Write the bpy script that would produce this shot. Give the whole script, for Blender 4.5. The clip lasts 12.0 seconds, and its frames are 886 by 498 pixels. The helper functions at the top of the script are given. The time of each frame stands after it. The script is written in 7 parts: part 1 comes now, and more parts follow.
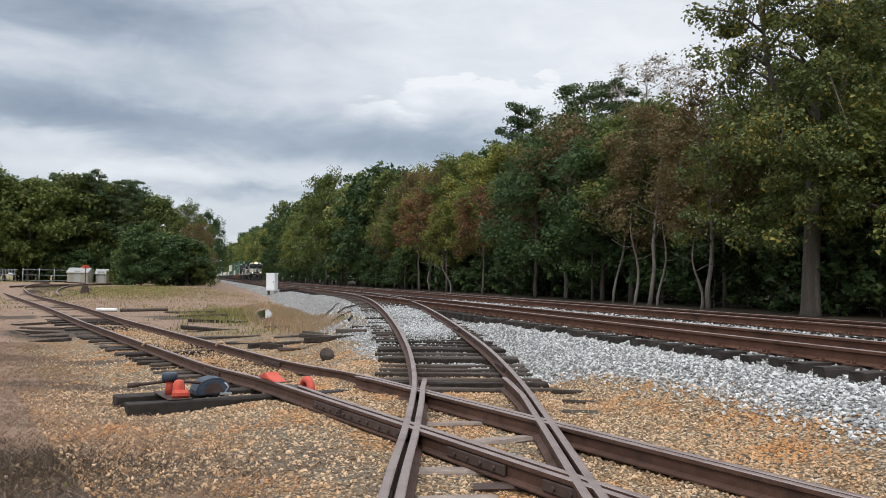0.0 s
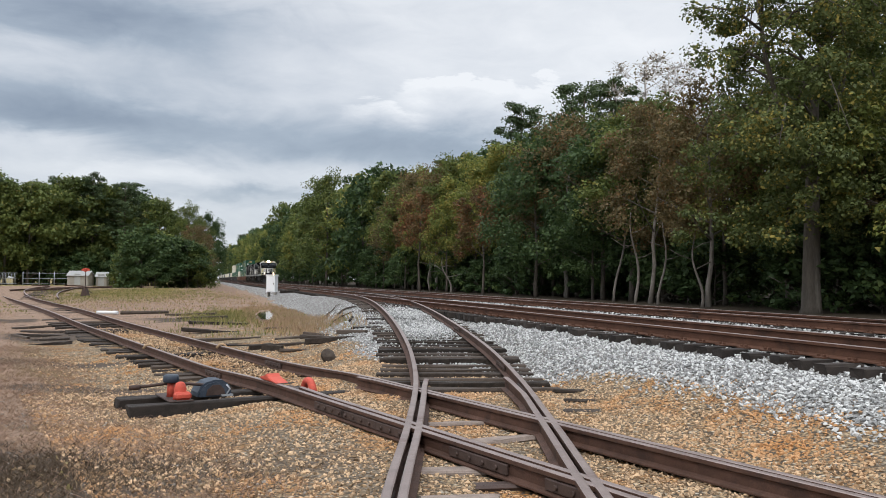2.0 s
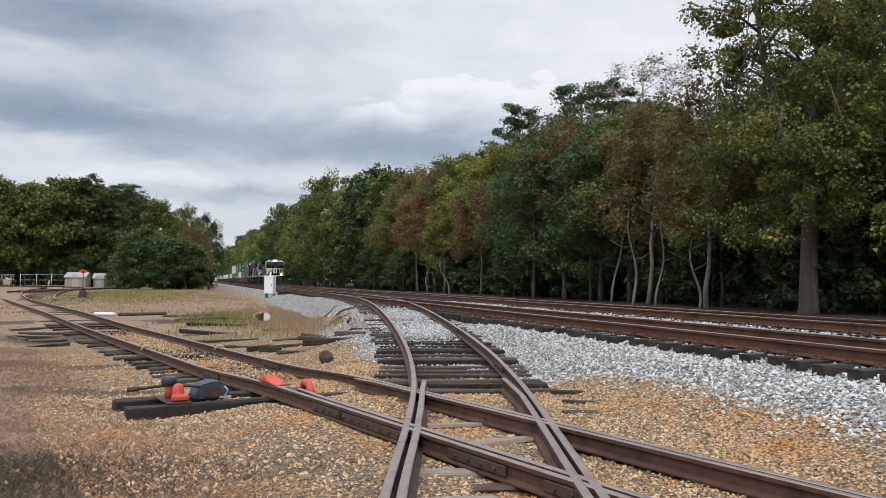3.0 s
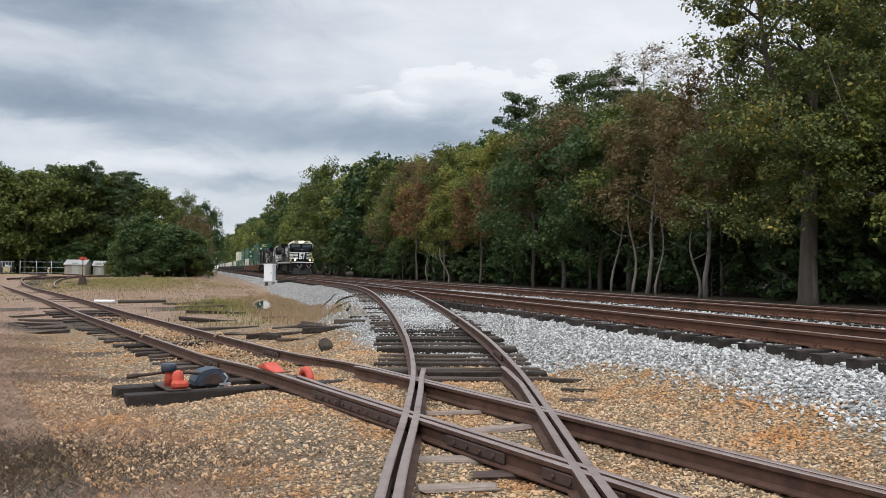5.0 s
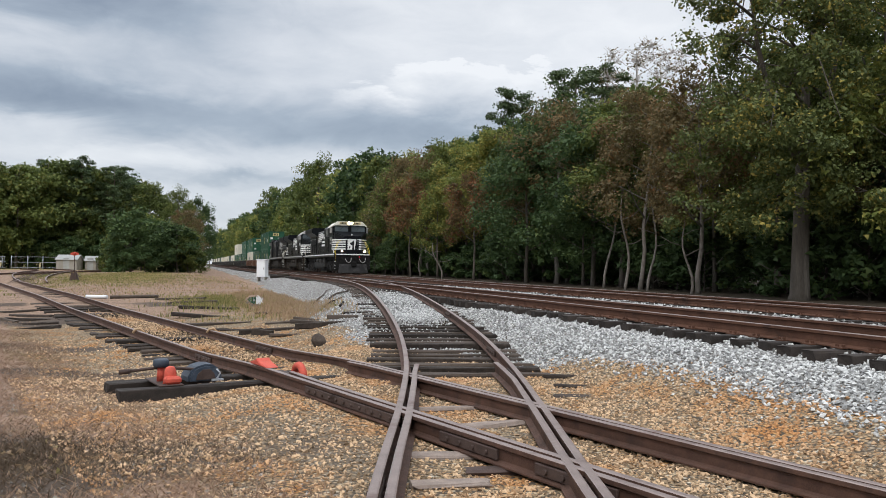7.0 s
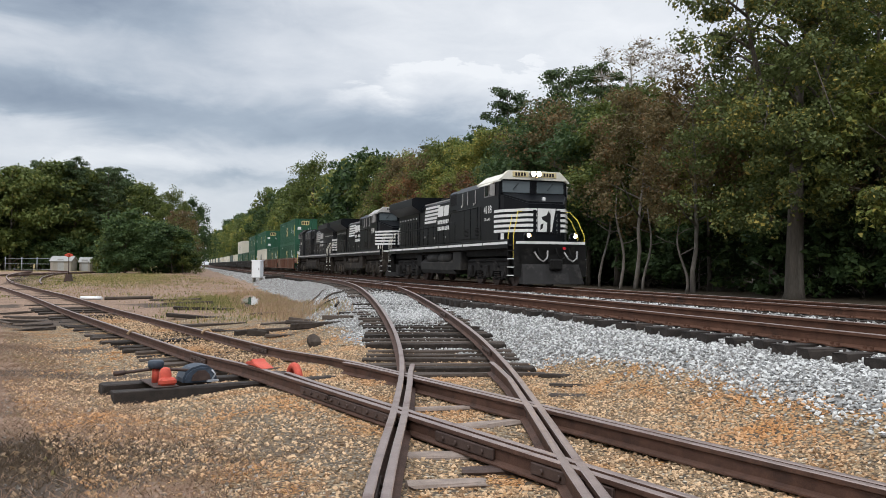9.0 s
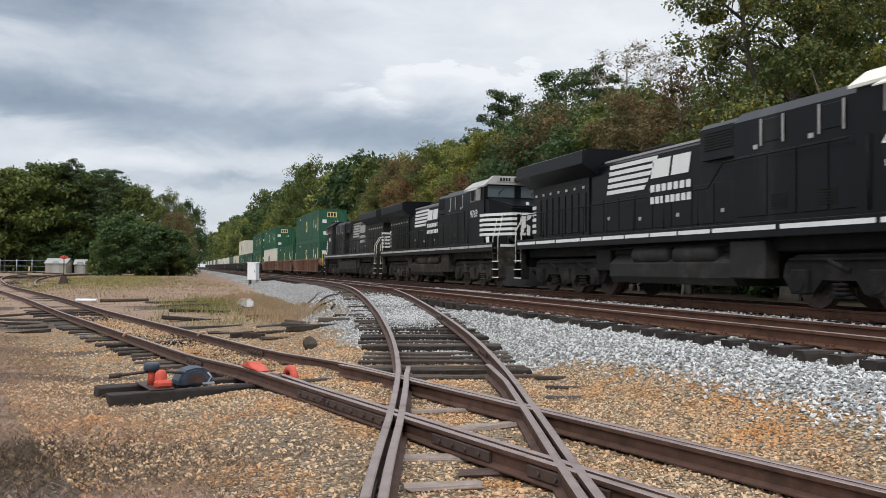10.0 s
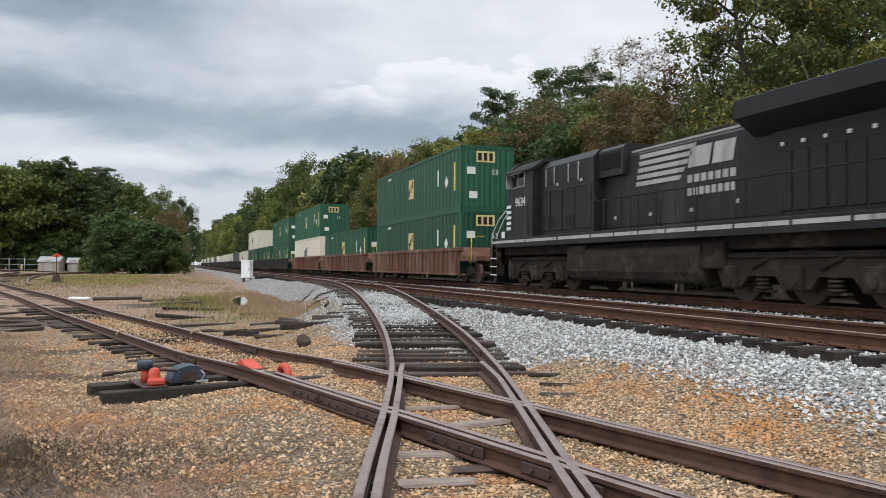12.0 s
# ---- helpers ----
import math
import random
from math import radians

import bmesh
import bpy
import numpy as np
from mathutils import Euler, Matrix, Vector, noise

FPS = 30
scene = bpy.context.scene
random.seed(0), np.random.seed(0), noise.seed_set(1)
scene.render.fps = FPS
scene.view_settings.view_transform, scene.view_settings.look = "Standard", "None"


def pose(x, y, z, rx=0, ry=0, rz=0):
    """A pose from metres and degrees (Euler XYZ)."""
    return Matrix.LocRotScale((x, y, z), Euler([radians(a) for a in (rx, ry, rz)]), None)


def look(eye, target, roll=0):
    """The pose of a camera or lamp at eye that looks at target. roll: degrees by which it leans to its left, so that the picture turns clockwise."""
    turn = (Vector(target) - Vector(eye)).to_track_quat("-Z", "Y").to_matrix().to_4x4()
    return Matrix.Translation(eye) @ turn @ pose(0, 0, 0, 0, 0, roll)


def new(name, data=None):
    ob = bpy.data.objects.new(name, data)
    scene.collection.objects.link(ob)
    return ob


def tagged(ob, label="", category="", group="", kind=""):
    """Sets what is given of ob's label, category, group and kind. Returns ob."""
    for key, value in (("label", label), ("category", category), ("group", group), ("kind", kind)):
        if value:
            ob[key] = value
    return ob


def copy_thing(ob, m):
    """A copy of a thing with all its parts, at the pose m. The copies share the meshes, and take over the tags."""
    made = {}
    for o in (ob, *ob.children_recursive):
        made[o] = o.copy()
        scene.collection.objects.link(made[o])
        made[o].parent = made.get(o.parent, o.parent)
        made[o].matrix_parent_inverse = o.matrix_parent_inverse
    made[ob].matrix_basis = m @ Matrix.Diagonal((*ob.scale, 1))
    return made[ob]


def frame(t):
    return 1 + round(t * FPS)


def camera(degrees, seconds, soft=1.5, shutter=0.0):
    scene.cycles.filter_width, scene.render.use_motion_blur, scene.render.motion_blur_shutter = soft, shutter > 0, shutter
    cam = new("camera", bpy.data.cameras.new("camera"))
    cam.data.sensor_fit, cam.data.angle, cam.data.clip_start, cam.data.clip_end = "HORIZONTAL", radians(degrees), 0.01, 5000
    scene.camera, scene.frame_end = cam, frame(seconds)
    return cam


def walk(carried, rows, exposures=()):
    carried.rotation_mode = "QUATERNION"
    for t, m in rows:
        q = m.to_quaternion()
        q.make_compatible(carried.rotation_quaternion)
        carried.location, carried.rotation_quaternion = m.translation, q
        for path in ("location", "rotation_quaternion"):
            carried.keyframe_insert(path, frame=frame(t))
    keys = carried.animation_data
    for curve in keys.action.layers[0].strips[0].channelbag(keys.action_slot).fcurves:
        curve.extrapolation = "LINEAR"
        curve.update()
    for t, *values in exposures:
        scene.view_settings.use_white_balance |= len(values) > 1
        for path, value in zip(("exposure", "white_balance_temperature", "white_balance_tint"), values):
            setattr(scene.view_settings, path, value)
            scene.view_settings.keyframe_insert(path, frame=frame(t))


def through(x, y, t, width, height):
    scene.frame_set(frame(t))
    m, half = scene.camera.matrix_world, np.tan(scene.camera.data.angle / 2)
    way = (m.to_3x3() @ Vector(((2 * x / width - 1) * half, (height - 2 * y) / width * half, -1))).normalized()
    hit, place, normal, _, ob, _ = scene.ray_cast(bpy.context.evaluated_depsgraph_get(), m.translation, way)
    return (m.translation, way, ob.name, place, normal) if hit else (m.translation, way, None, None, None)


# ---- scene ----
cam = camera(56.69, 12.0, soft=0.9, shutter=0.1)
# seconds, heading, tilt and roll in degrees, eye in metres: a phone held in the hand
PATH = (
    (0, 0.000, 2.184, 0.873, 0.000, 0.000, 1.466),
    (0.5, -0.084, 2.205, 0.540, 0.004, -0.002, 1.461),
    (1, -0.209, 1.992, 0.294, -0.003, 0.006, 1.465),
    (1.5, -0.131, 2.010, 0.332, -0.007, -0.002, 1.464),
    (2, 0.009, 2.206, 0.436, -0.007, -0.002, 1.462),
    (2.5, 0.104, 2.312, 0.481, -0.008, -0.002, 1.461),
    (3, 0.156, 2.281, 0.376, -0.009, -0.006, 1.468),
    (5, 0.178, 1.503, 0.592, -0.008, -0.002, 1.458),
    (5.5, 0.316, 1.301, 0.723, -0.005, 0.003, 1.460),
    (6, 0.472, 1.234, 0.732, -0.007, 0.006, 1.456),
    (6.5, 0.526, 1.173, 0.674, -0.005, 0.005, 1.457),
    (7, 0.666, 1.206, 0.677, -0.011, 0.006, 1.459),
    (9, 0.999, 1.199, 0.445, -0.010, 0.012, 1.459),
    (9.5, 1.143, 1.247, 0.407, -0.009, 0.001, 1.462),
    (10, 1.281, 1.355, 0.446, -0.014, 0.007, 1.461),
    (10.5, 1.280, 1.423, 0.356, -0.013, 0.007, 1.460),
    (11, 1.331, 1.379, 0.318, -0.009, 0.004, 1.458),
    (11.5, 1.569, 1.194, 0.281, -0.009, 0.001, 1.460),
    (12, 1.696, 1.197, 0.357, -0.009, 0.008, 1.455),
)


def aim(heading, tilt, roll, x, y, z):
    a, e = radians(heading), radians(tilt)
    way = Vector((math.sin(a) * math.cos(e), math.cos(a) * math.cos(e), math.sin(e)))
    return look((x, y, z), Vector((x, y, z)) + way * 50, roll)


walk(cam, [(row[0], aim(*row[1:])) for row in PATH])

# ---- light: an overcast sky and a weak, wide sun ----
scene.view_settings.exposure = 0.0
SUN_AZ, SUN_EL = radians(200), radians(48)
sun = new("sun", bpy.data.lights.new("sun", "SUN"))
sun.data.energy, sun.data.angle, sun.data.color = 1.3, radians(16), (1.0, 0.96, 0.9)
sun.matrix_world = look((math.sin(SUN_AZ) * 50, math.cos(SUN_AZ) * 50, math.tan(SUN_EL) * 50), (0, 0, 0))

world = bpy.data.worlds.new("sky")
scene.world = world
world.use_nodes = True


class Nodes:
    """A short way to write node trees."""

    def __init__(self, tree):
        self.tree = tree
        tree.nodes.clear()

    def add(self, kind, ins=(), **props):
        node = self.tree.nodes.new(kind)
        if "operation" in props:
            node.operation, node.use_clamp = props["operation"], props.get("use_clamp", False)
        if "blend_type" in props:
            node.data_type, node.blend_type = props["data_type"], props["blend_type"]
        if "attribute_name" in props:
            node.attribute_name = props["attribute_name"]
        if "sky_type" in props:
            node.sky_type, node.sun_disc = props["sky_type"], props["sun_disc"]
            node.sun_elevation, node.sun_rotation = props["sun_elevation"], props["sun_rotation"]
        for key, value in dict(ins).items():
            if isinstance(value, bpy.types.NodeSocket):
                self.tree.links.new(value, node.inputs[key])
            else:
                node.inputs[key].default_value = value
        return node

    def math(self, op, a, b=0.0, c=0.0, clamp=False):
        return self.add("ShaderNodeMath", {0: a, 1: b, 2: c}, operation=op, use_clamp=clamp).outputs[0]

    def mix(self, fac, a, b, blend="MIX"):
        node = self.add("ShaderNodeMix", {0: fac, 6: a, 7: b}, data_type="RGBA", blend_type=blend)
        return node.outputs[2]

    def ramp(self, fac, stops):
        node = self.add("ShaderNodeValToRGB", {0: fac})
        for k, (at, colour) in enumerate(stops):
            el = node.color_ramp.elements[k] if k < 2 else node.color_ramp.elements.new(at)
            el.position, el.color = at, (*colour, 1) if len(colour) == 3 else colour
        return node.outputs[0]

    def noise(self, vec, scale, detail=4.0, rough=0.6, distort=0.0):
        return self.add("ShaderNodeTexNoise", {"Vector": vec, "Scale": scale, "Detail": detail, "Roughness": rough, "Distortion": distort}).outputs[0]


def build_sky():
    n = Nodes(world.node_tree)
    way = n.add("ShaderNodeTexCoord").outputs["Generated"]
    xyz = n.add("ShaderNodeSeparateXYZ", {0: way}).outputs
    az = n.math("ARCTAN2", xyz[0], xyz[1])
    el = n.math("ARCSINE", xyz[2])
    flat = n.add("ShaderNodeCombineXYZ", {0: n.math("MULTIPLY", az, 1.0), 1: n.math("MULTIPLY", el, 2.6), 2: 3.7}).outputs[0]
    big = n.noise(flat, 3.0, 5, 0.55, 0.5)
    fine = n.noise(flat, 12.0, 6, 0.6, 0.4)
    value = n.math("ADD", n.math("MULTIPLY", n.math("SUBTRACT", big, 0.5), 0.42), n.math("MULTIPLY", n.math("SUBTRACT", fine, 0.5), 0.26))
    value = n.math("ADD", value, 0.70)
    wob = n.math("MULTIPLY", n.math("SUBTRACT", n.noise(flat, 6.0, 5, 0.6, 0.6), 0.5), 0.16)
    lumps = n.math("MULTIPLY", n.math("SUBTRACT", n.noise(flat, 15.0, 6, 0.6, 0.3), 0.5), 0.07)
    # cloud banks: heading, height (radians), half sizes, lift
    for a, e, wa, we, lift in (
        (-0.40, 0.292, 0.20, 0.038, -0.46), (-0.44, 0.180, 0.19, 0.034, -0.46), (-0.14, 0.165, 0.16, 0.030, -0.30), (0.02, 0.168, 0.12, 0.036, -0.28), (-0.34, 0.232, 0.2, 0.02, -0.10), (-0.50, 0.235, 0.14, 0.016, 0.10),
        (-0.50, 0.150, 0.10, 0.012, 0.16), (-0.34, 0.122, 0.12, 0.014, 0.06), (-0.27, 0.075, 0.14, 0.03, -0.10), (-0.05, 0.32, 0.16, 0.06, 0.12), (0.22, 0.28, 0.2, 0.08, 0.20), (-0.25, 0.103, 0.16, 0.010, -0.20),
    ):
        da = n.math("DIVIDE", n.math("SUBTRACT", n.math("ADD", az, wob), a), wa)
        de = n.math("DIVIDE", n.math("SUBTRACT", n.math("ADD", el, n.math("MULTIPLY", wob, 0.35)), e), we)
        r2 = n.math("ADD", n.math("MULTIPLY", da, da), n.math("MULTIPLY", de, de))
        value = n.math("ADD", value, n.math("MULTIPLY", n.math("EXPONENT", n.math("MULTIPLY", r2, -1.0)), lift))
    # heaped clouds with crisp bright tops: heading, top, half width, how far the brightness reaches down, lift
    for a, top, wide, deep, lift in ((0.02, 0.252, 0.075, 0.022, 0.42), (-0.07, 0.222, 0.05, 0.016, 0.34), (0.118, 0.244, 0.024, 0.014, 0.5), (-0.34, 0.136, 0.09, 0.02, 0.10)):
        da = n.math("DIVIDE", n.math("SUBTRACT", az, a), wide)
        da2 = n.math("MULTIPLY", da, da)
        depth = n.math("SUBTRACT", n.math("ADD", n.math("SUBTRACT", top, n.math("MULTIPLY", da2, wide * 0.22)), lumps), el)
        crisp = n.math("MULTIPLY", depth, 130.0, clamp=True)
        fade = n.math("EXPONENT", n.math("MULTIPLY", n.math("MAXIMUM", depth, 0.0), -1.0 / deep))
        side = n.math("EXPONENT", n.math("MULTIPLY", n.math("MULTIPLY", da2, da2), -1.0))
        value = n.math("ADD", value, n.math("MULTIPLY", n.math("MULTIPLY", crisp, n.math("MULTIPLY", fade, side)), lift))
    clouds = n.ramp(value, ((0.18, (0.22, 0.27, 0.35)), (0.42, (0.36, 0.42, 0.50)), (0.64, (0.58, 0.62, 0.68)), (0.95, (0.84, 0.86, 0.89))))
    blue = n.add("ShaderNodeTexSky", sky_type="NISHITA", sun_disc=False, sun_elevation=SUN_EL, sun_rotation=SUN_AZ).outputs[0]
    sky = n.add("ShaderNodeBackground", {0: blue, 1: 0.012})
    # an overcast sky is brighter overhead than low down
    lift = n.math("ADD", 1.0, n.math("MULTIPLY", n.math("MAXIMUM", n.math("SUBTRACT", xyz[2], 0.32), 0.0), 2.9))
    bank = n.add("ShaderNodeBackground", {0: clouds, 1: lift})
    both = n.add("ShaderNodeAddShader", {0: sky.outputs[0], 1: bank.outputs[0]})
    n.add("ShaderNodeOutputWorld", {0: both.outputs[0]})


build_sky()

# ---- materials ----


def mat(name, colour, rough=0.8, vary=0.35, scale=6.0, fine=60.0, bump=0.25, metal=0.0, stain=None, stain_at=0.62, island=0.0, gloss=0.4, piece=0.0, streak=False, emit=None):
    """A surface of one stuff: colour that varies at two scales, relief, and stains of a second colour."""
    m = bpy.data.materials.new(name)
    m.use_nodes = True
    n = Nodes(m.node_tree)
    vec = n.add("ShaderNodeTexCoord").outputs["Object"]
    if streak:
        vec = n.add("ShaderNodeMapping", {0: vec, 3: (1.0, 1.0, 0.14)}).outputs[0]
    a, b = n.noise(vec, scale, 4, 0.6), n.noise(vec, fine, 3, 0.65)
    dark, light = [c * (1 - vary) for c in colour], [min(1, c * (1 + vary)) for c in colour]
    fac = n.math("ADD", n.math("MULTIPLY", a, 0.6), n.math("MULTIPLY", b, 0.4))
    if island:
        r = n.add("ShaderNodeNewGeometry").outputs["Random Per Island"]
        fac = n.math("ADD", fac, n.math("MULTIPLY", n.math("SUBTRACT", r, 0.5), island))
    if piece:
        r = n.add("ShaderNodeObjectInfo").outputs["Random"]
        fac = n.math("ADD", fac, n.math("MULTIPLY", n.math("SUBTRACT", r, 0.5), piece))
    col = n.ramp(fac, ((0.3, dark), (0.7, light)))
    if stain:
        s = n.noise(vec, scale * 0.45, 6, 0.7)
        s = n.ramp(s, ((stain_at - 0.08, (0, 0, 0)), (stain_at + 0.08, (1, 1, 1))))
        col = n.mix(s, col, (*stain, 1))
    relief = n.add("ShaderNodeBump", {"Strength": bump, "Distance": 0.02, "Height": fac})
    bsdf = n.add("ShaderNodeBsdfPrincipled", {"Base Color": col, "Roughness": rough, "Metallic": metal, "Specular IOR Level": gloss, "Normal": relief.outputs[0]})
    if emit:
        bsdf.inputs["Emission Color"].default_value, bsdf.inputs["Emission Strength"].default_value = (*emit[0], 1), emit[1]
    n.add("ShaderNodeOutputMaterial", {0: bsdf.outputs[0]})
    return m


def leaf_mat(name, dark, light, odd, odd_at=0.86, through=0.35):
    """Leaves that differ one from the other, and let some light through."""
    m = bpy.data.materials.new(name)
    m.use_nodes = True
    n = Nodes(m.node_tree)
    r = n.add("ShaderNodeNewGeometry").outputs["Random Per Island"]
    o = n.add("ShaderNodeObjectInfo").outputs["Random"]
    vec = n.add("ShaderNodeTexCoord").outputs["Object"]
    patch = n.noise(vec, 0.55, 3, 0.6)
    fac = n.math("ADD", n.math("MULTIPLY", r, 0.55), n.math("ADD", n.math("MULTIPLY", patch, 0.75), n.math("MULTIPLY", o, 0.25)))
    col = n.ramp(n.math("MULTIPLY", fac, 0.7), ((0.2, dark), (0.8, light)))
    col = n.mix(n.ramp(n.math("ADD", n.math("MULTIPLY", r, 0.45), n.math("MULTIPLY", patch, 0.85)), ((odd_at - 0.06, (0, 0, 0)), (odd_at + 0.06, (1, 1, 1)))), col, (*odd, 1))
    a = n.add("ShaderNodeBsdfPrincipled", {"Base Color": col, "Roughness": 0.6, "Specular IOR Level": 0.25})
    b = n.add("ShaderNodeBsdfTranslucent", {"Color": col})
    both = n.add("ShaderNodeMixShader", {0: through, 1: a.outputs[0], 2: b.outputs[0]})
    n.add("ShaderNodeOutputMaterial", {0: both.outputs[0]})
    return m


RAIL = mat("rusty_rail_steel", (0.085, 0.046, 0.033), 0.7, 0.5, 5, 90, 0.35, 0.05, (0.045, 0.028, 0.023), gloss=0.25)
RAIL_TOP = mat("worn_rail_head", (0.27, 0.21, 0.19), 0.42, 0.3, 4, 70, 0.12, 0.55, (0.15, 0.09, 0.075))
RAIL_MAIN = mat("brown_main_rail_steel", (0.10, 0.05, 0.033), 0.8, 0.4, 3, 90, 0.3, 0.0, (0.04, 0.025, 0.019), gloss=0.15)
TIE = mat("weathered_creosote_tie", (0.05, 0.038, 0.03), 0.95, 0.6, 9, 120, 0.6, 0, (0.12, 0.098, 0.08), 0.68, piece=0.5)
TIE_NEW = mat("black_creosote_timber", (0.030, 0.023, 0.019), 0.85, 0.5, 7, 90, 0.4, 0, (0.06, 0.05, 0.042), 0.7, piece=0.3)
TIE_END = mat("sawn_tie_end", (0.16, 0.14, 0.12), 0.9, 0.4, 14, 90, 0.5)
PLANK = mat("grey_bleached_plank", (0.24, 0.19, 0.16), 0.9, 0.4, 8, 90, 0.4)
STEEL = mat("dark_rusty_steel", (0.075, 0.05, 0.042), 0.65, 0.4, 8, 90, 0.3, 0.3)
BALLAST = mat("grey_ballast_stone", (0.43, 0.43, 0.42), 0.9, 0.42, 12, 90, 0.4, island=0.9)
PEBBLE = mat("tan_pebbles", (0.41, 0.285, 0.175), 0.9, 0.5, 0.9, 60, 0.3, 0, (0.50, 0.26, 0.11), 0.56, island=0.95)
CHIP = mat("dull_stone_chips", (0.26, 0.23, 0.20), 0.9, 0.4, 12, 90, 0.3, island=0.8)
BLACK = mat("black_locomotive_paint", (0.0045, 0.0052, 0.0068), 0.36, 0.35, 0.9, 30, 0.05, 0, (0.03, 0.029, 0.028), 0.68, streak=True, gloss=0.16)
TRUCK = mat("dusty_truck_casting", (0.016, 0.015, 0.0145), 0.9, 0.45, 3, 40, 0.3, 0, (0.045, 0.04, 0.036), 0.62, gloss=0.15)
PLOUGH = mat("dusty_dark_plough", (0.022, 0.021, 0.021), 0.75, 0.4, 2, 40, 0.2, 0, (0.08, 0.076, 0.072), 0.6, gloss=0.2)
GRIME = mat("dusty_black_underframe", (0.010, 0.0095, 0.009), 0.85, 0.45, 3, 40, 0.3, 0, (0.034, 0.031, 0.028), 0.64, gloss=0.2)
TANK = mat("dusty_grey_black_tank", (0.022, 0.021, 0.02), 0.75, 0.35, 2, 40, 0.2, 0, (0.055, 0.048, 0.04), 0.62, gloss=0.2)
BLACK_DUSTY = mat("dust_filmed_black_paint", (0.014, 0.0145, 0.0155), 0.5, 0.4, 1.1, 30, 0.05, 0, (0.055, 0.052, 0.049), 0.62, streak=True, gloss=0.3)
WHITE = mat("white_locomotive_paint", (0.72, 0.72, 0.7), 0.5, 0.08, 3, 40, 0.05, 0, (0.45, 0.44, 0.42), 0.7, streak=True)
DUST = mat("brown_dust_on_underframe", (0.030, 0.025, 0.021), 0.95, 0.45, 3, 40, 0.3, 0, (0.085, 0.07, 0.055), 0.6, gloss=0.15)
DULL = mat("dust_covered_white_paint", (0.40, 0.39, 0.37), 0.7, 0.2, 3, 40, 0.05, 0, (0.2, 0.19, 0.18), 0.6, streak=True)
YELLOW = mat("yellow_handrail_paint", (0.78, 0.62, 0.08), 0.5, 0.15, 6, 60, 0.1)
CREAM = mat("dirty_cream_roof_paint", (0.66, 0.64, 0.56), 0.55, 0.12, 3, 40, 0.1, 0, (0.32, 0.29, 0.25), 0.66)
# the lit board's glow is put into this yellow base colour
BOARD = mat("number_board_panel", (0.62, 0.52, 0.28), 0.5, 0.1, 6, 60, 0.05)
DARK = mat("black_recess", (0.008, 0.008, 0.009), 0.8, 0.3, 4, 40, 0.1)
GLASS = mat("grey_cab_glass", (0.10, 0.12, 0.13), 0.08, 0.1, 2, 30, 0.0)
GLASS_DARK = mat("dark_side_glass", (0.015, 0.017, 0.019), 0.12, 0.1, 2, 30, 0.0)
LAMP = mat("lit_headlamp", (1, 0.93, 0.75), 0.4, 0.02, 4, 40, 0, emit=((1.0, 0.66, 0.28), 320.0))
DITCH = mat("lit_ditch_lamp", (1, 0.93, 0.75), 0.4, 0.02, 4, 40, 0, emit=((1.0, 0.68, 0.3), 120.0))
RED_LAMP = mat("red_marker_lens", (0.5, 0.02, 0.03), 0.2, 0.1, 4, 40, 0.0)
HOSE = mat("grey_air_hose", (0.32, 0.31, 0.3), 0.7, 0.2, 8, 60, 0.1)
GREEN_BOX = mat("green_container_paint", (0.016, 0.08, 0.043), 0.55, 0.22, 1.2, 30, 0.08, 0, (0.05, 0.11, 0.07), 0.68, streak=True, piece=0.5)
WHITE_BOX = mat("cream_container_paint", (0.66, 0.62, 0.52), 0.6, 0.12, 1.2, 30, 0.08, 0, (0.45, 0.40, 0.32), 0.68, streak=True)
DIM_BOX = mat("grey_green_container_paint", (0.07, 0.10, 0.085), 0.6, 0.25, 1.2, 30, 0.08, streak=True)
WELL_BROWN = mat("rusty_brown_wellcar_paint", (0.12, 0.052, 0.032), 0.85, 0.45, 1.6, 40, 0.2, 0, (0.22, 0.165, 0.125), 0.58, streak=True)
WELL_BLACK = mat("dusty_black_wellcar_paint", (0.035, 0.032, 0.03), 0.75, 0.35, 1.6, 40, 0.2, 0, (0.07, 0.06, 0.05), 0.62, streak=True)
DECAL = mat("yellow_decal", (0.62, 0.5, 0.22), 0.6, 0.1, 6, 60, 0.02)
BARK = mat("grey_brown_bark", (0.10, 0.085, 0.07), 0.95, 0.45, 4, 30, 0.8, 0, (0.22, 0.20, 0.175), 0.64, streak=True)
BARK_PALE = mat("pale_blotched_bark", (0.19, 0.17, 0.15), 0.95, 0.35, 3, 30, 0.6, 0, (0.14, 0.12, 0.10), 0.56)
BARK_PINE = mat("dark_pine_bark", (0.10, 0.07, 0.055), 0.95, 0.45, 4, 30, 0.8, streak=True)
TWIG = mat("bleached_bare_twigs", (0.52, 0.48, 0.45), 0.9, 0.2, 4, 30, 0.2)
LEAF_GREEN = leaf_mat("green_leaves", (0.042, 0.066, 0.02), (0.165, 0.20, 0.052), (0.21, 0.20, 0.05))
LEAF_DARK = leaf_mat("dark_green_leaves", (0.024, 0.048, 0.02), (0.085, 0.135, 0.045), (0.11, 0.15, 0.045))
LEAF_LIME = leaf_mat("yellow_green_leaves", (0.075, 0.10, 0.025), (0.27, 0.30, 0.075), (0.34, 0.29, 0.07), 0.8)
LEAF_BROWN = leaf_mat("brown_autumn_leaves", (0.065, 0.055, 0.026), (0.20, 0.15, 0.065), (0.22, 0.12, 0.05), 0.84)
LEAF_RED = leaf_mat("russet_autumn_leaves", (0.075, 0.055, 0.024), (0.20, 0.12, 0.05), (0.26, 0.10, 0.045), 0.80)
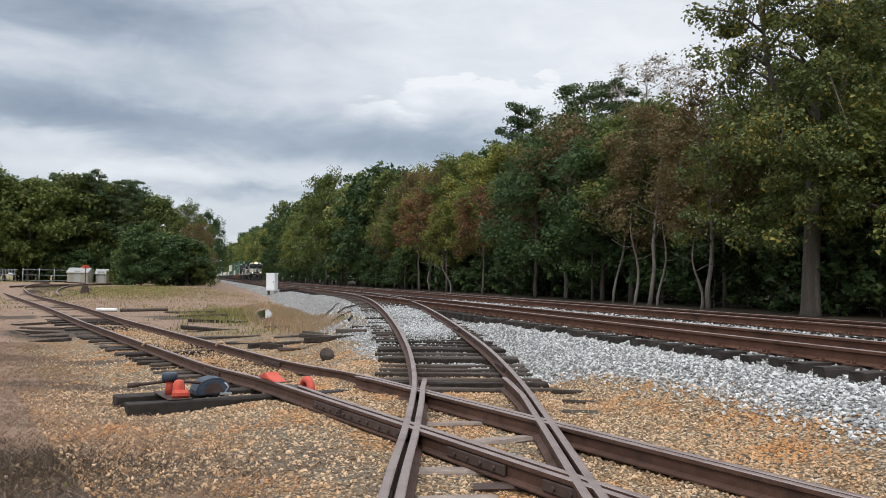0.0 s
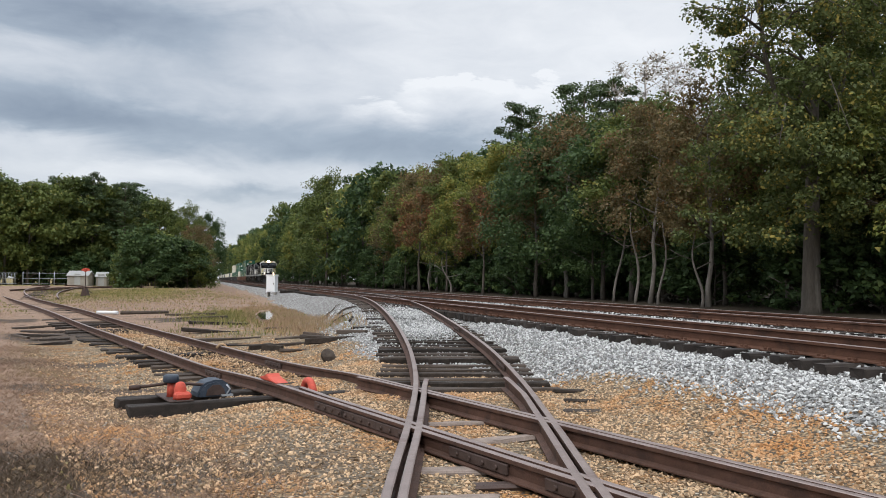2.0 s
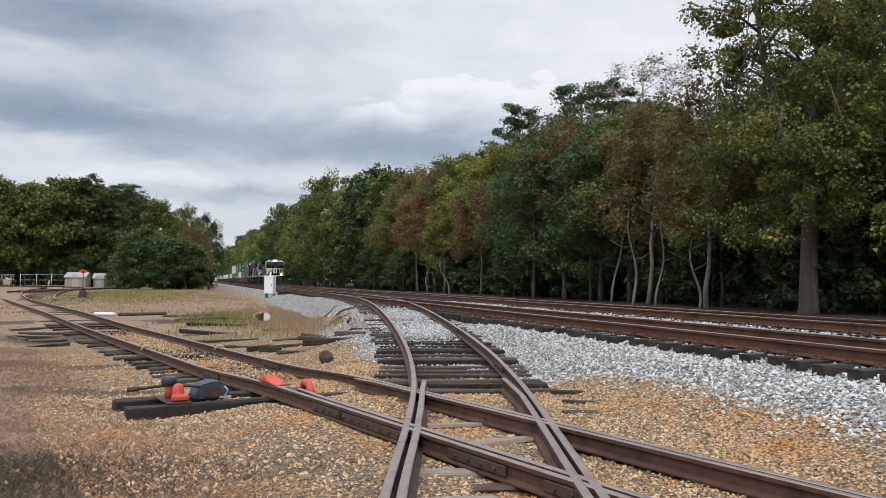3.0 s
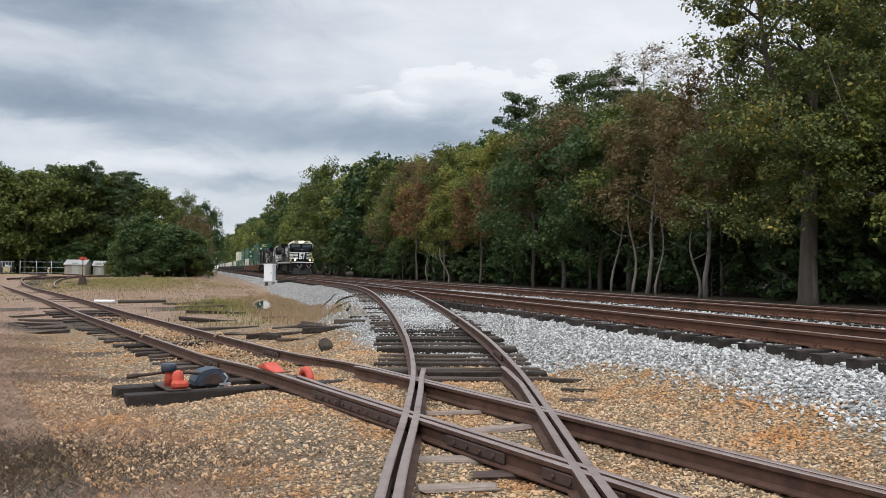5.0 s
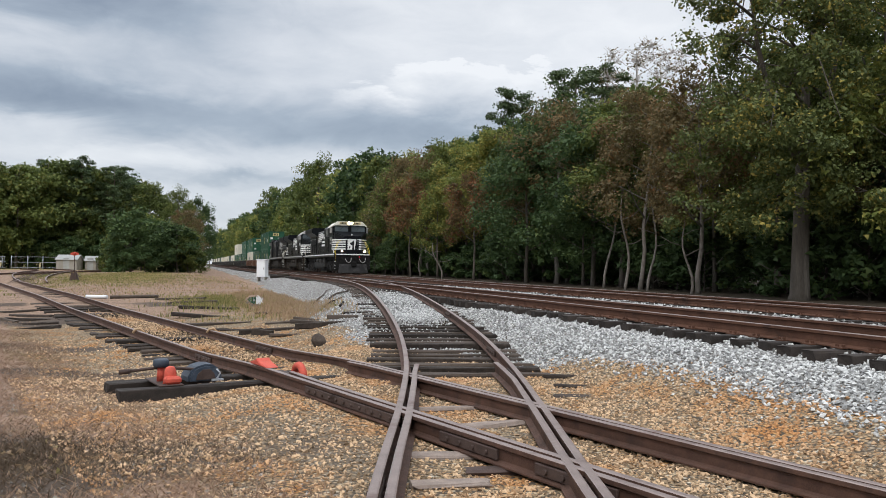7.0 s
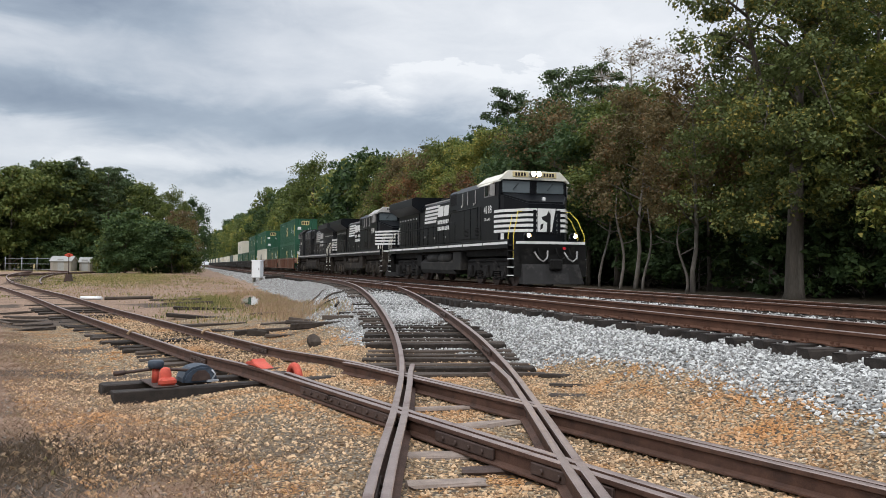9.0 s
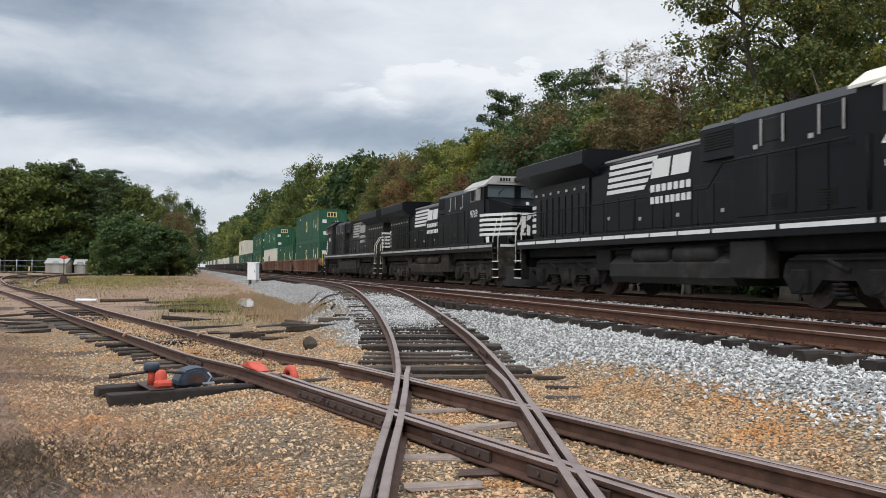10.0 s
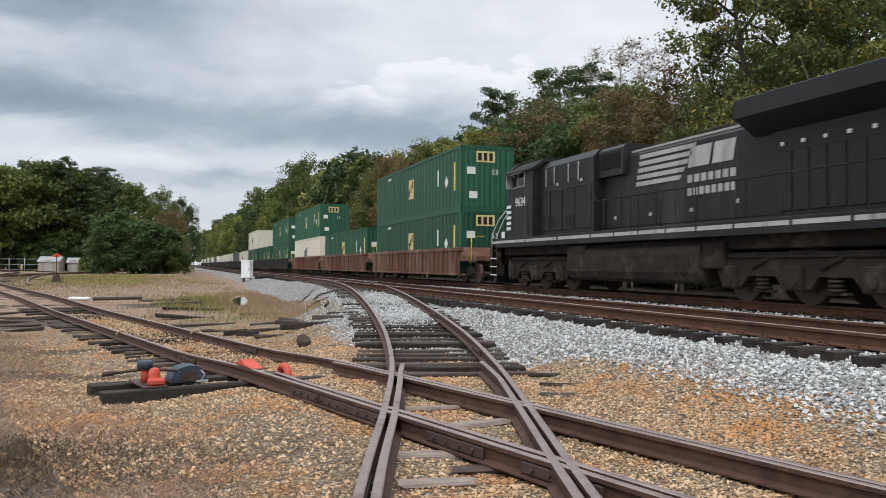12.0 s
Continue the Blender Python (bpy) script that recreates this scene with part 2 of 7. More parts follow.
LEAF_POPLAR = leaf_mat("green_leaves_turning_yellow", (0.036, 0.054, 0.018), (0.155, 0.185, 0.058), (0.38, 0.30, 0.07), 0.84)
NEEDLE = leaf_mat("pine_needles", (0.028, 0.052, 0.024), (0.10, 0.14, 0.055), (0.12, 0.13, 0.045), 0.9, 0.15)
STRAW = leaf_mat("dry_straw_grass", (0.18, 0.115, 0.08), (0.44, 0.30, 0.21), (0.30, 0.23, 0.13), 0.85)
STRAW_DARK = leaf_mat("wet_brown_straw", (0.05, 0.035, 0.022), (0.17, 0.12, 0.08), (0.30, 0.22, 0.14), 0.9)
STRAW_PALE = leaf_mat("pale_tan_dry_grass", (0.26, 0.17, 0.10), (0.50, 0.36, 0.23), (0.30, 0.26, 0.11), 0.85)
GRASS = leaf_mat("yellowing_grass", (0.10, 0.115, 0.03), (0.27, 0.27, 0.08), (0.38, 0.30, 0.14), 0.72)
RED_PAINT = mat("orange_red_machine_paint", (0.50, 0.075, 0.045), 0.65, 0.3, 10, 90, 0.1, 0, (0.4, 0.07, 0.04), 0.66)
BLUE_GREY = mat("blue_grey_machine_cover", (0.032, 0.045, 0.065), 0.5, 0.35, 8, 90, 0.1, 0, (0.09, 0.11, 0.14), 0.6)
CASE = mat("white_painted_case", (0.78, 0.79, 0.8), 0.5, 0.05, 5, 60, 0.05)
SHED_WALL = mat("weathered_pale_boards", (0.30, 0.275, 0.24), 0.85, 0.2, 2, 40, 0.2, streak=True)
SHED_ROOF = mat("grey_sheet_roof", (0.33, 0.33, 0.32), 0.6, 0.15, 2, 40, 0.1)
GALV = mat("galvanised_fence_steel", (0.40, 0.42, 0.45), 0.5, 0.15, 5, 60, 0.1, 0.4)


def ground_mat():
    """Tan gravel, grey ballast, straw-covered dirt and grass, by the sheet's own share of each."""
    m = bpy.data.materials.new("yard_ground")
    m.use_nodes = True
    n = Nodes(m.node_tree)
    vec = n.add("ShaderNodeTexCoord").outputs["Object"]
    share = {k: n.add("ShaderNodeAttribute", attribute_name=k).outputs["Fac"] for k in ("ballast", "dirt", "grass", "litter", "soil", "soot")}
    broad, mid, fine = n.noise(vec, 0.35, 4, 0.6), n.noise(vec, 1.6, 5, 0.65), n.noise(vec, 14, 4, 0.7)

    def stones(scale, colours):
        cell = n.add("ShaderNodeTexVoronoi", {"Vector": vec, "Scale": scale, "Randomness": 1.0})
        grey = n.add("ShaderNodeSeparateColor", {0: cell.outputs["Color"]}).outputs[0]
        # the dark of the gaps between stones is put into the colour
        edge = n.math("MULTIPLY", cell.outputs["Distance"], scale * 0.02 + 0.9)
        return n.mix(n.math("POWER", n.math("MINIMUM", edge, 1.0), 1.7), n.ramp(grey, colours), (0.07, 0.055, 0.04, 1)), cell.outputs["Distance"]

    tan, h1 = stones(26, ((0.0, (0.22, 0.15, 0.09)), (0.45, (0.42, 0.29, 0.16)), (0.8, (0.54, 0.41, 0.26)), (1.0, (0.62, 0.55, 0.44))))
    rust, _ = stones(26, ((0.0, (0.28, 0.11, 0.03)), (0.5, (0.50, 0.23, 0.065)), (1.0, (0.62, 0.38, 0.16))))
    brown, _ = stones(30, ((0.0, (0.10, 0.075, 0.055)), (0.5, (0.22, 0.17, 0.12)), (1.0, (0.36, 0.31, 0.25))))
    gravel = n.mix(n.ramp(mid, ((0.50, (0, 0, 0)), (0.6, (1, 1, 1)))), tan, rust)
    gravel = n.mix(n.ramp(broad, ((0.58, (0, 0, 0)), (0.70, (1, 1, 1)))), gravel, brown)
    gravel = n.mix(n.math("MULTIPLY", share["soot"], 0.85), gravel, brown)
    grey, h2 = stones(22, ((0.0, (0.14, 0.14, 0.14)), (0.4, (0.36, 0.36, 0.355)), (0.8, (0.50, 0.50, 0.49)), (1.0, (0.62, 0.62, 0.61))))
    grit = n.noise(vec, 70, 3, 0.7)
    dirt = n.mix(n.ramp(n.math("ADD", n.math("MULTIPLY", fine, 0.5), n.math("MULTIPLY", grit, 0.5)), ((0.36, (0, 0, 0)), (0.64, (1, 1, 1)))), (0.10, 0.062, 0.044, 1), (0.40, 0.275, 0.195, 1))
    dirt = n.mix(n.ramp(mid, ((0.55, (0, 0, 0)), (0.7, (1, 1, 1)))), dirt, (0.085, 0.062, 0.047, 1))
    green = n.mix(n.ramp(n.math("ADD", n.math("MULTIPLY", mid, 0.6), n.math("MULTIPLY", fine, 0.4)), ((0.35, (0, 0, 0)), (0.65, (1, 1, 1)))), (0.17, 0.155, 0.05, 1), (0.36, 0.27, 0.14, 1))
    litter = n.mix(fine, (0.02, 0.017, 0.012, 1), (0.075, 0.055, 0.035, 1))

    def ragged(s):
        return n.ramp(n.math("ADD", s, n.math("MULTIPLY", n.math("SUBTRACT", n.math("ADD", n.math("MULTIPLY", mid, 0.6), n.math("MULTIPLY", fine, 0.4)), 0.5), 0.9)), ((0.42, (0, 0, 0)), (0.58, (1, 1, 1))))

    col = n.mix(ragged(share["dirt"]), gravel, dirt)
    col = n.mix(n.math("MULTIPLY", ragged(share["soil"]), 0.93), col, n.mix(grit, (0.022, 0.017, 0.013, 1), (0.12, 0.09, 0.07, 1)))
    col = n.mix(ragged(share["grass"]), col, green)
    col = n.mix(ragged(share["ballast"]), col, grey)
    col = n.mix(ragged(share["litter"]), col, litter)
    h = n.math("ADD", n.math("MULTIPLY", h2, -0.6), n.math("MULTIPLY", fine, 0.8))
    relief = n.add("ShaderNodeBump", {"Strength": 0.7, "Distance": 0.03, "Height": h})
    bsdf = n.add("ShaderNodeBsdfPrincipled", {"Base Color": col, "Roughness": 0.92, "Specular IOR Level": 0.2, "Normal": relief.outputs[0]})
    n.add("ShaderNodeOutputMaterial", {0: bsdf.outputs[0]})
    return m


GROUND = ground_mat()


def water_mat():
    m = bpy.data.materials.new("puddle_water")
    m.use_nodes = True
    n = Nodes(m.node_tree)
    bsdf = n.add("ShaderNodeBsdfPrincipled", {"Base Color": (0.05, 0.045, 0.035, 1), "Roughness": 0.03, "IOR": 1.33})
    n.add("ShaderNodeOutputMaterial", {0: bsdf.outputs[0]})
    return m


WATER = water_mat()

# ---- the plan: the main line runs along D, seen from the eye at the origin; N points across it, away from the eye ----
PHI = -0.28486
D, N = Vector((math.sin(PHI), math.cos(PHI), 0)), Vector((math.cos(PHI), -math.sin(PHI), 0))
LAT_A, LAT_B = 13.43, 8.59          # the two main tracks
Z_MAIN = 0.684                      # their rail tops; the siding's crossing is at 0
SID = radians(-31.3)                # heading of the siding
DS, NS = Vector((math.sin(SID), math.cos(SID), 0)), Vector((math.cos(SID), -math.sin(SID), 0))
SID_OFF, GAUGE = 4.79, 1.505
TURN_U = (-4, 0, 2.5, 5.5, 8.25, 11.0, 14.4, 17.5, 22.3, 27.3, 32.0, 38.0, 45.0, 52.0)
TURN_L = (-0.75, 0.4, 1.13, 2.0, 2.84, 3.62, 4.39, 4.98, 5.8, 6.55, 7.2, 7.9, 8.43, 8.59)
TURN_Z = (0, 0, 0, 0, 0, 0.05, 0.19, 0.30, 0.45, 0.59, 0.66, 0.684, 0.684, 0.684)


def main_at(u, lat, z=0.0):
    return Vector((D.x * u + N.x * lat, D.y * u + N.y * lat, z))


def smooth(a, b, v):
    t = np.clip((v - a) / (b - a), 0, 1)
    return t * t * (3 - 2 * t)


def siding_z(s):
    """Height of the siding's rails, s metres along it: it sags beyond the crossing."""
    return -0.09 * smooth(11, 15, s) * (1 - smooth(28, 42, s))


def bed(u, lat):
    """Height of the ground, in plan coordinates along and across the main line (arrays)."""
    x, y = D.x * u + N.x * lat, D.y * u + N.y * lat
    far = np.hypot(x, y)
    z = -0.20 + 0.42 * smooth(35, 100, far) * (1 - smooth(0, 4, lat))
    s, off = DS.x * x + DS.y * y, np.abs(NS.x * x + NS.y * y - SID_OFF)
    deep = 0.195 + 0.055 * smooth(10.2, 11.4, s) * (1 - smooth(28, 42, s))
    z = z + (siding_z(s) - deep - z) * (1 - smooth(1.5, 3.6, off)) * (1 - smooth(60, 80, s))
    low = 0.12 * (1 - smooth(2.2, 3.9, NS.x * x + NS.y * y)) * smooth(6.0, 10.5, s) * (1 - smooth(30, 50, s))
    z = z - low
    z = np.where(lat < 4.4, z, np.maximum(z, -0.22 + 0.57 * smooth(4.4, 7.2, lat) * (1 - smooth(15.2, 17.5, lat)) + 0.10 * smooth(7.3, 7.7, lat) * (1 - smooth(15.2, 16.2, lat)) + 0.52 * smooth(16.5, 21, lat)))
    turn = np.interp(u, TURN_U, TURN_L)
    side = np.abs(lat - turn)
    tz = np.interp(u, TURN_U, TURN_Z) - 0.205 - 0.075 * smooth(11, 12, u) * (1 - 0.6 * smooth(19, 21, u))
    inside = (1 - smooth(1.5, 3.2, side)) * (u < 52) * (u > -6)
    z = z + (tz - z) * inside * (z < tz) + (tz - z) * (1 - smooth(1.2, 1.9, side)) * (z > tz) * (u < 26) * (u > 6)
    return z


def uneven(x, y):
    """The ground's slow waviness, and the height that it and finer bumps add."""
    wob = np.array([noise.noise((a * 0.5, b * 0.5, 1.3)) for a, b in zip(x.ravel(), y.ravel())]).reshape(x.shape)
    fine = np.array([noise.noise((a * 3.1, b * 3.1, 7.3)) for a, b in zip(x.ravel(), y.ravel())]).reshape(x.shape)
    return wob, (wob * 0.025 + fine * 0.012) * (1 - smooth(60, 120, np.hypot(x, y)))


def make_ground():
    us = np.concatenate([-np.geomspace(2500, 6, 18), np.arange(-5, 2, 0.5), np.arange(2, 22, 0.14), np.geomspace(24, 110, 140), np.geomspace(115, 3000, 40)])
    ls = np.concatenate([-np.geomspace(2500, 41, 22), np.linspace(-40, -10, 70), np.arange(-9.9, 8.2, 0.14), np.arange(8.4, 24, 0.4), np.geomspace(24.5, 2500, 24)])
    u, lat = np.meshgrid(us, ls, indexing="ij")
    z = bed(u, lat)
    x, y = D.x * u + N.x * lat, D.y * u + N.y * lat
    s, off = DS.x * x + DS.y * y, NS.x * x + NS.y * y
    far = np.hypot(x, y)
    wob, rise = uneven(x, y)
    z = z + rise
    toe = np.interp(u, (0, 11, 15.5, 30, 60, 120, 400), (5.9, 5.9, 3.2, 3.5, 5.0, 5.6, 5.6)) + wob * 0.5
    ballast = smooth(-0.25, 0.25, lat - toe) * (1 - smooth(15.6, 16.8, lat))
    dirt = 1 - smooth(0.7, 2.3, off + wob * 1.1)
    dirt = np.maximum(dirt, smooth(22, 30, s) * (1 - ballast) * 0.7)
    grass = smooth(52, 75, u + wob * 12) * smooth(-14, -6, lat + wob * 5) * (1 - ballast) * 0.60
    grass = np.maximum(grass, smooth(20, 25, u) * smooth(0.6, 1.6, lat) * (1 - smooth(3.2, 4.2, lat)) * (1 - ballast) * 0.36)
    grass = np.maximum(grass, smooth(110, 150, far) * (lat < 4) * 0.8)
    # a worn dirt way between the grass and the ballast
    grass = grass * (1 - 0.75 * smooth(-3.5, -0.5, lat + wob * 2) * smooth(46, 56, u))
    litter = smooth(16.2, 18.0, lat)
    # dark soil and oil where machines have stood, sooty gravel beside the crossing
    soil = np.zeros_like(x)
    for cx, cy, rx, ry in ((-3.9, 7.0, 1.9, 1.25), (-6.0, 13.5, 1.3, 0.4), (-5.6, 8.4, 0.9, 0.6), (-12.1, 25.4, 1.6, 1.8), (-20.0, 33.0, 3.6, 1.0), (-9.2, 17.6, 2.0, 0.6), (-9.0, 34.0, 2.6, 1.6)):
        soil = np.maximum(soil, 1.2 - np.hypot((x - cx) / rx, (y - cy) / ry) * 0.6 + wob * 0.35)
    soot = np.clip((1 - np.abs(off - 3.0) / 0.9) * smooth(4.5, 6.5, s) * (1 - smooth(9.5, 11.5, s)) + wob * 0.3, 0, 1)
    nu, nl = u.shape
    idx = np.arange(nu * nl).reshape(nu, nl)
    faces = np.stack([idx[:-1, :-1], idx[1:, :-1], idx[1:, 1:], idx[:-1, 1:]], -1).reshape(-1, 4)
    me = bpy.data.meshes.new("ground")
    me.from_pydata(np.stack([x, y, z], -1).reshape(-1, 3).tolist(), [], faces[:, ::-1].tolist())
    for key, values in (("ballast", ballast), ("dirt", dirt), ("grass", grass), ("litter", litter), ("soil", np.clip(soil, 0, 1)), ("soot", soot)):
        me.attributes.new(key, "FLOAT", "POINT").data.foreach_set("value", values.ravel().astype(np.float32))
    me.polygons.foreach_set("use_smooth", [True] * len(me.polygons))
    me.materials.append(GROUND)
    return tagged(new("ground", me), "tan gravel yard with grey ballast, straw and grass", "ground", kind="structure")


make_ground()


def ground_z(x, y):
    return float(bed(np.array([D.x * x + D.y * y]), np.array([N.x * x + N.y * y]))[0])


# ---- helpers for meshes ----


def mesh_of(name, bm, material):
    me = bpy.data.meshes.new(name)
    bm.to_mesh(me)
    bm.free()
    for m in material if isinstance(material, (list, tuple)) else [material]:
        me.materials.append(m)
    return me


def part(name, bm, material, parent=None, label="", m=None):
    """Links a bmesh (or a finished mesh) as one mesh object under its thing."""
    ob = new(name, bm if isinstance(bm, bpy.types.Mesh) else mesh_of(name, bm, material))
    ob.parent = parent
    if m is not None:
        ob.matrix_basis = m
    return tagged(ob, label)


def box(bm, x0, x1, y0, y1, z0, z1, bevel=0.0):
    """A block from corner to corner, its long edges eased by bevel."""
    vs = [bm.verts.new(p) for p in ((x0, y0, z0), (x1, y0, z0), (x1, y1, z0), (x0, y1, z0), (x0, y0, z1), (x1, y0, z1), (x1, y1, z1), (x0, y1, z1))]
    fs = [bm.faces.new([vs[i] for i in f]) for f in ((3, 2, 1, 0), (4, 5, 6, 7), (0, 1, 5, 4), (1, 2, 6, 5), (2, 3, 7, 6), (3, 0, 4, 7))]
    if bevel:
        es = {e for f in fs for e in f.edges}
        bmesh.ops.bevel(bm, geom=list(es), offset=bevel, segments=1, affect="EDGES")
    return bm


def prism(bm, outline, a, b, axis="x"):
    """An outline (two coordinates each) drawn out from a to b along an axis."""
    def at(p, v):
        return {"x": (v, p[0], p[1]), "y": (p[0], v, p[1]), "z": (p[0], p[1], v)}[axis]
    lo, hi = [bm.verts.new(at(p, a)) for p in outline], [bm.verts.new(at(p, b)) for p in outline]
    k = len(outline)
    fs = [bm.faces.new((lo[i], lo[(i + 1) % k], hi[(i + 1) % k], hi[i])) for i in range(k)]
    fs += [bm.faces.new(lo[::-1]), bm.faces.new(hi)]
    bmesh.ops.recalc_face_normals(bm, faces=fs)
    return bm


def tube(bm, pts, radius, sides=8):
    """A rod or tapered limb along points; radius is one number or one for each point."""
    rs = radius if isinstance(radius, (list, tuple)) else [radius] * len(pts)
    rings = []
    for i, p in enumerate(pts):
        way = (Vector(pts[min(i + 1, len(pts) - 1)]) - Vector(pts[max(i - 1, 0)])).normalized()
        a = way.orthogonal().normalized()
        b = way.cross(a)
        rings.append([bm.verts.new(Vector(p) + (a * math.cos(t) + b * math.sin(t)) * rs[i]) for t in [2 * math.pi * k / sides for k in range(sides)]])
    for r0, r1 in zip(rings, rings[1:]):
        d0 = [(sum(((r0[k].co - r1[(k + j) % sides].co).length for k in range(sides)))) for j in range(sides)]
        j = d0.index(min(d0))
        for k in range(sides):
            bm.faces.new((r0[k], r0[(k + 1) % sides], r1[(k + 1 + j) % sides], r1[(k + j) % sides])).smooth = True
    bm.faces.new(rings[0][::-1]), bm.faces.new(rings[-1])
    return bm


def disc(bm, centre, radius, depth, axis="y", sides=20):
    """A short round drum with its axis along x, y or z."""
    c = Vector(centre)
    h = {"x": Vector((depth / 2, 0, 0)), "y": Vector((0, depth / 2, 0)), "z": Vector((0, 0, depth / 2))}[axis]
    return tube(bm, (c - h, c + h), radius, sides)


def thing(name, m, label, category, group="", kind=""):
    ob = new(name)
    ob.matrix_basis = m
    ob.empty_display_size = 0.2
    return tagged(ob, label, category, group, kind)


def facing(p, way, z=None):
    """A pose at p with x along way."""
    return pose(p[0], p[1], p[2] if z is None else z, 0, 0, math.degrees(math.atan2(way[1], way[0])))


# ---- tracks ----


def rail_profile(scale=1.0):
    """Half of a rail's section from the head down, then mirrored."""
    half = ((0.036, 0.0), (0.036, -0.034), (0.009, -0.046), (0.009, -0.135), (0.035, -0.15), (0.07, -0.158), (0.07, -0.172))
    pts = [(a * scale, b * scale) for a, b in half]
    return [(0.024 * scale, 0.006 * scale)] + pts + [(-a, b) for a, b in reversed(pts)] + [(-0.024 * scale, 0.006 * scale)]


def rail_mesh(name, pts, materials, scale=1.0):
    """A rail along points on its top; its head has the second material."""
    prof = rail_profile(scale)
    k, verts, faces, which = len(prof), [], [], []
    for i, p in enumerate(pts):
        way = (Vector(pts[min(i + 1, len(pts) - 1)]) - Vector(pts[max(i - 1, 0)]))
        way.z = 0
        way.normalize()
        across = Vector((way.y, -way.x, 0))
        verts += [tuple(Vector(p) + across * a + Vector((0, 0, b))) for a, b in prof]
    for i in range(len(pts) - 1):
        for j in range(k):
            faces.append((i * k + j, i * k + (j + 1) % k, (i + 1) * k + (j + 1) % k, (i + 1) * k + j))
            which.append(1 if j in (0, k - 1, k - 2) else 0)
    faces += [tuple(range(k))[::-1], tuple(range((len(pts) - 1) * k, len(pts) * k))]
    which += [0, 0]
    me = bpy.data.meshes.new(name)
    me.from_pydata(verts, [], faces)
    for m in materials:
        me.materials.append(m)
    me.polygons.foreach_set("material_index", which)
    bm = bmesh.new()
    bm.from_mesh(me)
    bmesh.ops.recalc_face_normals(bm, faces=bm.faces)
    bm.to_mesh(me)
    bm.free()
    return me


def tie_mesh(seed, length=2.6, wide=0.23, deep=0.18):
    """A squared timber with worn, uneven edges; origin at the middle of its top."""
    rnd = random.Random(seed)
    bm = bmesh.new()
    box(bm, -length / 2, length / 2, -wide / 2, wide / 2, -deep, 0)
    bmesh.ops.subdivide_edges(bm, edges=[e for e in bm.edges if abs(e.verts[0].co.x - e.verts[1].co.x) > 1], cuts=4)
    bmesh.ops.bevel(bm, geom=[e for e in bm.edges if abs(e.verts[0].co.x - e.verts[1].co.x) > 0.1], offset=0.018, segments=1, affect="EDGES")
    for v in bm.verts:
        v.co += Vector((rnd.uniform(-0.03, 0.03), rnd.uniform(-0.012, 0.012), rnd.uniform(-0.014, 0.006)))
    return bm


TIES = [mesh_of("tie", tie_mesh(k), TIE) for k in range(5)]
TIES_NEW = [mesh_of("tie", tie_mesh(20 + k, 2.6), TIE_NEW) for k in range(4)]


def place_ties(parent, spots, meshes, rnd, sunk=0.02):
    """One tie at each (place, way across); past three hundred they become one joined part."""
    for k, (p, way) in enumerate(spots[:300]):
        way2 = Vector((way.x + rnd.uniform(-0.03, 0.03), way.y + rnd.uniform(-0.03, 0.03), 0))
        m = facing(Vector(p) + Vector((0, 0, rnd.uniform(-sunk, 0.004))), way2) @ Matrix.Translation((rnd.uniform(-0.09, 0.09), 0, 0))
        part("tie", rnd.choice(meshes), None, parent, m=m)
    if len(spots) > 300:
        bm = bmesh.new()
        for p, way in spots[300:]:
            k0 = len(bm.verts)
            box(bm, -1.3, 1.3, -0.115, 0.115, -0.18, 0)
            bm.verts.ensure_lookup_table()
            bmesh.ops.transform(bm, matrix=facing(Vector(p), way), verts=bm.verts[k0:])
        tagged(part("far_ties", bm, TIES_NEW[0].materials[0], parent), kind="stuff")


def chain(a, b, step):
    return [a + step * k for k in range(int((b - a) / step) + 1)]


def joint_bar(parent, p, way, m=STEEL, length=0.9):
    """Two fishplates with four bolts clamping a rail joint at p."""
    bm = bmesh.new()
    for side in (-1, 1):
        box(bm, -length / 2, length / 2, side * 0.03 - 0.014, side * 0.03 + 0.014, -0.14, -0.05, 0.006)
        for k in range(4):
            disc(bm, (length * (k - 1.5) / 4.4, side * 0.052, -0.095), 0.022, 0.03, "y", 6)
    part("joint_bar", bm, m, parent, "bolted steel joint bar", facing(p, way))


def main_track(lat, name, label, meshes, u0=-45, u1=900):
    rnd = random.Random(int(lat * 100))
    t = thing(name, Matrix(), label, "railway track", kind="structure")
    us = [u0, 0, 10, 20, 40, 80, 160, 320, u1]
    for side in (-1, 1):
        pts = [main_at(u, lat + side * GAUGE / 2, Z_MAIN) for u in us]
        part("rail", rail_mesh("rail", pts, (RAIL_MAIN, RAIL_TOP), 1.08), None, t, "brown rail with a worn bright head")
    spots = [(main_at(u, lat, Z_MAIN - 0.188), N) for u in chain(-6, 151, 0.53)] + [(main_at(u, lat, Z_MAIN - 0.188), N) for u in chain(151.5, 420, 0.53)]
    place_ties(t, spots, meshes, rnd)
    plate = bmesh.new()
    for u in chain(2, 40, 0.53):
        for side in (-1, 1):
            k0 = len(plate.verts)
            box(plate, -0.17, 0.17, -0.09, 0.09, 0, 0.018)
            for a, b in ((-0.11, -0.05), (-0.11, 0.05), (0.11, -0.05), (0.11, 0.05)):
                box(plate, a - 0.016, a + 0.016, b - 0.016, b + 0.016, 0.016, 0.05)
            plate.verts.ensure_lookup_table()
            bmesh.ops.transform(plate, matrix=facing(main_at(u, lat + side * GAUGE / 2, Z_MAIN - 0.188), N), verts=plate.verts[k0:])
    tagged(part("tie_plates", plate, RAIL_MAIN, t, "rusty tie plates and spikes"), kind="stuff")
    return t


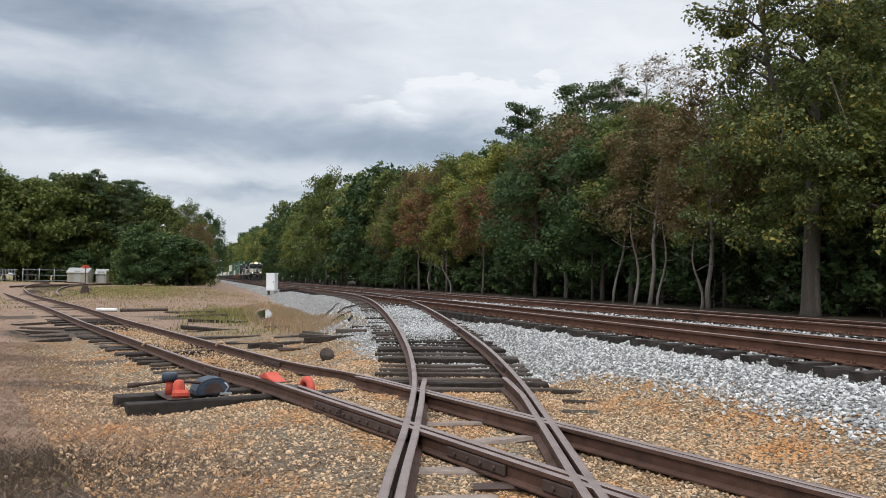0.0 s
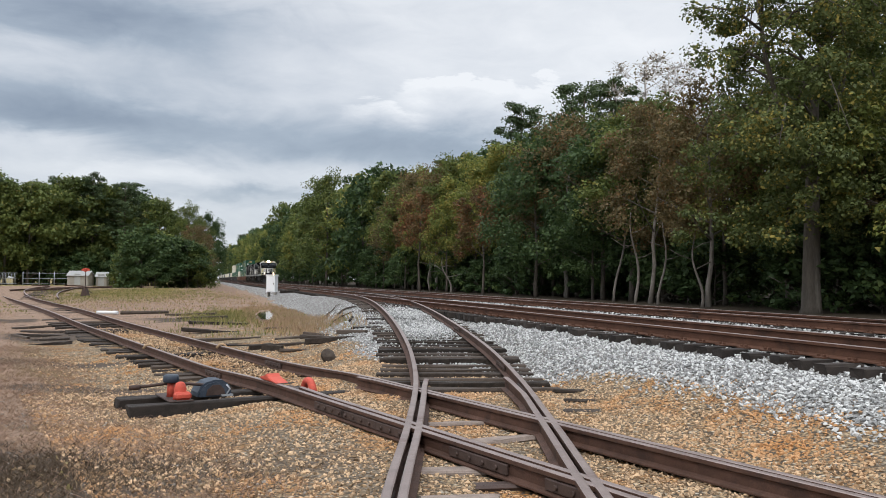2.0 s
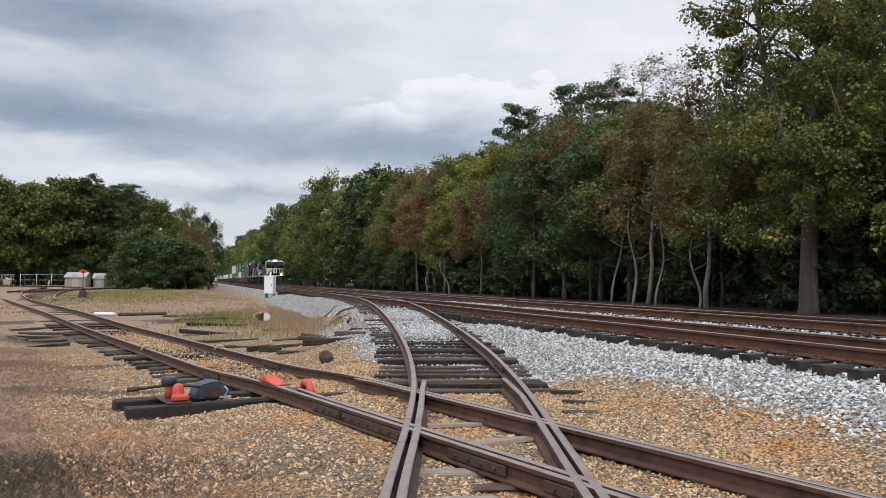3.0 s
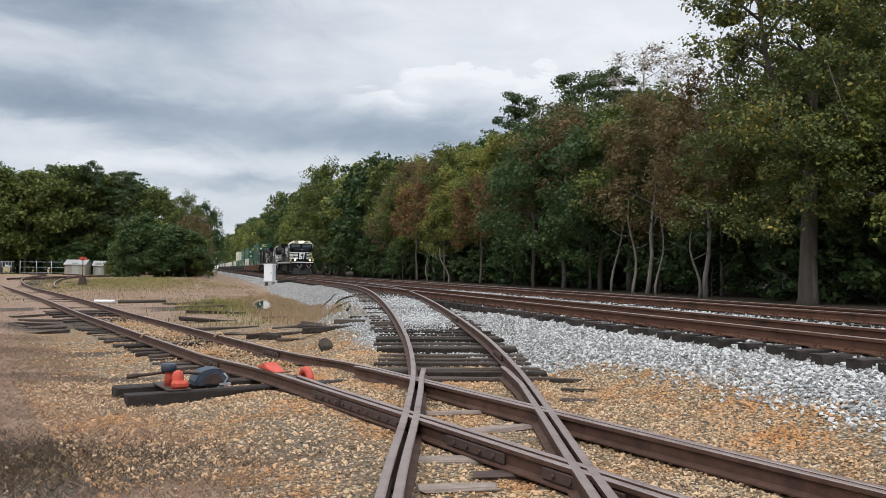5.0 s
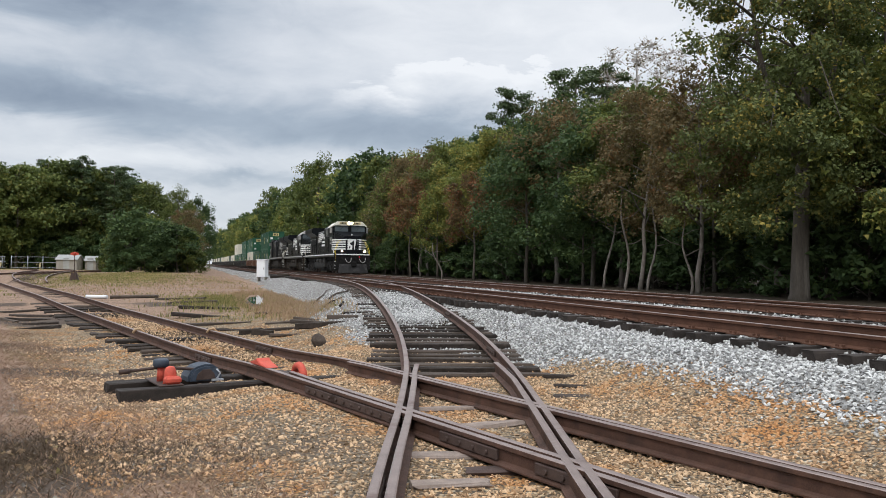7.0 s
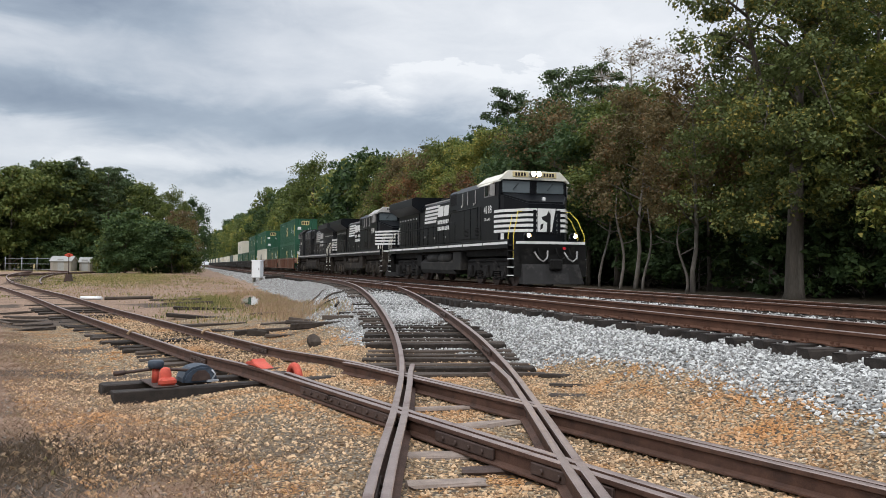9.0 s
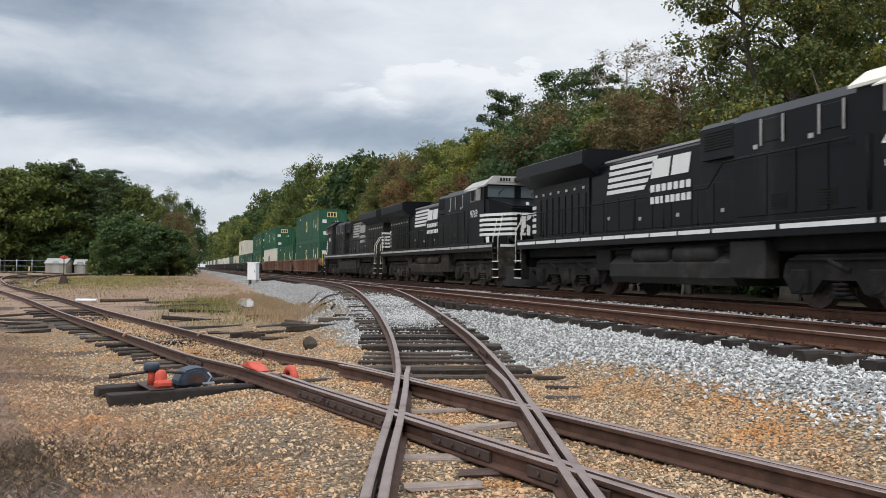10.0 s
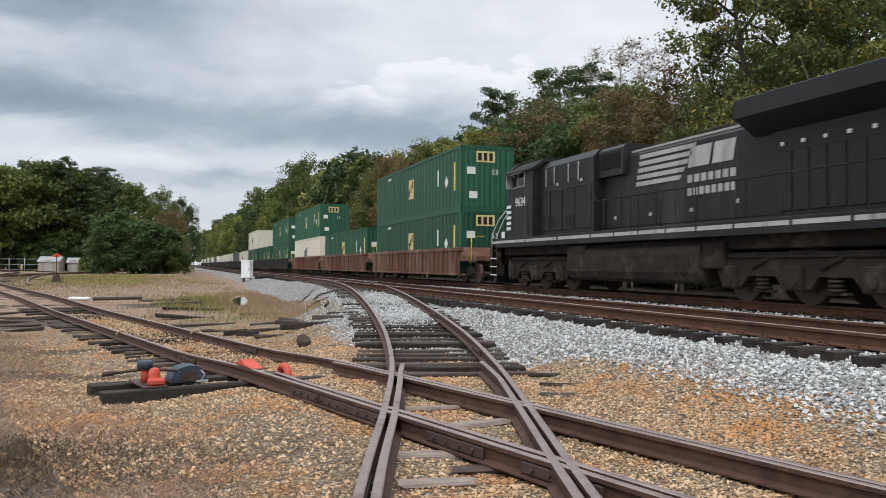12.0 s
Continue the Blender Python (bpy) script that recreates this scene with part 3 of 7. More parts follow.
main_track(LAT_B, "track_near", "brown-railed main track on black creosoted ties in grey ballast", TIES_NEW)
main_track(LAT_A, "track_far", "brown-railed main track under the passing train", TIES_NEW)


def turn_at(u, off=0.0, dz=0.0):
    lat, z = np.interp(u, TU, TL), np.interp(u, TU, TZ)
    slope = (np.interp(u + 0.5, TU, TL) - np.interp(u - 0.5, TU, TL))
    c = 1 / math.hypot(1, slope)
    return main_at(u - slope * c * off, lat + c * off, z + dz)


def spline(xs, ys, at):
    """A smooth curve through points, by cubic Hermite pieces."""
    xs, ys = np.array(xs, float), np.array(ys, float)
    slopes = np.gradient(ys, xs)
    k = np.clip(np.searchsorted(xs, at) - 1, 0, len(xs) - 2)
    h = xs[k + 1] - xs[k]
    t = (at - xs[k]) / h
    return (2 * t**3 - 3 * t**2 + 1) * ys[k] + (t**3 - 2 * t**2 + t) * h * slopes[k] + (-2 * t**3 + 3 * t**2) * ys[k + 1] + (t**3 - t**2) * h * slopes[k + 1]


TU = np.linspace(-4, 52, 113)
TL, TZ = spline(TURN_U, TURN_L, TU), spline(TURN_U, TURN_Z, TU)


def siding_at(s, off=0.0, dz=0.0):
    p = DS * s + NS * (SID_OFF + off)
    return Vector((p.x, p.y, float(siding_z(np.array(s))) + dz))


def turnout_track():
    rnd = random.Random(5)
    t = thing("turnout_track", Matrix(), "rusty track curving from the crossing up to the main line", "railway track", kind="structure")
    for side in (-1, 1):
        part("rail", rail_mesh("rail", [turn_at(u, side * GAUGE / 2, 0.002) for u in chain(-3.5, 50, 0.5)], (RAIL, RAIL_TOP)), None, t, "rusty brown curved rail")
    # check rails inside the crossing
    part("check_rail", rail_mesh("check_rail", [turn_at(u, -GAUGE / 2 + d, 0.004) for u, d in [(-2, 0.12)] + [(v, 0.115) for v in chain(-1.5, 10.6, 0.5)] + [(11.2, 0.15)]], (RAIL, RAIL_TOP)), None, t)
    part("check_rail", rail_mesh("check_rail", [turn_at(u, GAUGE / 2 - d, 0.004) for u, d in [(2.0, 0.12)] + [(v, 0.115) for v in chain(2.5, 10.4, 0.5)] + [(11.0, 0.17), (11.4, 0.2)]], (RAIL, RAIL_TOP)), None, t)
    spots = []
    for u in chain(11.6, 50, 0.52):
        across = (turn_at(u, 1) - turn_at(u, -1))
        across.z = 0
        spots.append((turn_at(u, 0, -0.178), across.normalized()))
    place_ties(t, spots, TIES, rnd, 0.05)
    for u, side in ((13.2, 1), (10.9, 1), (5.2, -1), (19.5, 1)):
        way = turn_at(u + 0.3, side * GAUGE / 2) - turn_at(u - 0.3, side * GAUGE / 2)
        joint_bar(t, turn_at(u, side * GAUGE / 2), way)
    return t


def siding_track():
    rnd = random.Random(9)
    t = thing("siding_track", Matrix(), "rusty siding track crossing the curve at the diamond", "railway track", kind="structure")
    for side in (-1, 1):
        part("rail", rail_mesh("rail", [siding_at(s, side * GAUGE / 2) for s in [-30, -10] + chain(-5, 42, 1.0) + [50, 60, 75]], (RAIL, RAIL_TOP)), None, t, "rusty brown rail with a worn head")
        part("check_rail", rail_mesh("check_rail", [siding_at(s, side * (GAUGE / 2 - d), 0.002) for s, d in [(0.2, 0.17), (0.7, 0.115)] + [(v, 0.115) for v in chain(1.2, 9.6 if side < 0 else 10.8, 0.6)] + [(10.6 if side < 0 else 11.3, 0.16)]], (RAIL, RAIL_TOP)), None, t)
    spots = [(siding_at(s, 0, -0.174), NS) for s in chain(12.6, 70, 0.56)]
    place_ties(t, spots, TIES, rnd, 0.085)
    for s, side in ((9.2, -1), (4.6, -1), (2.2, 1), (15.4, 1), (8.2, 1), (6.0, 1), (3.4, -1), (6.0, -1), (0.8, 1), (14.2, -1), (7.2, 1), (5.1, 1), (7.5, -1), (8.4, -1)):
        joint_bar(t, siding_at(s, side * GAUGE / 2), DS)
    return t


turnout_track()
siding_track()

# ---- the train: each vehicle has its origin on the rails at its middle, x forward, y to its left ----


def mirror(bm):
    """Adds the same on the other side of the middle line."""
    geo = bm.verts[:] + bm.edges[:] + bm.faces[:]
    d = bmesh.ops.duplicate(bm, geom=geo)["geom"]
    bmesh.ops.scale(bm, vec=(1, -1, 1), verts=[g for g in d if isinstance(g, bmesh.types.BMVert)])
    bmesh.ops.reverse_faces(bm, faces=[g for g in d if isinstance(g, bmesh.types.BMFace)])
    return bm


def lettering(text, size, material, parent, m, label):
    """Raised letters, facing -y at the pose m."""
    cu = bpy.data.curves.new("lettering", "FONT")
    cu.body, cu.size, cu.extrude, cu.align_x = text, size, 0.004, "CENTER"
    ob = new("lettering_curve", cu)
    me = bpy.data.meshes.new_from_object(ob)
    bpy.data.objects.remove(ob)
    whole = bmesh.new()
    whole.from_mesh(me)
    bpy.data.meshes.remove(me)
    left = set(whole.verts)
    while left:
        group, edge = set(), [next(v for v in whole.verts if v in left)]
        while edge:
            v = edge.pop()
            if v not in group:
                group.add(v)
                edge += [e.other_vert(v) for e in v.link_edges]
        left -= group
        one, at = bmesh.new(), {}
        for v in sorted(group, key=lambda q: q.index):
            at[v] = one.verts.new(v.co)
        for f in whole.faces:
            if f.verts[0] in group:
                one.faces.new([at[v] for v in f.verts])
        part("letter", one, material, parent, label, m)
    whole.free()


FRONT = 10.55      # x of the plough; s below is counted back from it


def truck(parent, x0, under):
    """A three-axle truck: side frames, spring nests, axle boxes, wheel pairs."""
    for side in (-1, 1):
        bm = bmesh.new()
        y0, y1 = sorted((side * 0.98, side * 1.2))
        outline = [(-2.55, 0.95), (-2.2, 1.12), (2.2, 1.12), (2.55, 0.95), (2.62, 0.66), (2.4, 0.36), (1.75, 0.34), (1.5, 0.6), (0.62, 0.6), (0.42, 0.34), (-0.42, 0.34), (-0.62, 0.6), (-1.5, 0.6), (-1.75, 0.34), (-2.4, 0.36), (-2.62, 0.66)]
        prism(bm, [(x0 + a, b) for a, b in outline], y0, y1, "y")
        for dx in (-2.05, 0, 2.05):
            box(bm, x0 + dx - 0.24, x0 + dx + 0.24, side * 1.22 - 0.1, side * 1.22 + 0.1, 0.3, 0.82, 0.03)
            disc(bm, (x0 + dx, side * 1.3, 0.53), 0.17, 0.1, "y", 14)
        for dx in (-1.05, 1.05):
            for k in range(4):
                disc(bm, (x0 + dx, side * 1.14, 0.34 + 0.09 * k), 0.17 - 0.02 * (k % 2), 0.06, "z", 12)
            box(bm, x0 + dx - 0.3, x0 + dx + 0.3, side * 1.1 - 0.08, side * 1.1 + 0.08, 0.24, 0.3, 0.01)
            tube(bm, [(x0 + dx - 0.25, side * 1.2, 1.0), (x0 + dx + 0.3, side * 1.2, 0.78)], 0.06, 8)
        tube(bm, [(x0 - 2.4, side * 1.22, 1.02), (x0 + 2.4, side * 1.22, 1.02)], 0.035, 6)
        part("side_frame", bm, TRUCK if under is GRIME else under, parent, "dusty grey-black truck side frame")
    bm = bmesh.new()
    box(bm, x0 - 0.5, x0 + 0.5, -0.98, 0.98, 0.7, 1.2, 0.05)
    part("bolster", bm, under, parent)
    for dx in (-2.05, 0, 2.05):
        bm = bmesh.new()
        tube(bm, [(0, -1.0, 0), (0, 1.0, 0)], 0.09, 10)
        for side in (-1, 1):
            disc(bm, (0, side * 0.755, 0), 0.53, 0.13, "y", 28)
            disc(bm, (0, side * 0.69, 0), 0.56, 0.03, "y", 28)
            for k in range(5):
                a = k * 2 * math.pi / 5
                disc(bm, (0.28 * math.cos(a), side * 0.825, 0.28 * math.sin(a)), 0.06, 0.03, "y", 8)
        part("wheelset", bm, STEEL, parent, "steel wheel pair", pose(x0 + dx, 0, 0.53))


def barrel(bm, y, z, radius, x0, x1, wall=0.018, sides=16):
    """An open lamp barrel along x, in which the lens sits deep."""
    rings = []
    for r, x in ((radius, x0), (radius, x1), (radius + wall, x1), (radius + wall, x0)):
        rings.append([bm.verts.new((x, y + r * math.cos(a), z + r * math.sin(a))) for a in [2 * math.pi * k / sides for k in range(sides)]])
    for r0, r1 in zip(rings, rings[1:] + rings[:1]):
        for k in range(sides):
            bm.faces.new((r0[k], r0[(k + 1) % sides], r1[(k + 1) % sides], r1[k]))
    bmesh.ops.recalc_face_normals(bm, faces=bm.faces)
    return bm


def stripes_on(parent, pts, z0, z1, count, gap=0.45):
    """Level white stripes wrapped along a plan line of points (x, y), standing 8 mm proud."""
    pitch = (z1 - z0) / (count - gap)
    for k in range(count):
        bm = bmesh.new()
        a = z0 + k * pitch
        b = a + pitch * (1 - gap)
        cx = sum(p[0] for p in pts) / len(pts) - 1.0
        out = []
        for p in pts:
            way = Vector((p[0] - cx, p[1], 0)).normalized() * 0.022
            out.append((p[0] + way.x, p[1] + way.y))
        rings = [[bm.verts.new((q[0], q[1], z)) for q in line] for line, z in ((pts, a), (out, a), (out, b), (pts, b))]
        for r0, r1 in zip(rings, rings[1:]):
            for i in range(len(pts) - 1):
                bm.faces.new((r0[i], r0[i + 1], r1[i + 1], r1[i]))
        bmesh.ops.recalc_face_normals(bm, faces=bm.faces)
        part("stripe", bm, WHITE, parent, "white painted stripe")


def locomotive(number, subtitle, m, label, lit, roof, trim, logo, under, tank, paint, big_tank):
    t = thing("locomotive", m, label, "locomotive", "locomotives of the train")
    X = lambda s: FRONT - s

    # frame, deck and sills
    bm = bmesh.new()
    box(bm, X(21.1), X(0.6), -1.2, 1.2, 1.2, 1.62, 0.04)
    box(bm, X(21.1), X(0.6), -1.5, 1.5, 1.58, 1.66)
    for s0, s1 in ((0.6, 1.3), (20.4, 21.1)):
        box(bm, X(s1), X(s0), -1.35, 1.35, 0.85, 1.6, 0.03)
    part("underframe", bm, under, t, "dusty black underframe and deck")
    for side in (-1, 1):
        bm = bmesh.new()
        box(bm, X(20.9), X(1.2), side * 1.515 - 0.03, side * 1.515 + 0.03, 1.5, 1.84, 0.01)
        part("side_sill", bm, paint, t)
        edges = [1.25, 4.0, 4.12, 6.6, 6.75, 8.9, 9.0, 10.3, 10.38, 11.6, 11.68, 12.9, 12.98, 14.2, 14.28, 15.6, 15.68, 17.4, 17.5, 19.0, 19.1, 20.7]
        for a, b in zip(edges[::2], edges[1::2]):
            bm = bmesh.new()
            y = side * 1.548
            box(bm, X(b), X(a), y - 0.006, y + 0.006, 1.66, 1.76)
            part("sill_stripe", bm, trim, t, "painted stripe along the sill")

    # plough, pilots, couplers, steps
    bm = bmesh.new()
    prism(bm, [(X(0.62), -1.3), (X(0.28), -1.28), (X(0.0), -0.55), (X(0.0), 0.55), (X(0.28), 1.28), (X(0.62), 1.3)], 0.12, 0.88, "z")
    for v in bm.verts:
        if v.co.z > 0.5:
            v.co.x -= 0.3
            v.co.y *= 0.93
    part("plough", bm, PLOUGH, t, "dusty dark steel snow plough")
    for xs, sg in ((X(0.6), 1), (X(21.1), -1)):
        bm = bmesh.new()
        box(bm, min(xs, xs + sg * 0.58), max(xs, xs + sg * 0.58), -0.16, 0.16, 0.72, 1.02, 0.04)
        box(bm, min(xs + sg * 0.35, xs + sg * 0.62), max(xs + sg * 0.35, xs + sg * 0.62), -0.24, 0.24, 0.66, 1.08, 0.06)
        part("coupler", bm, under, t, "black knuckle coupler")
        for y in (-0.7, 0.55):
            bm = bmesh.new()
            tube(bm, [(xs + sg * 0.05, y, 1.35), (xs + sg * 0.16, y + 0.12, 1.1), (xs + sg * 0.2, y + 0.3, 0.98), (xs + sg * 0.18, y + 0.48, 1.12), (xs + sg * 0.06, y + 0.55, 1.4)], 0.03, 6)
            part("air_hose", bm, HOSE, t, "grey looped air hose")
        for side in (-1, 1):
            bm = bmesh.new()
            for k in range(4):
                z = 0.42 + 0.32 * k
                box(bm, min(xs, xs - sg * 0.7), max(xs, xs - sg * 0.7), side * 1.36 - 0.16, side * 1.36 + 0.16, z, z + 0.035)
                part("step", bm, under, t, "steel corner step")
                bm = bmesh.new()
            for dx in (0.02, 0.68):
                box(bm, xs - sg * dx - 0.02, xs - sg * dx + 0.02, side * 1.36 - 0.16, side * 1.36 + 0.16, 0.4, 1.62)
                part("step_side", bm, under, t)
                bm = bmesh.new()
            bm.free()
            for k in range(3):
                bm = bmesh.new()
                z = 0.455 + 0.32 * k
                box(bm, min(xs, xs - sg * 0.7), max(xs, xs - sg * 0.7), side * 1.525 - 0.006, side * 1.525 + 0.006, z - 0.03, z + 0.005)
                part("step_edge", bm, WHITE, t, "white step edge")
    bm = bmesh.new()
    box(bm, X(0.6), X(0.57), -1.45, 1.45, 1.66, 1.76)
    part("pilot_stripe", bm, WHITE, t, "white stripe along the front deck")
    for y in (-0.98, 0.98):
        bm = bmesh.new()
        disc(bm, (X(0.62), y, 1.98), 0.12, 0.16, "x", 16)
        box(bm, X(0.8), X(0.62), y - 0.1, y + 0.1, 1.66, 1.9)
        ditch = part("ditch_light", bm, paint, t, "lamp housing on the front deck")
        bm = bmesh.new()
        disc(bm, (X(0.53), y, 1.98), 0.08, 0.02, "x", 16)
        part("lens", bm, DITCH if lit else GLASS, ditch, "lit yellow-white lens" if lit else "")
        part("barrel", barrel(bmesh.new(), y, 1.98, 0.085, X(0.56), X(0.42)), BLACK, ditch)
    bm = bmesh.new()
    disc(bm, (X(0.56), 0.55, 1.5), 0.06, 0.06, "x", 12)
    part("marker_lamp", bm, RED_LAMP, t, "red marker lens")

    # nose and cab
    bm = bmesh.new()
    plan_hi = [(X(2.35), -1.46), (X(2.05), -1.38), (X(1.12), -0.86), (X(0.98), -0.78), (X(0.98), 0.78), (X(1.12), 0.86), (X(2.05), 1.38), (X(2.35), 1.46)]
    prism(bm, plan_hi, 1.66, 3.5, "z")
    for v in bm.verts:
        if v.co.z > 3:
            v.co.z = 3.32 + 0.44 * min(1, max(0, (X(0.98) - v.co.x) / 1.3))
    bmesh.ops.bevel(bm, geom=[e for e in bm.edges if e.verts[0].co.z > 3 and e.verts[1].co.z > 3], offset=0.07, segments=2, affect="EDGES")
    nose = part("nose", bm, paint, t, "black short nose")
    around = [(X(2.75), -1.512), (X(2.33), -1.512), (X(2.05), -1.40), (X(1.12), -0.88), (X(0.968), -0.79), (X(0.968), 0.79), (X(1.12), 0.88), (X(2.05), 1.40), (X(2.33), 1.512), (X(2.75), 1.512)]
    stripes_on(t, around, 2.14, 3.06, 5)
    bm = bmesh.new()
    box(bm, X(0.97), X(0.945), -0.42, 0.42, 2.1, 3.1)
    panel = part("nose_panel", bm, paint, t, "black panel with a white emblem")
    bm = bmesh.new()
    prism(bm, [(-0.40, 2.14), (-0.40, 3.06), (0.36, 3.06), (0.2, 2.14)], X(0.95), X(0.937), "x")
    emblem = part("emblem", bm, WHITE, panel, "white emblem field")
    for k, blot in enumerate(([(-0.02, 2.14), (0.0, 2.5), (-0.2, 2.62), (-0.24, 2.72), (-0.02, 2.8), (0.06, 2.98), (0.16, 2.8), (0.14, 2.14)], [(-0.3, 2.2), (-0.28, 2.42), (-0.16, 2.48), (-0.18, 2.3)])):
        bm = bmesh.new()
        prism(bm, blot, X(0.937), X(0.931), "x")
        part("emblem_blot", bm, DARK, emblem, "dark shape on the emblem")
    for y in (-0.52, 0.5):
        bm = bmesh.new()
        box(bm, X(0.97), X(0.925), y - 0.07, y + 0.07, 2.0, 3.0, 0.01)
        part("nose_post", bm, paint, t)
    cab_outline = [(-1.5, 1.66), (1.5, 1.66), (1.5, 4.22), (1.08, 4.5), (-1.08, 4.5), (-1.5, 4.22)]
    bm = bmesh.new()
    prism(bm, cab_outline, X(4.6), X(2.33), "x")
    part("cab", bm, paint, t, "black cab body")
    bm = bmesh.new()
    prism(bm, [(-1.56, 4.2), (-1.5, 4.2), (-1.07, 4.48), (1.07, 4.48), (1.5, 4.2), (1.56, 4.2), (1.56, 4.26), (1.12, 4.58), (0.8, 4.62), (-0.8, 4.62), (-1.12, 4.58), (-1.56, 4.26)], X(4.75), X(2.2), "x")
    part("cab_roof", bm, roof, t, "pale painted cab roof with eaves")
    bm = bmesh.new()
    prism(bm, [(-1.50, 4.3), (1.50, 4.3), (1.12, 4.66), (-1.12, 4.66)], X(2.5), X(2.17), "x")
    brow = part("cab_brow", bm, roof, t, "pale brow over the windscreen")
    for y in (-0.62, 0.62):
        bm = bmesh.new()
        box(bm, X(2.2), X(2.14), y - 0.34, y + 0.34, 4.4, 4.62, 0.015)
        # BOARD's yellow paints the glow; unlit boards take the dull white
        board = part("number_board", bm, BOARD if lit else DULL, t, "number board with dark figures, lit or unlit by colour only")
        bm = bmesh.new()
        for k in range(4):
            y0 = y - 0.24 + k * 0.125
            box(bm, X(2.14), X(2.128), y0, y0 + 0.08, 4.44, 4.58)
        part("figure", bm, DARK, board, "dark figures")
    bm = bmesh.new()
    box(bm, X(2.2), X(2.13), -0.25, 0.25, 4.42, 4.62, 0.02)
    head = part("headlight", bm, roof, t, "twin headlight housing")
    for y in (-0.12, 0.12):
        bm = bmesh.new()
        disc(bm, (X(2.115), y, 4.52), 0.105, 0.03, "x", 16)
        part("lens", bm, LAMP if lit else GLASS, head, "lit headlamp" if lit else "unlit headlamp")
        part("barrel", barrel(bmesh.new(), y, 4.52, 0.1, X(2.14), X(1.95)), BLACK, head)
    for y in (-0.75, 0.75):
        bm = bmesh.new()
        box(bm, X(2.34), X(2.3), y - 0.66, y + 0.66, 3.72, 4.29, 0.02)
        w = part("windscreen", bm, paint, t, "framed cab windscreen")
        bm = bmesh.new()
        box(bm, X(2.31), X(2.29), y - 0.6, y + 0.6, 3.77, 4.25, 0.01)
        part("pane", bm, GLASS, w, "grey glass")
        bm = bmesh.new()
        tube(bm, [(X(2.27), y + 0.1, 4.17), (X(2.26), y - 0.15, 3.9)], 0.012, 5)
        part("wiper", bm, DARK, w)
    for side in (-1, 1):
        for a, b in ((2.75, 3.3), (3.38, 3.95)):
            bm = bmesh.new()
            y = side * 1.505
            for x0, x1, z0, z1 in ((a, b, 3.66, 3.7), (a, b, 4.16, 4.2), (a, a + 0.05, 3.66, 4.2), (b - 0.05, b, 3.66, 4.2)):
                box(bm, X(x1), X(x0), y - 0.02, y + 0.02, z0, z1)
            w = part("side_window", bm, HOSE, t, "pale-framed cab side window")
            bm = bmesh.new()
            box(bm, X(b - 0.04), X(a + 0.04), y - 0.008, y + 0.008, 3.69, 4.17)
            part("pane", bm, GLASS_DARK, w)
        bm = bmesh.new()
        box(bm, X(2.75), X(2.7), side * 1.62 - 0.1, side * 1.62 + 0.1, 3.66, 4.12)
        part("wind_deflector", bm, HOSE, t, "pale wind deflector")
        face = pose(X(3.55), side * 1.512, 2.98, 90, 0, 0 if side < 0 else 180)
        lettering(number, 0.46, WHITE, t, face, "white road number")
        if subtitle:
            lettering(subtitle, 0.16, WHITE, t, pose(X(3.6), side * 1.512, 2.68, 90, 0, 0 if side < 0 else 180), "small white words")
        bm = bmesh.new()
        box(bm, X(2.05), X(1.75), side * 1.5 - 0.012, side * 1.5 + 0.012, 1.86, 2.1)
        part("sill_box", bm, WHITE, t, "small white box by the steps")
    for side in (-1, 1):
        bm = bmesh.new()
        prism(bm, [(side * 1.5, 4.24), (side * 1.5, 4.21), (side * 1.78, 4.08), (side * 1.78, 4.11)], X(3.95), X(2.75), "x")
        part("window_awning", bm, roof, t, "pale sheet awning over the side windows")
        bm = bmesh.new()
        tube(bm, [(X(4.3), side * 1.53, 1.9), (X(4.3), side * 1.56, 3.3)], 0.018, 6)
        part("cab_grab_iron", bm, under, t)
    bm = bmesh.new()
    box(bm, X(1.3), X(1.22), -0.06, 0.06, 3.36, 3.52, 0.01)
    part("nose_bracket", bm, WHITE, t, "small pale bracket on the nose")
    # equipment cab behind the crew
    bm = bmesh.new()
    prism(bm, [(-1.22, 1.66), (1.22, 1.66), (1.22, 4.2), (1.0, 4.44), (-1.0, 4.44), (-1.22, 4.2)], X(8.55), X(4.6), "x")
    part("equipment_cab", bm, paint, t, "black equipment compartment")
    for side in (-1, 1):
        bm = bmesh.new()
        y = side * 1.23
        for a, b, z0, z1 in ((4.75, 5.5, 2.0, 3.4), (5.6, 6.4, 2.0, 3.4), (6.5, 7.3, 2.0, 3.4), (7.4, 8.4, 2.0, 3.4), (5.2, 5.75, 3.62, 4.12), (6.9, 7.5, 3.62, 4.12)):
            box(bm, X(b), X(a), y - 0.012, y + 0.012, z0, z1, 0.008)
            part("access_door", bm, paint, t)
            bm = bmesh.new()
        bm.free()
        for a in (5.35, 6.75):
            bm = bmesh.new()
            for k in range(6):
                box(bm, X(a + 0.5), X(a), side * 1.245 - 0.01, side * 1.245 + 0.01, 2.12 + 0.06 * k, 2.15 + 0.06 * k)
            part("louvre", bm, under, t)
        for a in (5.15, 5.8, 6.85, 7.55):
            bm = bmesh.new()
            box(bm, X(a + 0.05), X(a), side * 1.245 - 0.012, side * 1.245 + 0.012, 3.55, 4.15)
            part("vent_frame", bm, HOSE, t)
    bm = bmesh.new()
    prism(bm, [(-1.08, 3.5), (1.08, 3.5), (1.08, 4.28), (0.95, 4.4), (-0.95, 4.4), (-1.08, 4.28)], X(10.05), X(8.55), "x")
    part("grid_box", bm, paint, t, "black dynamic brake box")
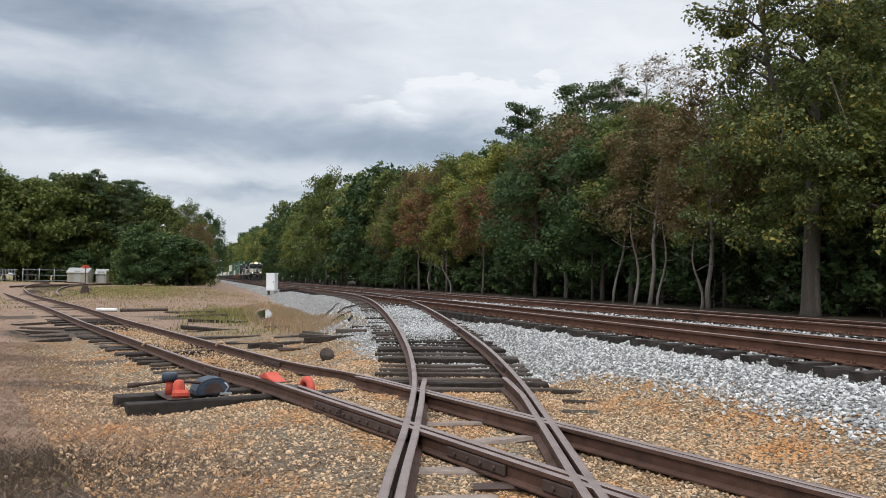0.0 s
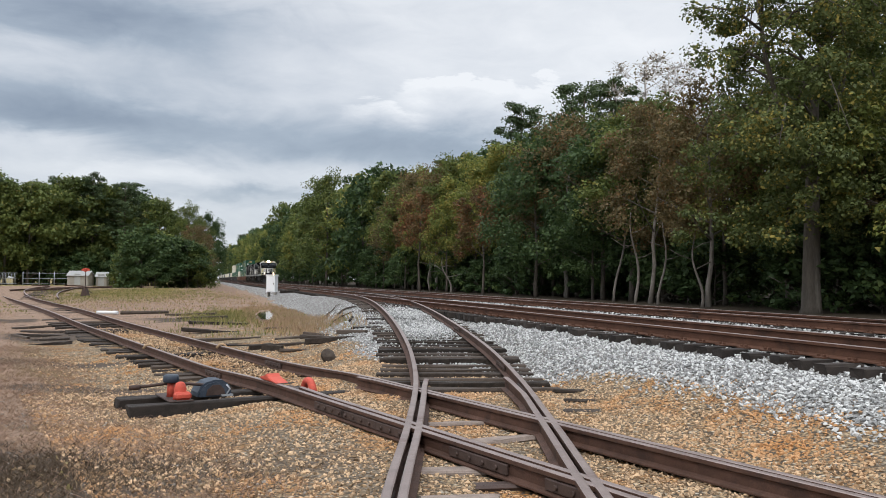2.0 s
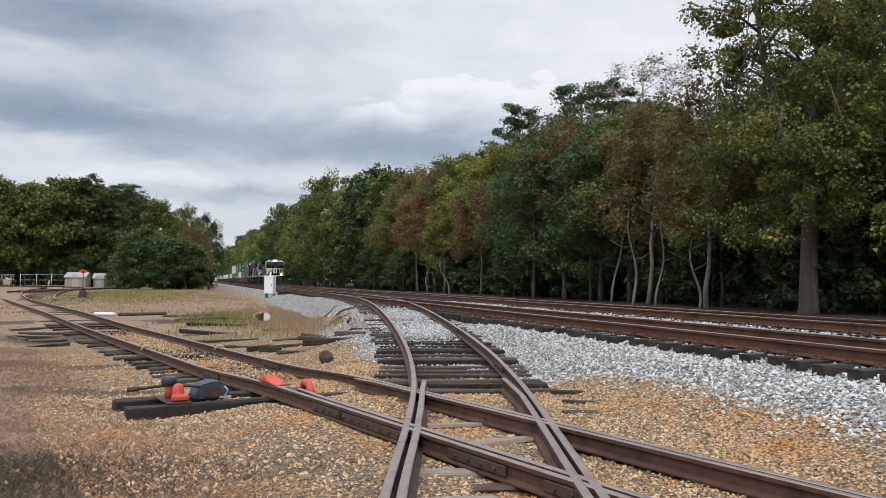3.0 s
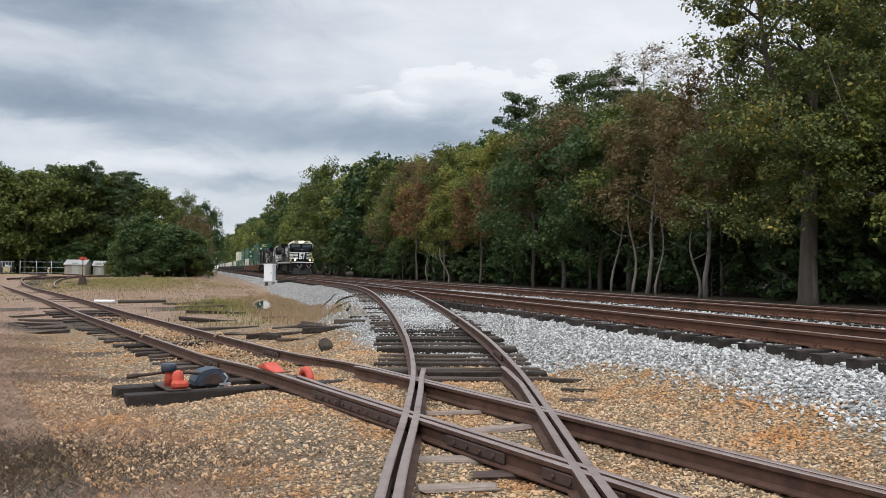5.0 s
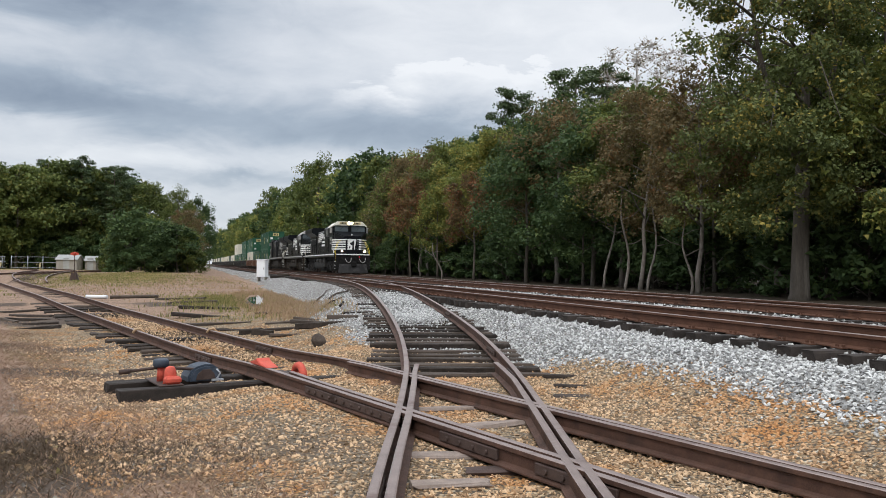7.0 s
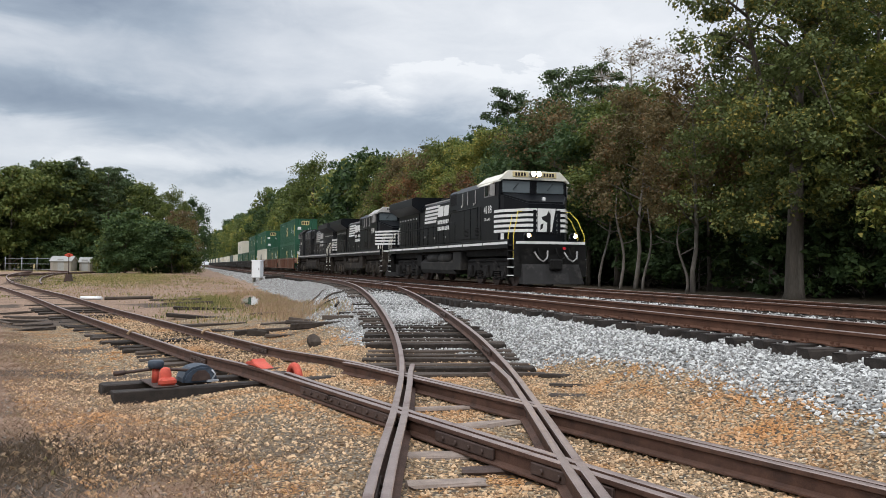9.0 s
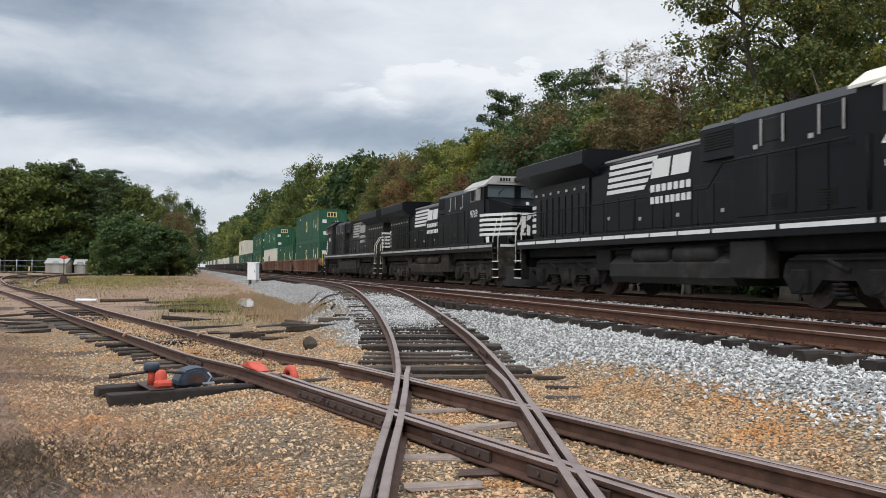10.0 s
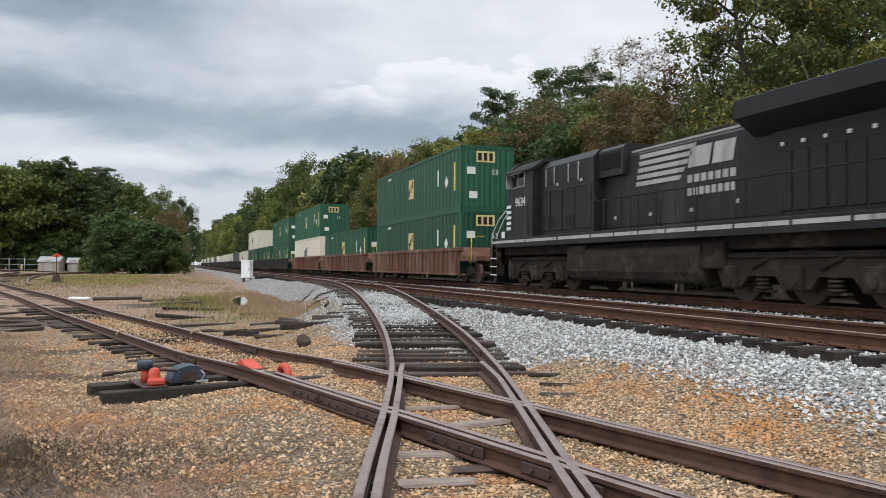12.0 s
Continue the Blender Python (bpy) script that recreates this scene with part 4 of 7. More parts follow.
    for side in (-1, 1):
        bm = bmesh.new()
        y = side * 1.085
        box(bm, X(9.9), X(8.75), y - 0.01, y + 0.01, 3.72, 4.22)
        for k in range(7):
            box(bm, X(9.85), X(8.8), y - 0.03, y + 0.03, 3.74 + 0.068 * k, 3.765 + 0.068 * k)
        part("grille", bm, DARK, t, "dark louvred grille")
    # engine hood
    bm = bmesh.new()
    prism(bm, [(-0.9, 1.66), (0.9, 1.66), (0.9, 4.0), (0.7, 4.2), (-0.7, 4.2), (-0.9, 4.0)], X(16.2), X(8.55), "x")
    hood = part("engine_hood", bm, paint, t, "black engine hood")
    # pale grey strips paint the sunlight on the hood roof's edges
    bm = bmesh.new()
    for side in (-1, 1):
        box(bm, X(15.4), X(10.1), side * 0.8 - 0.02, side * 0.8 + 0.02, 4.1, 4.16)
    part("hood_edge", bm, HOSE, t, "pale strip painting the sunlit edge of the hood roof")
    bm = bmesh.new()
    box(bm, X(13.9), X(12.6), -0.35, 0.35, 4.18, 4.4, 0.05)
    part("exhaust_stack", bm, under, t)
    for side in (-1, 1):
        for k in range(8):
            a = 8.8 + 0.93 * k
            bm = bmesh.new()
            box(bm, X(a + 0.86), X(a), side * 0.905 - 0.012, side * 0.905 + 0.012, 1.95, 2.95, 0.008)
            part("hood_door", bm, paint, t)
    # radiator end
    bm = bmesh.new()
    prism(bm, [(-0.95, 1.66), (0.95, 1.66), (0.95, 3.6), (1.0, 4.3), (-1.0, 4.3), (-0.95, 3.6)], X(20.6), X(16.2), "x")
    part("radiator_cab", bm, paint, t, "black radiator compartment")
    bm = bmesh.new()
    prism(bm, [(-1.52, 4.12), (-0.95, 3.75), (0.95, 3.75), (1.52, 4.12), (1.52, 4.52), (1.3, 4.6), (-1.3, 4.6), (-1.52, 4.52)], X(20.9), X(15.6), "x")
    part("radiator_hood", bm, paint, t, "black overhanging radiator hood")
    for side in (-1, 1):
        bm = bmesh.new()
        for k in range(8):
            a = 16.4 + 0.5 * k
            box(bm, X(a + 0.4), X(a), side * 0.96 - 0.02, side * 0.96 + 0.02, 2.0, 3.3, 0.012)
            part("radiator_door", bm, paint, t)
            bm = bmesh.new()
        bm.free()
        for k in range(7):
            bm = bmesh.new()
            a = 16.5 + 0.62 * k
            box(bm, X(a + 0.1), X(a), side * 0.975 - 0.02, side * 0.975 + 0.02, 3.42, 3.5)
            part("latch", bm, WHITE, t, "small white latch")
        # five slanted stripes and the emblem on the hood, both sides
        for k in range(5):
            z0 = 3.08 + 0.19 * k
            bm = bmesh.new()
            fwd = 1 if side < 0 else -1
            x = lambda v: X(12.8) + fwd * v
            prism(bm, [(x(-2.3 + 0.05 * k), z0), (x(-0.15 + 0.16 * k), z0), (x(-0.07 + 0.16 * k), z0 + 0.12), (x(-2.3 + 0.05 * k), z0 + 0.12)], side * 0.912 - 0.006, side * 0.912 + 0.006, "y")
            part("hood_stripe", bm, logo, t, "white slanted stripe")
        x = lambda v: X(12.8) + fwd * (v + 1.2)
        for x0, x1 in ((-1.0, -0.12), (0.0, 0.8)):
            bm = bmesh.new()
            prism(bm, [(x(x0), 3.34), (x(x0 + 0.12), 3.86), (x(x1 + 0.12), 3.86), (x(x1), 3.34)], side * 0.912 - 0.006, side * 0.912 + 0.006, "y")
            part("hood_emblem", bm, logo, t, "plain white emblem block")
        for z0, count in ((2.95, 7), (2.62, 8)):
            for k in range(count):
                a = -1.0 + k * 2.0 / count
                x0, x1 = sorted((x(a), x(a + 1.4 / count)))
                bm = bmesh.new()
                box(bm, x0, x1, side * 0.922 - 0.006, side * 0.922 + 0.006, z0, z0 + 0.2)
                part("name_bar", bm, logo, t)
        # tank, air reservoirs
        bm = bmesh.new()
        for k in range(0 if big_tank else 2):
            c = X(9.9 + 2.0 * k)
            tube(bm, [(c - 0.9, side * 1.22, 1.18), (c - 0.82, side * 1.22, 1.18), (c + 0.82, side * 1.22, 1.18), (c + 0.9, side * 1.22, 1.18)], [0.1, 0.24, 0.24, 0.1], 14)
            part("air_reservoir", bm, tank, t, "dusty black air reservoir")
            bm = bmesh.new()
        bm.free()
        # handrails
        bm = bmesh.new()
        line = [(X(20.6), side * 1.46, 2.75), (X(9.2), side * 1.46, 2.75), (X(8.6), side * 1.47, 3.3), (X(4.8), side * 1.53, 3.3)]
        tube(bm, line, 0.02, 6)
        for k in range(8):
            a = 9.6 + 1.5 * k
            tube(bm, [(X(a), side * 1.46, 1.66), (X(a), side * 1.46, 2.75)], 0.018, 6)
        part("handrail", bm, under, t, "thin black walkway handrail")
        bm = bmesh.new()
        for s0 in (0.72, 1.28):
            tube(bm, [(X(s0), side * 1.5, 1.1), (X(s0), side * 1.5, 2.0), (X(s0 - 0.12 + 0.3), side * 1.3, 2.6), (X(s0 + 0.5), side * 1.12, 2.95), (X(s0 + 0.5), side * 0.95, 2.95)], 0.016, 6)
        part("front_grab_rail", bm, YELLOW if lit else CREAM, t, "bent yellow grab rail at the corner steps")
        bm = bmesh.new()
        for s0 in (20.45, 21.0):
            tube(bm, [(X(s0), side * 1.5, 1.0), (X(s0), side * 1.5, 2.2), (X(s0), side * 1.2, 2.75), (X(s0), side * 1.0, 2.8)], 0.024, 6)
        part("rear_grab_rail", bm, CREAM, t, "pale grab rail at the rear steps")
        for k in range(5):
            bm = bmesh.new()
            z0 = 2.1 + 0.22 * k
            box(bm, X(20.62), X(20.28), side * 0.97 - 0.01, side * 0.97 + 0.01, z0, z0 + 0.12)
            part("rear_stripe", bm, WHITE, t, "short white stripe")
    for k in range(5):
        bm = bmesh.new()
        z0 = 2.1 + 0.22 * k
        box(bm, X(20.625), X(20.605), -0.95, 0.95, z0, z0 + 0.12)
        part("end_stripe", bm, WHITE, t, "white stripe across the hood end")
    lettering(number, 0.42, WHITE, t, pose(X(20.96), 0, 4.14, 90, 0, 270), "white road number")
    bm = bmesh.new()
    half = [(1.15, 0.36), (1.34, 0.45), (1.44, 0.65), (1.46, 1.1), (1.4, 1.3), (1.2, 1.44)] if big_tank else [(1.3, 0.42), (1.42, 0.6), (1.42, 0.95), (1.1, 1.25)]
    prism(bm, half + [(-y, z) for y, z in reversed(half)], X(14.2 if big_tank else 14.0), X(7.2 if big_tank else 8.3), "x")
    part("fuel_tank", bm, tank, t, "dusty grey-black fuel tank")
    for side in (-1, 1):
        bm = bmesh.new()
        box(bm, X(8.4), X(7.2), side * 1.25 - 0.2, side * 1.25 + 0.2, 0.6, 1.45, 0.03)
        part("equipment_box", bm, tank, t, "dusty equipment box")
    # smaller fittings
    for side in (-1, 1):
        for a, z in ((9.3, 2.2), (11.2, 2.2), (13.1, 2.2), (14.9, 2.3), (6.0, 3.5), (7.7, 3.5)):
            bm = bmesh.new()
            box(bm, X(a + 0.12), X(a), side * (0.925 if a > 8.6 else 1.24) - 0.012, side * (0.925 if a > 8.6 else 1.24) + 0.012, z, z + 0.1)
            part("notice", bm, DULL, t, "small pale notice plate")
        bm = bmesh.new()
        tube(bm, [(X(14.2), side * 1.3, 1.38), (X(11.5), side * 1.32, 1.42), (X(8.4), side * 1.3, 1.38)], 0.03, 6)
        part("air_pipe", bm, under, t)
        bm = bmesh.new()
        box(bm, X(15.0), X(14.1), side * 1.2 - 0.15, side * 1.2 + 0.15, 0.75, 1.4, 0.03)
        part("battery_box", bm, under, t)
    for y in (-0.55, 0.2, 0.75):
        bm = bmesh.new()
        tube(bm, [(X(0.56), y, 1.5), (X(0.46), y + 0.05, 1.2), (X(0.44), y + 0.2, 1.05), (X(0.5), y + 0.35, 1.15)], 0.022, 6)
        part("brake_hose", bm, under, t)
    bm = bmesh.new()
    box(bm, X(0.99), X(0.955), -0.72, -0.5, 1.7, 2.05, 0.01)
    part("nose_step", bm, under, t)
    bm = bmesh.new()
    for side in (-1, 1):
        tube(bm, [(X(2.33), side * 1.3, 4.64), (X(3.4), side * 0.9, 4.66)], 0.02, 5)
    tube(bm, [(X(3.3), 0.0, 4.6), (X(3.3), 0.0, 4.78)], [0.12, 0.05], 10)
    part("roof_aerial", bm, under, t)
    for k in range(3):
        bm = bmesh.new()
        disc(bm, (X(17.0 + 1.5 * k), 0, 4.62), 0.62, 0.06, "z", 18)
        part("radiator_fan", bm, under, t)
    truck(t, X(4.3), under)
    truck(t, X(17.2), under)
    return t


def on_rails(behind):
    """The pose, at the clip's start, of a vehicle whose middle is so far behind the first plough."""
    return facing(main_at(216.5 + behind, LAT_A, Z_MAIN), -D)


TRAIN = []      # every vehicle and load, with its distance behind the first plough
PITCH = 22.1
for k, (number, words, label, roof, back, trim, logo) in enumerate((
    ("4118", "DC to AC", "black freight locomotive with white stripes and lit headlights, leading", CREAM, False, WHITE, WHITE),
    ("9769", "", "dusty black freight locomotive with headlights out, second in line", DULL, False, DULL, WHITE),
    ("9634", "", "dusty black freight locomotive running with its cab to the rear", TANK, True, DULL, DULL),
)):
    m = on_rails(FRONT + k * PITCH)
    unit = locomotive(number, words, m @ pose(0, 0, 0, 0, 0, 180) if back else m, label, k == 0, roof, trim, logo, DUST if k else GRIME, DUST if k else TANK, BLACK_DUSTY if k == 2 else BLACK, k == 2)
    TRAIN.append((unit, FRONT + k * PITCH, back, 0.0))


def well_car(paint, front_truck=False, length=18.9):
    """A well unit: ribbed side walls, end platforms, and the truck at its rear joint."""
    t = thing("well_car", Matrix(), "", "well car", "well cars of the train")
    h = length / 2
    for side in (-1, 1):
        bm = bmesh.new()
        y = side * 1.42
        box(bm, -8.3, 8.3, y - 0.03, y + 0.03, 0.42, 1.5)
        box(bm, -8.6, 8.6, y - 0.09, y + 0.09, 1.45, 1.62, 0.02)
        box(bm, -8.3, 8.3, y - 0.08, y + 0.08, 0.36, 0.46, 0.02)
        for k in range(25):
            x = -8.1 + k * 0.675
            box(bm, x - 0.05, x + 0.05, y + side * 0.06 - 0.05, y + side * 0.06 + 0.05, 0.45, 1.46)
        part("side_wall", bm, paint, t, "ribbed steel well side")
    bm = bmesh.new()
    box(bm, -8.3, 8.3, -1.4, 1.4, 0.36, 0.44)
    part("well_floor", bm, paint, t)
    for sg in (-1, 1):
        bm = bmesh.new()
        x0, x1 = sorted((sg * 8.3, sg * (h - 0.15)))
        box(bm, x0, x1, -1.05, 1.05, 1.0, 1.25, 0.03)
        box(bm, x0, x1, -0.3, 0.3, 0.8, 1.05, 0.03)
        prism(bm, [(sg * 8.25, 1.0), (sg * 8.25, 1.62), (sg * 8.75, 1.25), (sg * 8.75, 1.0)], -1.42, 1.42, "y")
        part("end_platform", bm, paint, t, "end platform over the truck")
        bm = bmesh.new()
        tube(bm, [(sg * 9.0, -1.1, 0.9), (sg * 9.0, -1.1, 2.1), (sg * 9.0, -0.5, 2.1)], 0.02, 6)
        part("grab_rail", bm, YELLOW, t)
    centres = [-h, h - 1.3] if front_truck else [-h]
    for c in centres:
        for side in (-1, 1):
            bm = bmesh.new()
            y = side * 1.05
            prism(bm, [(c - 1.1, 0.45), (c - 0.8, 0.75), (c + 0.8, 0.75), (c + 1.1, 0.45), (c + 0.7, 0.38), (c + 0.35, 0.3), (c - 0.35, 0.3), (c - 0.7, 0.38)], y - 0.08, y + 0.08, "y")
            part("side_frame", bm, TRUCK, t)
    for at in [c + dx for c in centres for dx in (-0.88, 0.88)]:
        bm = bmesh.new()
        tube(bm, [(0, -0.9, 0), (0, 0.9, 0)], 0.08, 8)
        for side in (-1, 1):
            disc(bm, (0, side * 0.755, 0), 0.46, 0.13, "y", 24)
        part("wheelset", bm, STEEL, t, "steel wheel pair", pose(at, 0, 0.46))
    return t


def container(paint, length=16.15, tall=2.9, decal="yellow"):
    """A ribbed box with corner posts, door gear at its front end, and marks on its sides."""
    t = thing("container", Matrix(), "", "shipping container", "containers on the train")
    h = length / 2
    bm = bmesh.new()
    n_rib = int(length / 0.56)
    for side in (-1, 1):
        pts = []
        for k in range(n_rib):
            a = -h + 0.25 + (length - 0.5) * k / n_rib
            w = (length - 0.5) / n_rib
            pts += [(a, side * 1.28), (a + w * 0.62, side * 1.28), (a + w * 0.72, side * 1.245), (a + w * 0.9, side * 1.245)]
        pts.append((h - 0.25, side * 1.28))
        lo, hi = [bm.verts.new((p[0], p[1], 0.16)) for p in pts], [bm.verts.new((p[0], p[1], tall - 0.12)) for p in pts]
        for i in range(len(pts) - 1):
            bm.faces.new((lo[i], lo[i + 1], hi[i + 1], hi[i]) if side < 0 else (lo[i + 1], lo[i], hi[i], hi[i + 1]))
    box(bm, -h + 0.02, h - 0.04, -1.24, 1.24, 0.02, tall - 0.03)
    part("shell", bm, paint, t)
    bm = bmesh.new()
    for sg in (-1, 1):
        for side in (-1, 1):
            box(bm, sg * (h - 0.13) - 0.13, sg * (h - 0.13) + 0.13, side * 1.23 - 0.075, side * 1.23 + 0.075, 0, tall, 0.015)
    for side in (-1, 1):
        box(bm, -h, h, side * 1.265 - 0.035, side * 1.265 + 0.035, 0, 0.17), box(bm, -h, h, side * 1.265 - 0.035, side * 1.265 + 0.035, tall - 0.13, tall)
    for z0 in (0.0, tall - 0.14):
        box(bm, h - 0.06, h, -1.2, 1.2, z0, z0 + 0.14)
    part("frame", bm, paint, t)
    bm = bmesh.new()
    pts = []
    for k in range(9):
        y = -1.16 + k * 0.258
        pts += [(h - 0.035, y), (h - 0.035, y + 0.09), (h + 0.003, y + 0.13), (h + 0.003, y + 0.22)]
    lo, hi = [bm.verts.new((p[0], p[1], 0.12)) for p in pts], [bm.verts.new((p[0], p[1], tall - 0.12)) for p in pts]
    for i in range(len(pts) - 1):
        bm.faces.new((lo[i], lo[i + 1], hi[i + 1], hi[i]))
    part("front_end", bm, paint, t, "ribbed front end")
    flat = -1.284
    def mark(x0, x1, z0, z1, m, name="marking"):
        bm = bmesh.new()
        box(bm, x0, x1, flat - 0.006, flat, z0, z1)
        return part(name, bm, m, t)
    if decal == "yellow":
        mark(-0.6, 0.35, 1.05, 2.1, DECAL, "logo_panel")
        bm = bmesh.new()
        for k in range(3):
            box(bm, -0.5 + 0.27 * k, -0.33 + 0.27 * k, flat - 0.012, flat - 0.004, 1.2 + 0.2 * k, 1.6 + 0.2 * k)
        part("logo_bar", bm, DARK, t, "dark bars of a logo")
        bm = bmesh.new()
        box(bm, h + 0.004, h + 0.012, -0.55, 0.35, tall - 0.75, tall - 0.25)
        part("end_logo_panel", bm, DECAL, t, "yellow panel")
        bm = bmesh.new()
        for k in range(3):
            box(bm, h + 0.012, h + 0.018, -0.47 + 0.27 * k, -0.3 + 0.27 * k, tall - 0.68, tall - 0.33)
        part("end_logo_bar", bm, DARK, t, "dark bars of a logo")
        for y0, z0 in ((-1.0, tall - 1.3), (-0.9, 0.5)):
            bm = bmesh.new()
            box(bm, h + 0.004, h + 0.012, y0, y0 + 0.4, z0, z0 + 0.32)
            part("end_placard", bm, WHITE, t, "white placard")
        bm = bmesh.new()
        prism(bm, [(6.0, 1.1), (6.28, 1.38), (6.0, 1.66), (5.72, 1.38)], flat - 0.008, flat, "y")
        part("placard", bm, WHITE, t, "white diamond placard")
        lettering("53", 0.34, WHITE, t, pose(h + 0.008, 0.35, tall - 1.3, 90, 0, 90), "white figures")
        mark(4.6, 4.8, 1.3, 2.1, WHITE), mark(7.1, 7.3, 0.9, 2.2, YELLOW), mark(-5.2, -4.5, tall - 0.4, tall - 0.28, WHITE)
    else:
        bm = bmesh.new()
        for k in range(4):
            box(bm, -1.2 + 0.5 * k, -0.85 + 0.5 * k, flat - 0.008, flat, 0.9 + 0.1 * k, 1.8 + 0.1 * k)
        part("logo_bar", bm, DIM_BOX, t, "dark bars of a logo")
    return t


def load_train():
    kinds = {"green": container(GREEN_BOX), "white": container(WHITE_BOX, decal="bars"), "dim": container(DIM_BOX, decal="bars")}
    wells = {(c, e): well_car(m, e) for c, m in (("brown", WELL_BROWN), ("black", WELL_BLACK)) for e in (False, True)}
    words = {"green": "dark green ribbed container with yellow panels", "white": "cream-white container with dark logo bars", "dim": "dull grey-green container"}
    # well colour, lower load, upper load, gap before the unit
    plan = [("brown", "green", "green", 0.4), ("brown", "green", "", 0), ("brown", "white", "green", 0), ("black", "green", "green", 2.4), ("black", "green", "", 0), ("black", "green", "white", 0),
            ("black", "white", "", 2.4), ("black", "dim", "", 0), ("black", "white", "", 0), ("black", "white", "", 2.4), ("black", "", "", 0), ("black", "white", "", 0), ("black", "dim", "", 2.4),
            ("black", "white", "", 0), ("black", "dim", "", 0), ("black", "white", "", 2.4), ("black", "dim", "", 0), ("black", "white", "", 0), ("black", "dim", "", 2.4), ("black", "white", "", 0)]
    behind = 3 * PITCH + 0.9
    used = set()
    for well, low, high, gap in plan:
        behind += gap
        mid = behind + 9.45
        jobs = [(wells[(well, gap > 0)], 0.0, f"{'rusty brown' if well == 'brown' else 'dusty black'} ribbed well car {'carrying containers' if low else 'running empty'}")]
        if low:
            jobs.append((kinds[low], 0.45, words[low] + ", in a well"))
        if high:
            jobs.append((kinds[high], 3.352, words[high] + ", stacked on top"))
        for src, z, label in jobs:
            m = on_rails(mid) @ pose(0, 0, z)
            ob = src if src.name not in used else copy_thing(src, m)
            used.add(src.name)
            ob.matrix_basis = m
            tagged(ob, label)
            TRAIN.append((ob, mid, False, z))
        behind += 18.9


load_train()
SPEED = 20.888


def motions():
    """The train runs in towards the eye at an even pace."""
    for ob, behind, back, z in TRAIN:
        rows = []
        for k in range(13):
            m = facing(main_at(216.5 + behind - SPEED * k, LAT_A, Z_MAIN), -D) @ pose(0, 0, z, 0, 0, 180 if back else 0)
            rows.append((float(k), m))
        walk(ob, rows)
    # the wheels of the locomotives and the first well cars turn as they roll
    rolling = [ob for ob, behind, back, z in TRAIN if z == 0.0 and behind < 130]
    for ob in rolling:
        back = ob in [o for o, behind, b, z in TRAIN if b]
        for wheel in [c for c in ob.children if c.name.startswith("wheelset")]:
            at = wheel.matrix_basis.translation.copy()
            turn = math.degrees(SPEED / FPS / at.z) * (-1 if back else 1)
            walk(wheel, [(k / FPS, Matrix.Translation(at) @ pose(0, 0, 0, 0, turn * k, 0)) for k in range(12 * FPS + 1)])

# ---- trees ----


def leaf_cloud(name, centres, radii, per, size, material, seed, flat=0.75, corners=3):
    """Many small leaves gathered on the shells of clumps, each facing out and up, more or less."""
    rng = np.random.default_rng(seed)
    c = np.repeat(np.array(centres, float), per, 0)
    r = np.repeat(np.array(radii, float), per)[:, None]
    k = len(c)
    off = rng.normal(size=(k, 3))
    off[:, 2] += 0.35
    off /= np.linalg.norm(off, axis=1, keepdims=True) + 1e-9
    way = off * 0.7 + np.array((0, 0, 0.4)) + rng.normal(size=(k, 3)) * 0.55
    way /= np.linalg.norm(way, axis=1, keepdims=True)
    off *= rng.uniform(0.1, 1, (k, 1)) ** 0.45 * r * rng.uniform(0.8, 1.35, (k, 1))
    off[:, 2] *= flat
    p = c + off
    a = np.cross(way, rng.normal(size=(k, 3)))
    a /= np.linalg.norm(a, axis=1, keepdims=True) + 1e-9
    b = np.cross(way, a)
    s = size * rng.uniform(0.55, 1.4, (k, 1))
    if corners == 4:
        ring = [p - a * s, p - a * s * 0.1 + b * s * 0.72, p + a * s - way * s * 0.25, p + a * s * 0.05 - b * s * 0.7]
    else:
        ring = [p - a * s * 1.1 - b * s * 0.5, p + a * s * 0.15 + b * s * 0.95, p + a * s * 1.1 - b * s * 0.45]
    me = bpy.data.meshes.new(name)
    me.vertices.add(k * corners)
    me.vertices.foreach_set("co", np.stack(ring, 1).astype(np.float32).ravel())
    me.loops.add(k * corners)
    me.loops.foreach_set("vertex_index", np.arange(k * corners, dtype=np.int32))
    me.polygons.add(k)
    me.polygons.foreach_set("loop_start", np.arange(0, k * corners, corners, dtype=np.int32))
    me.materials.append(material)
    me.update(calc_edges=True)
    return me


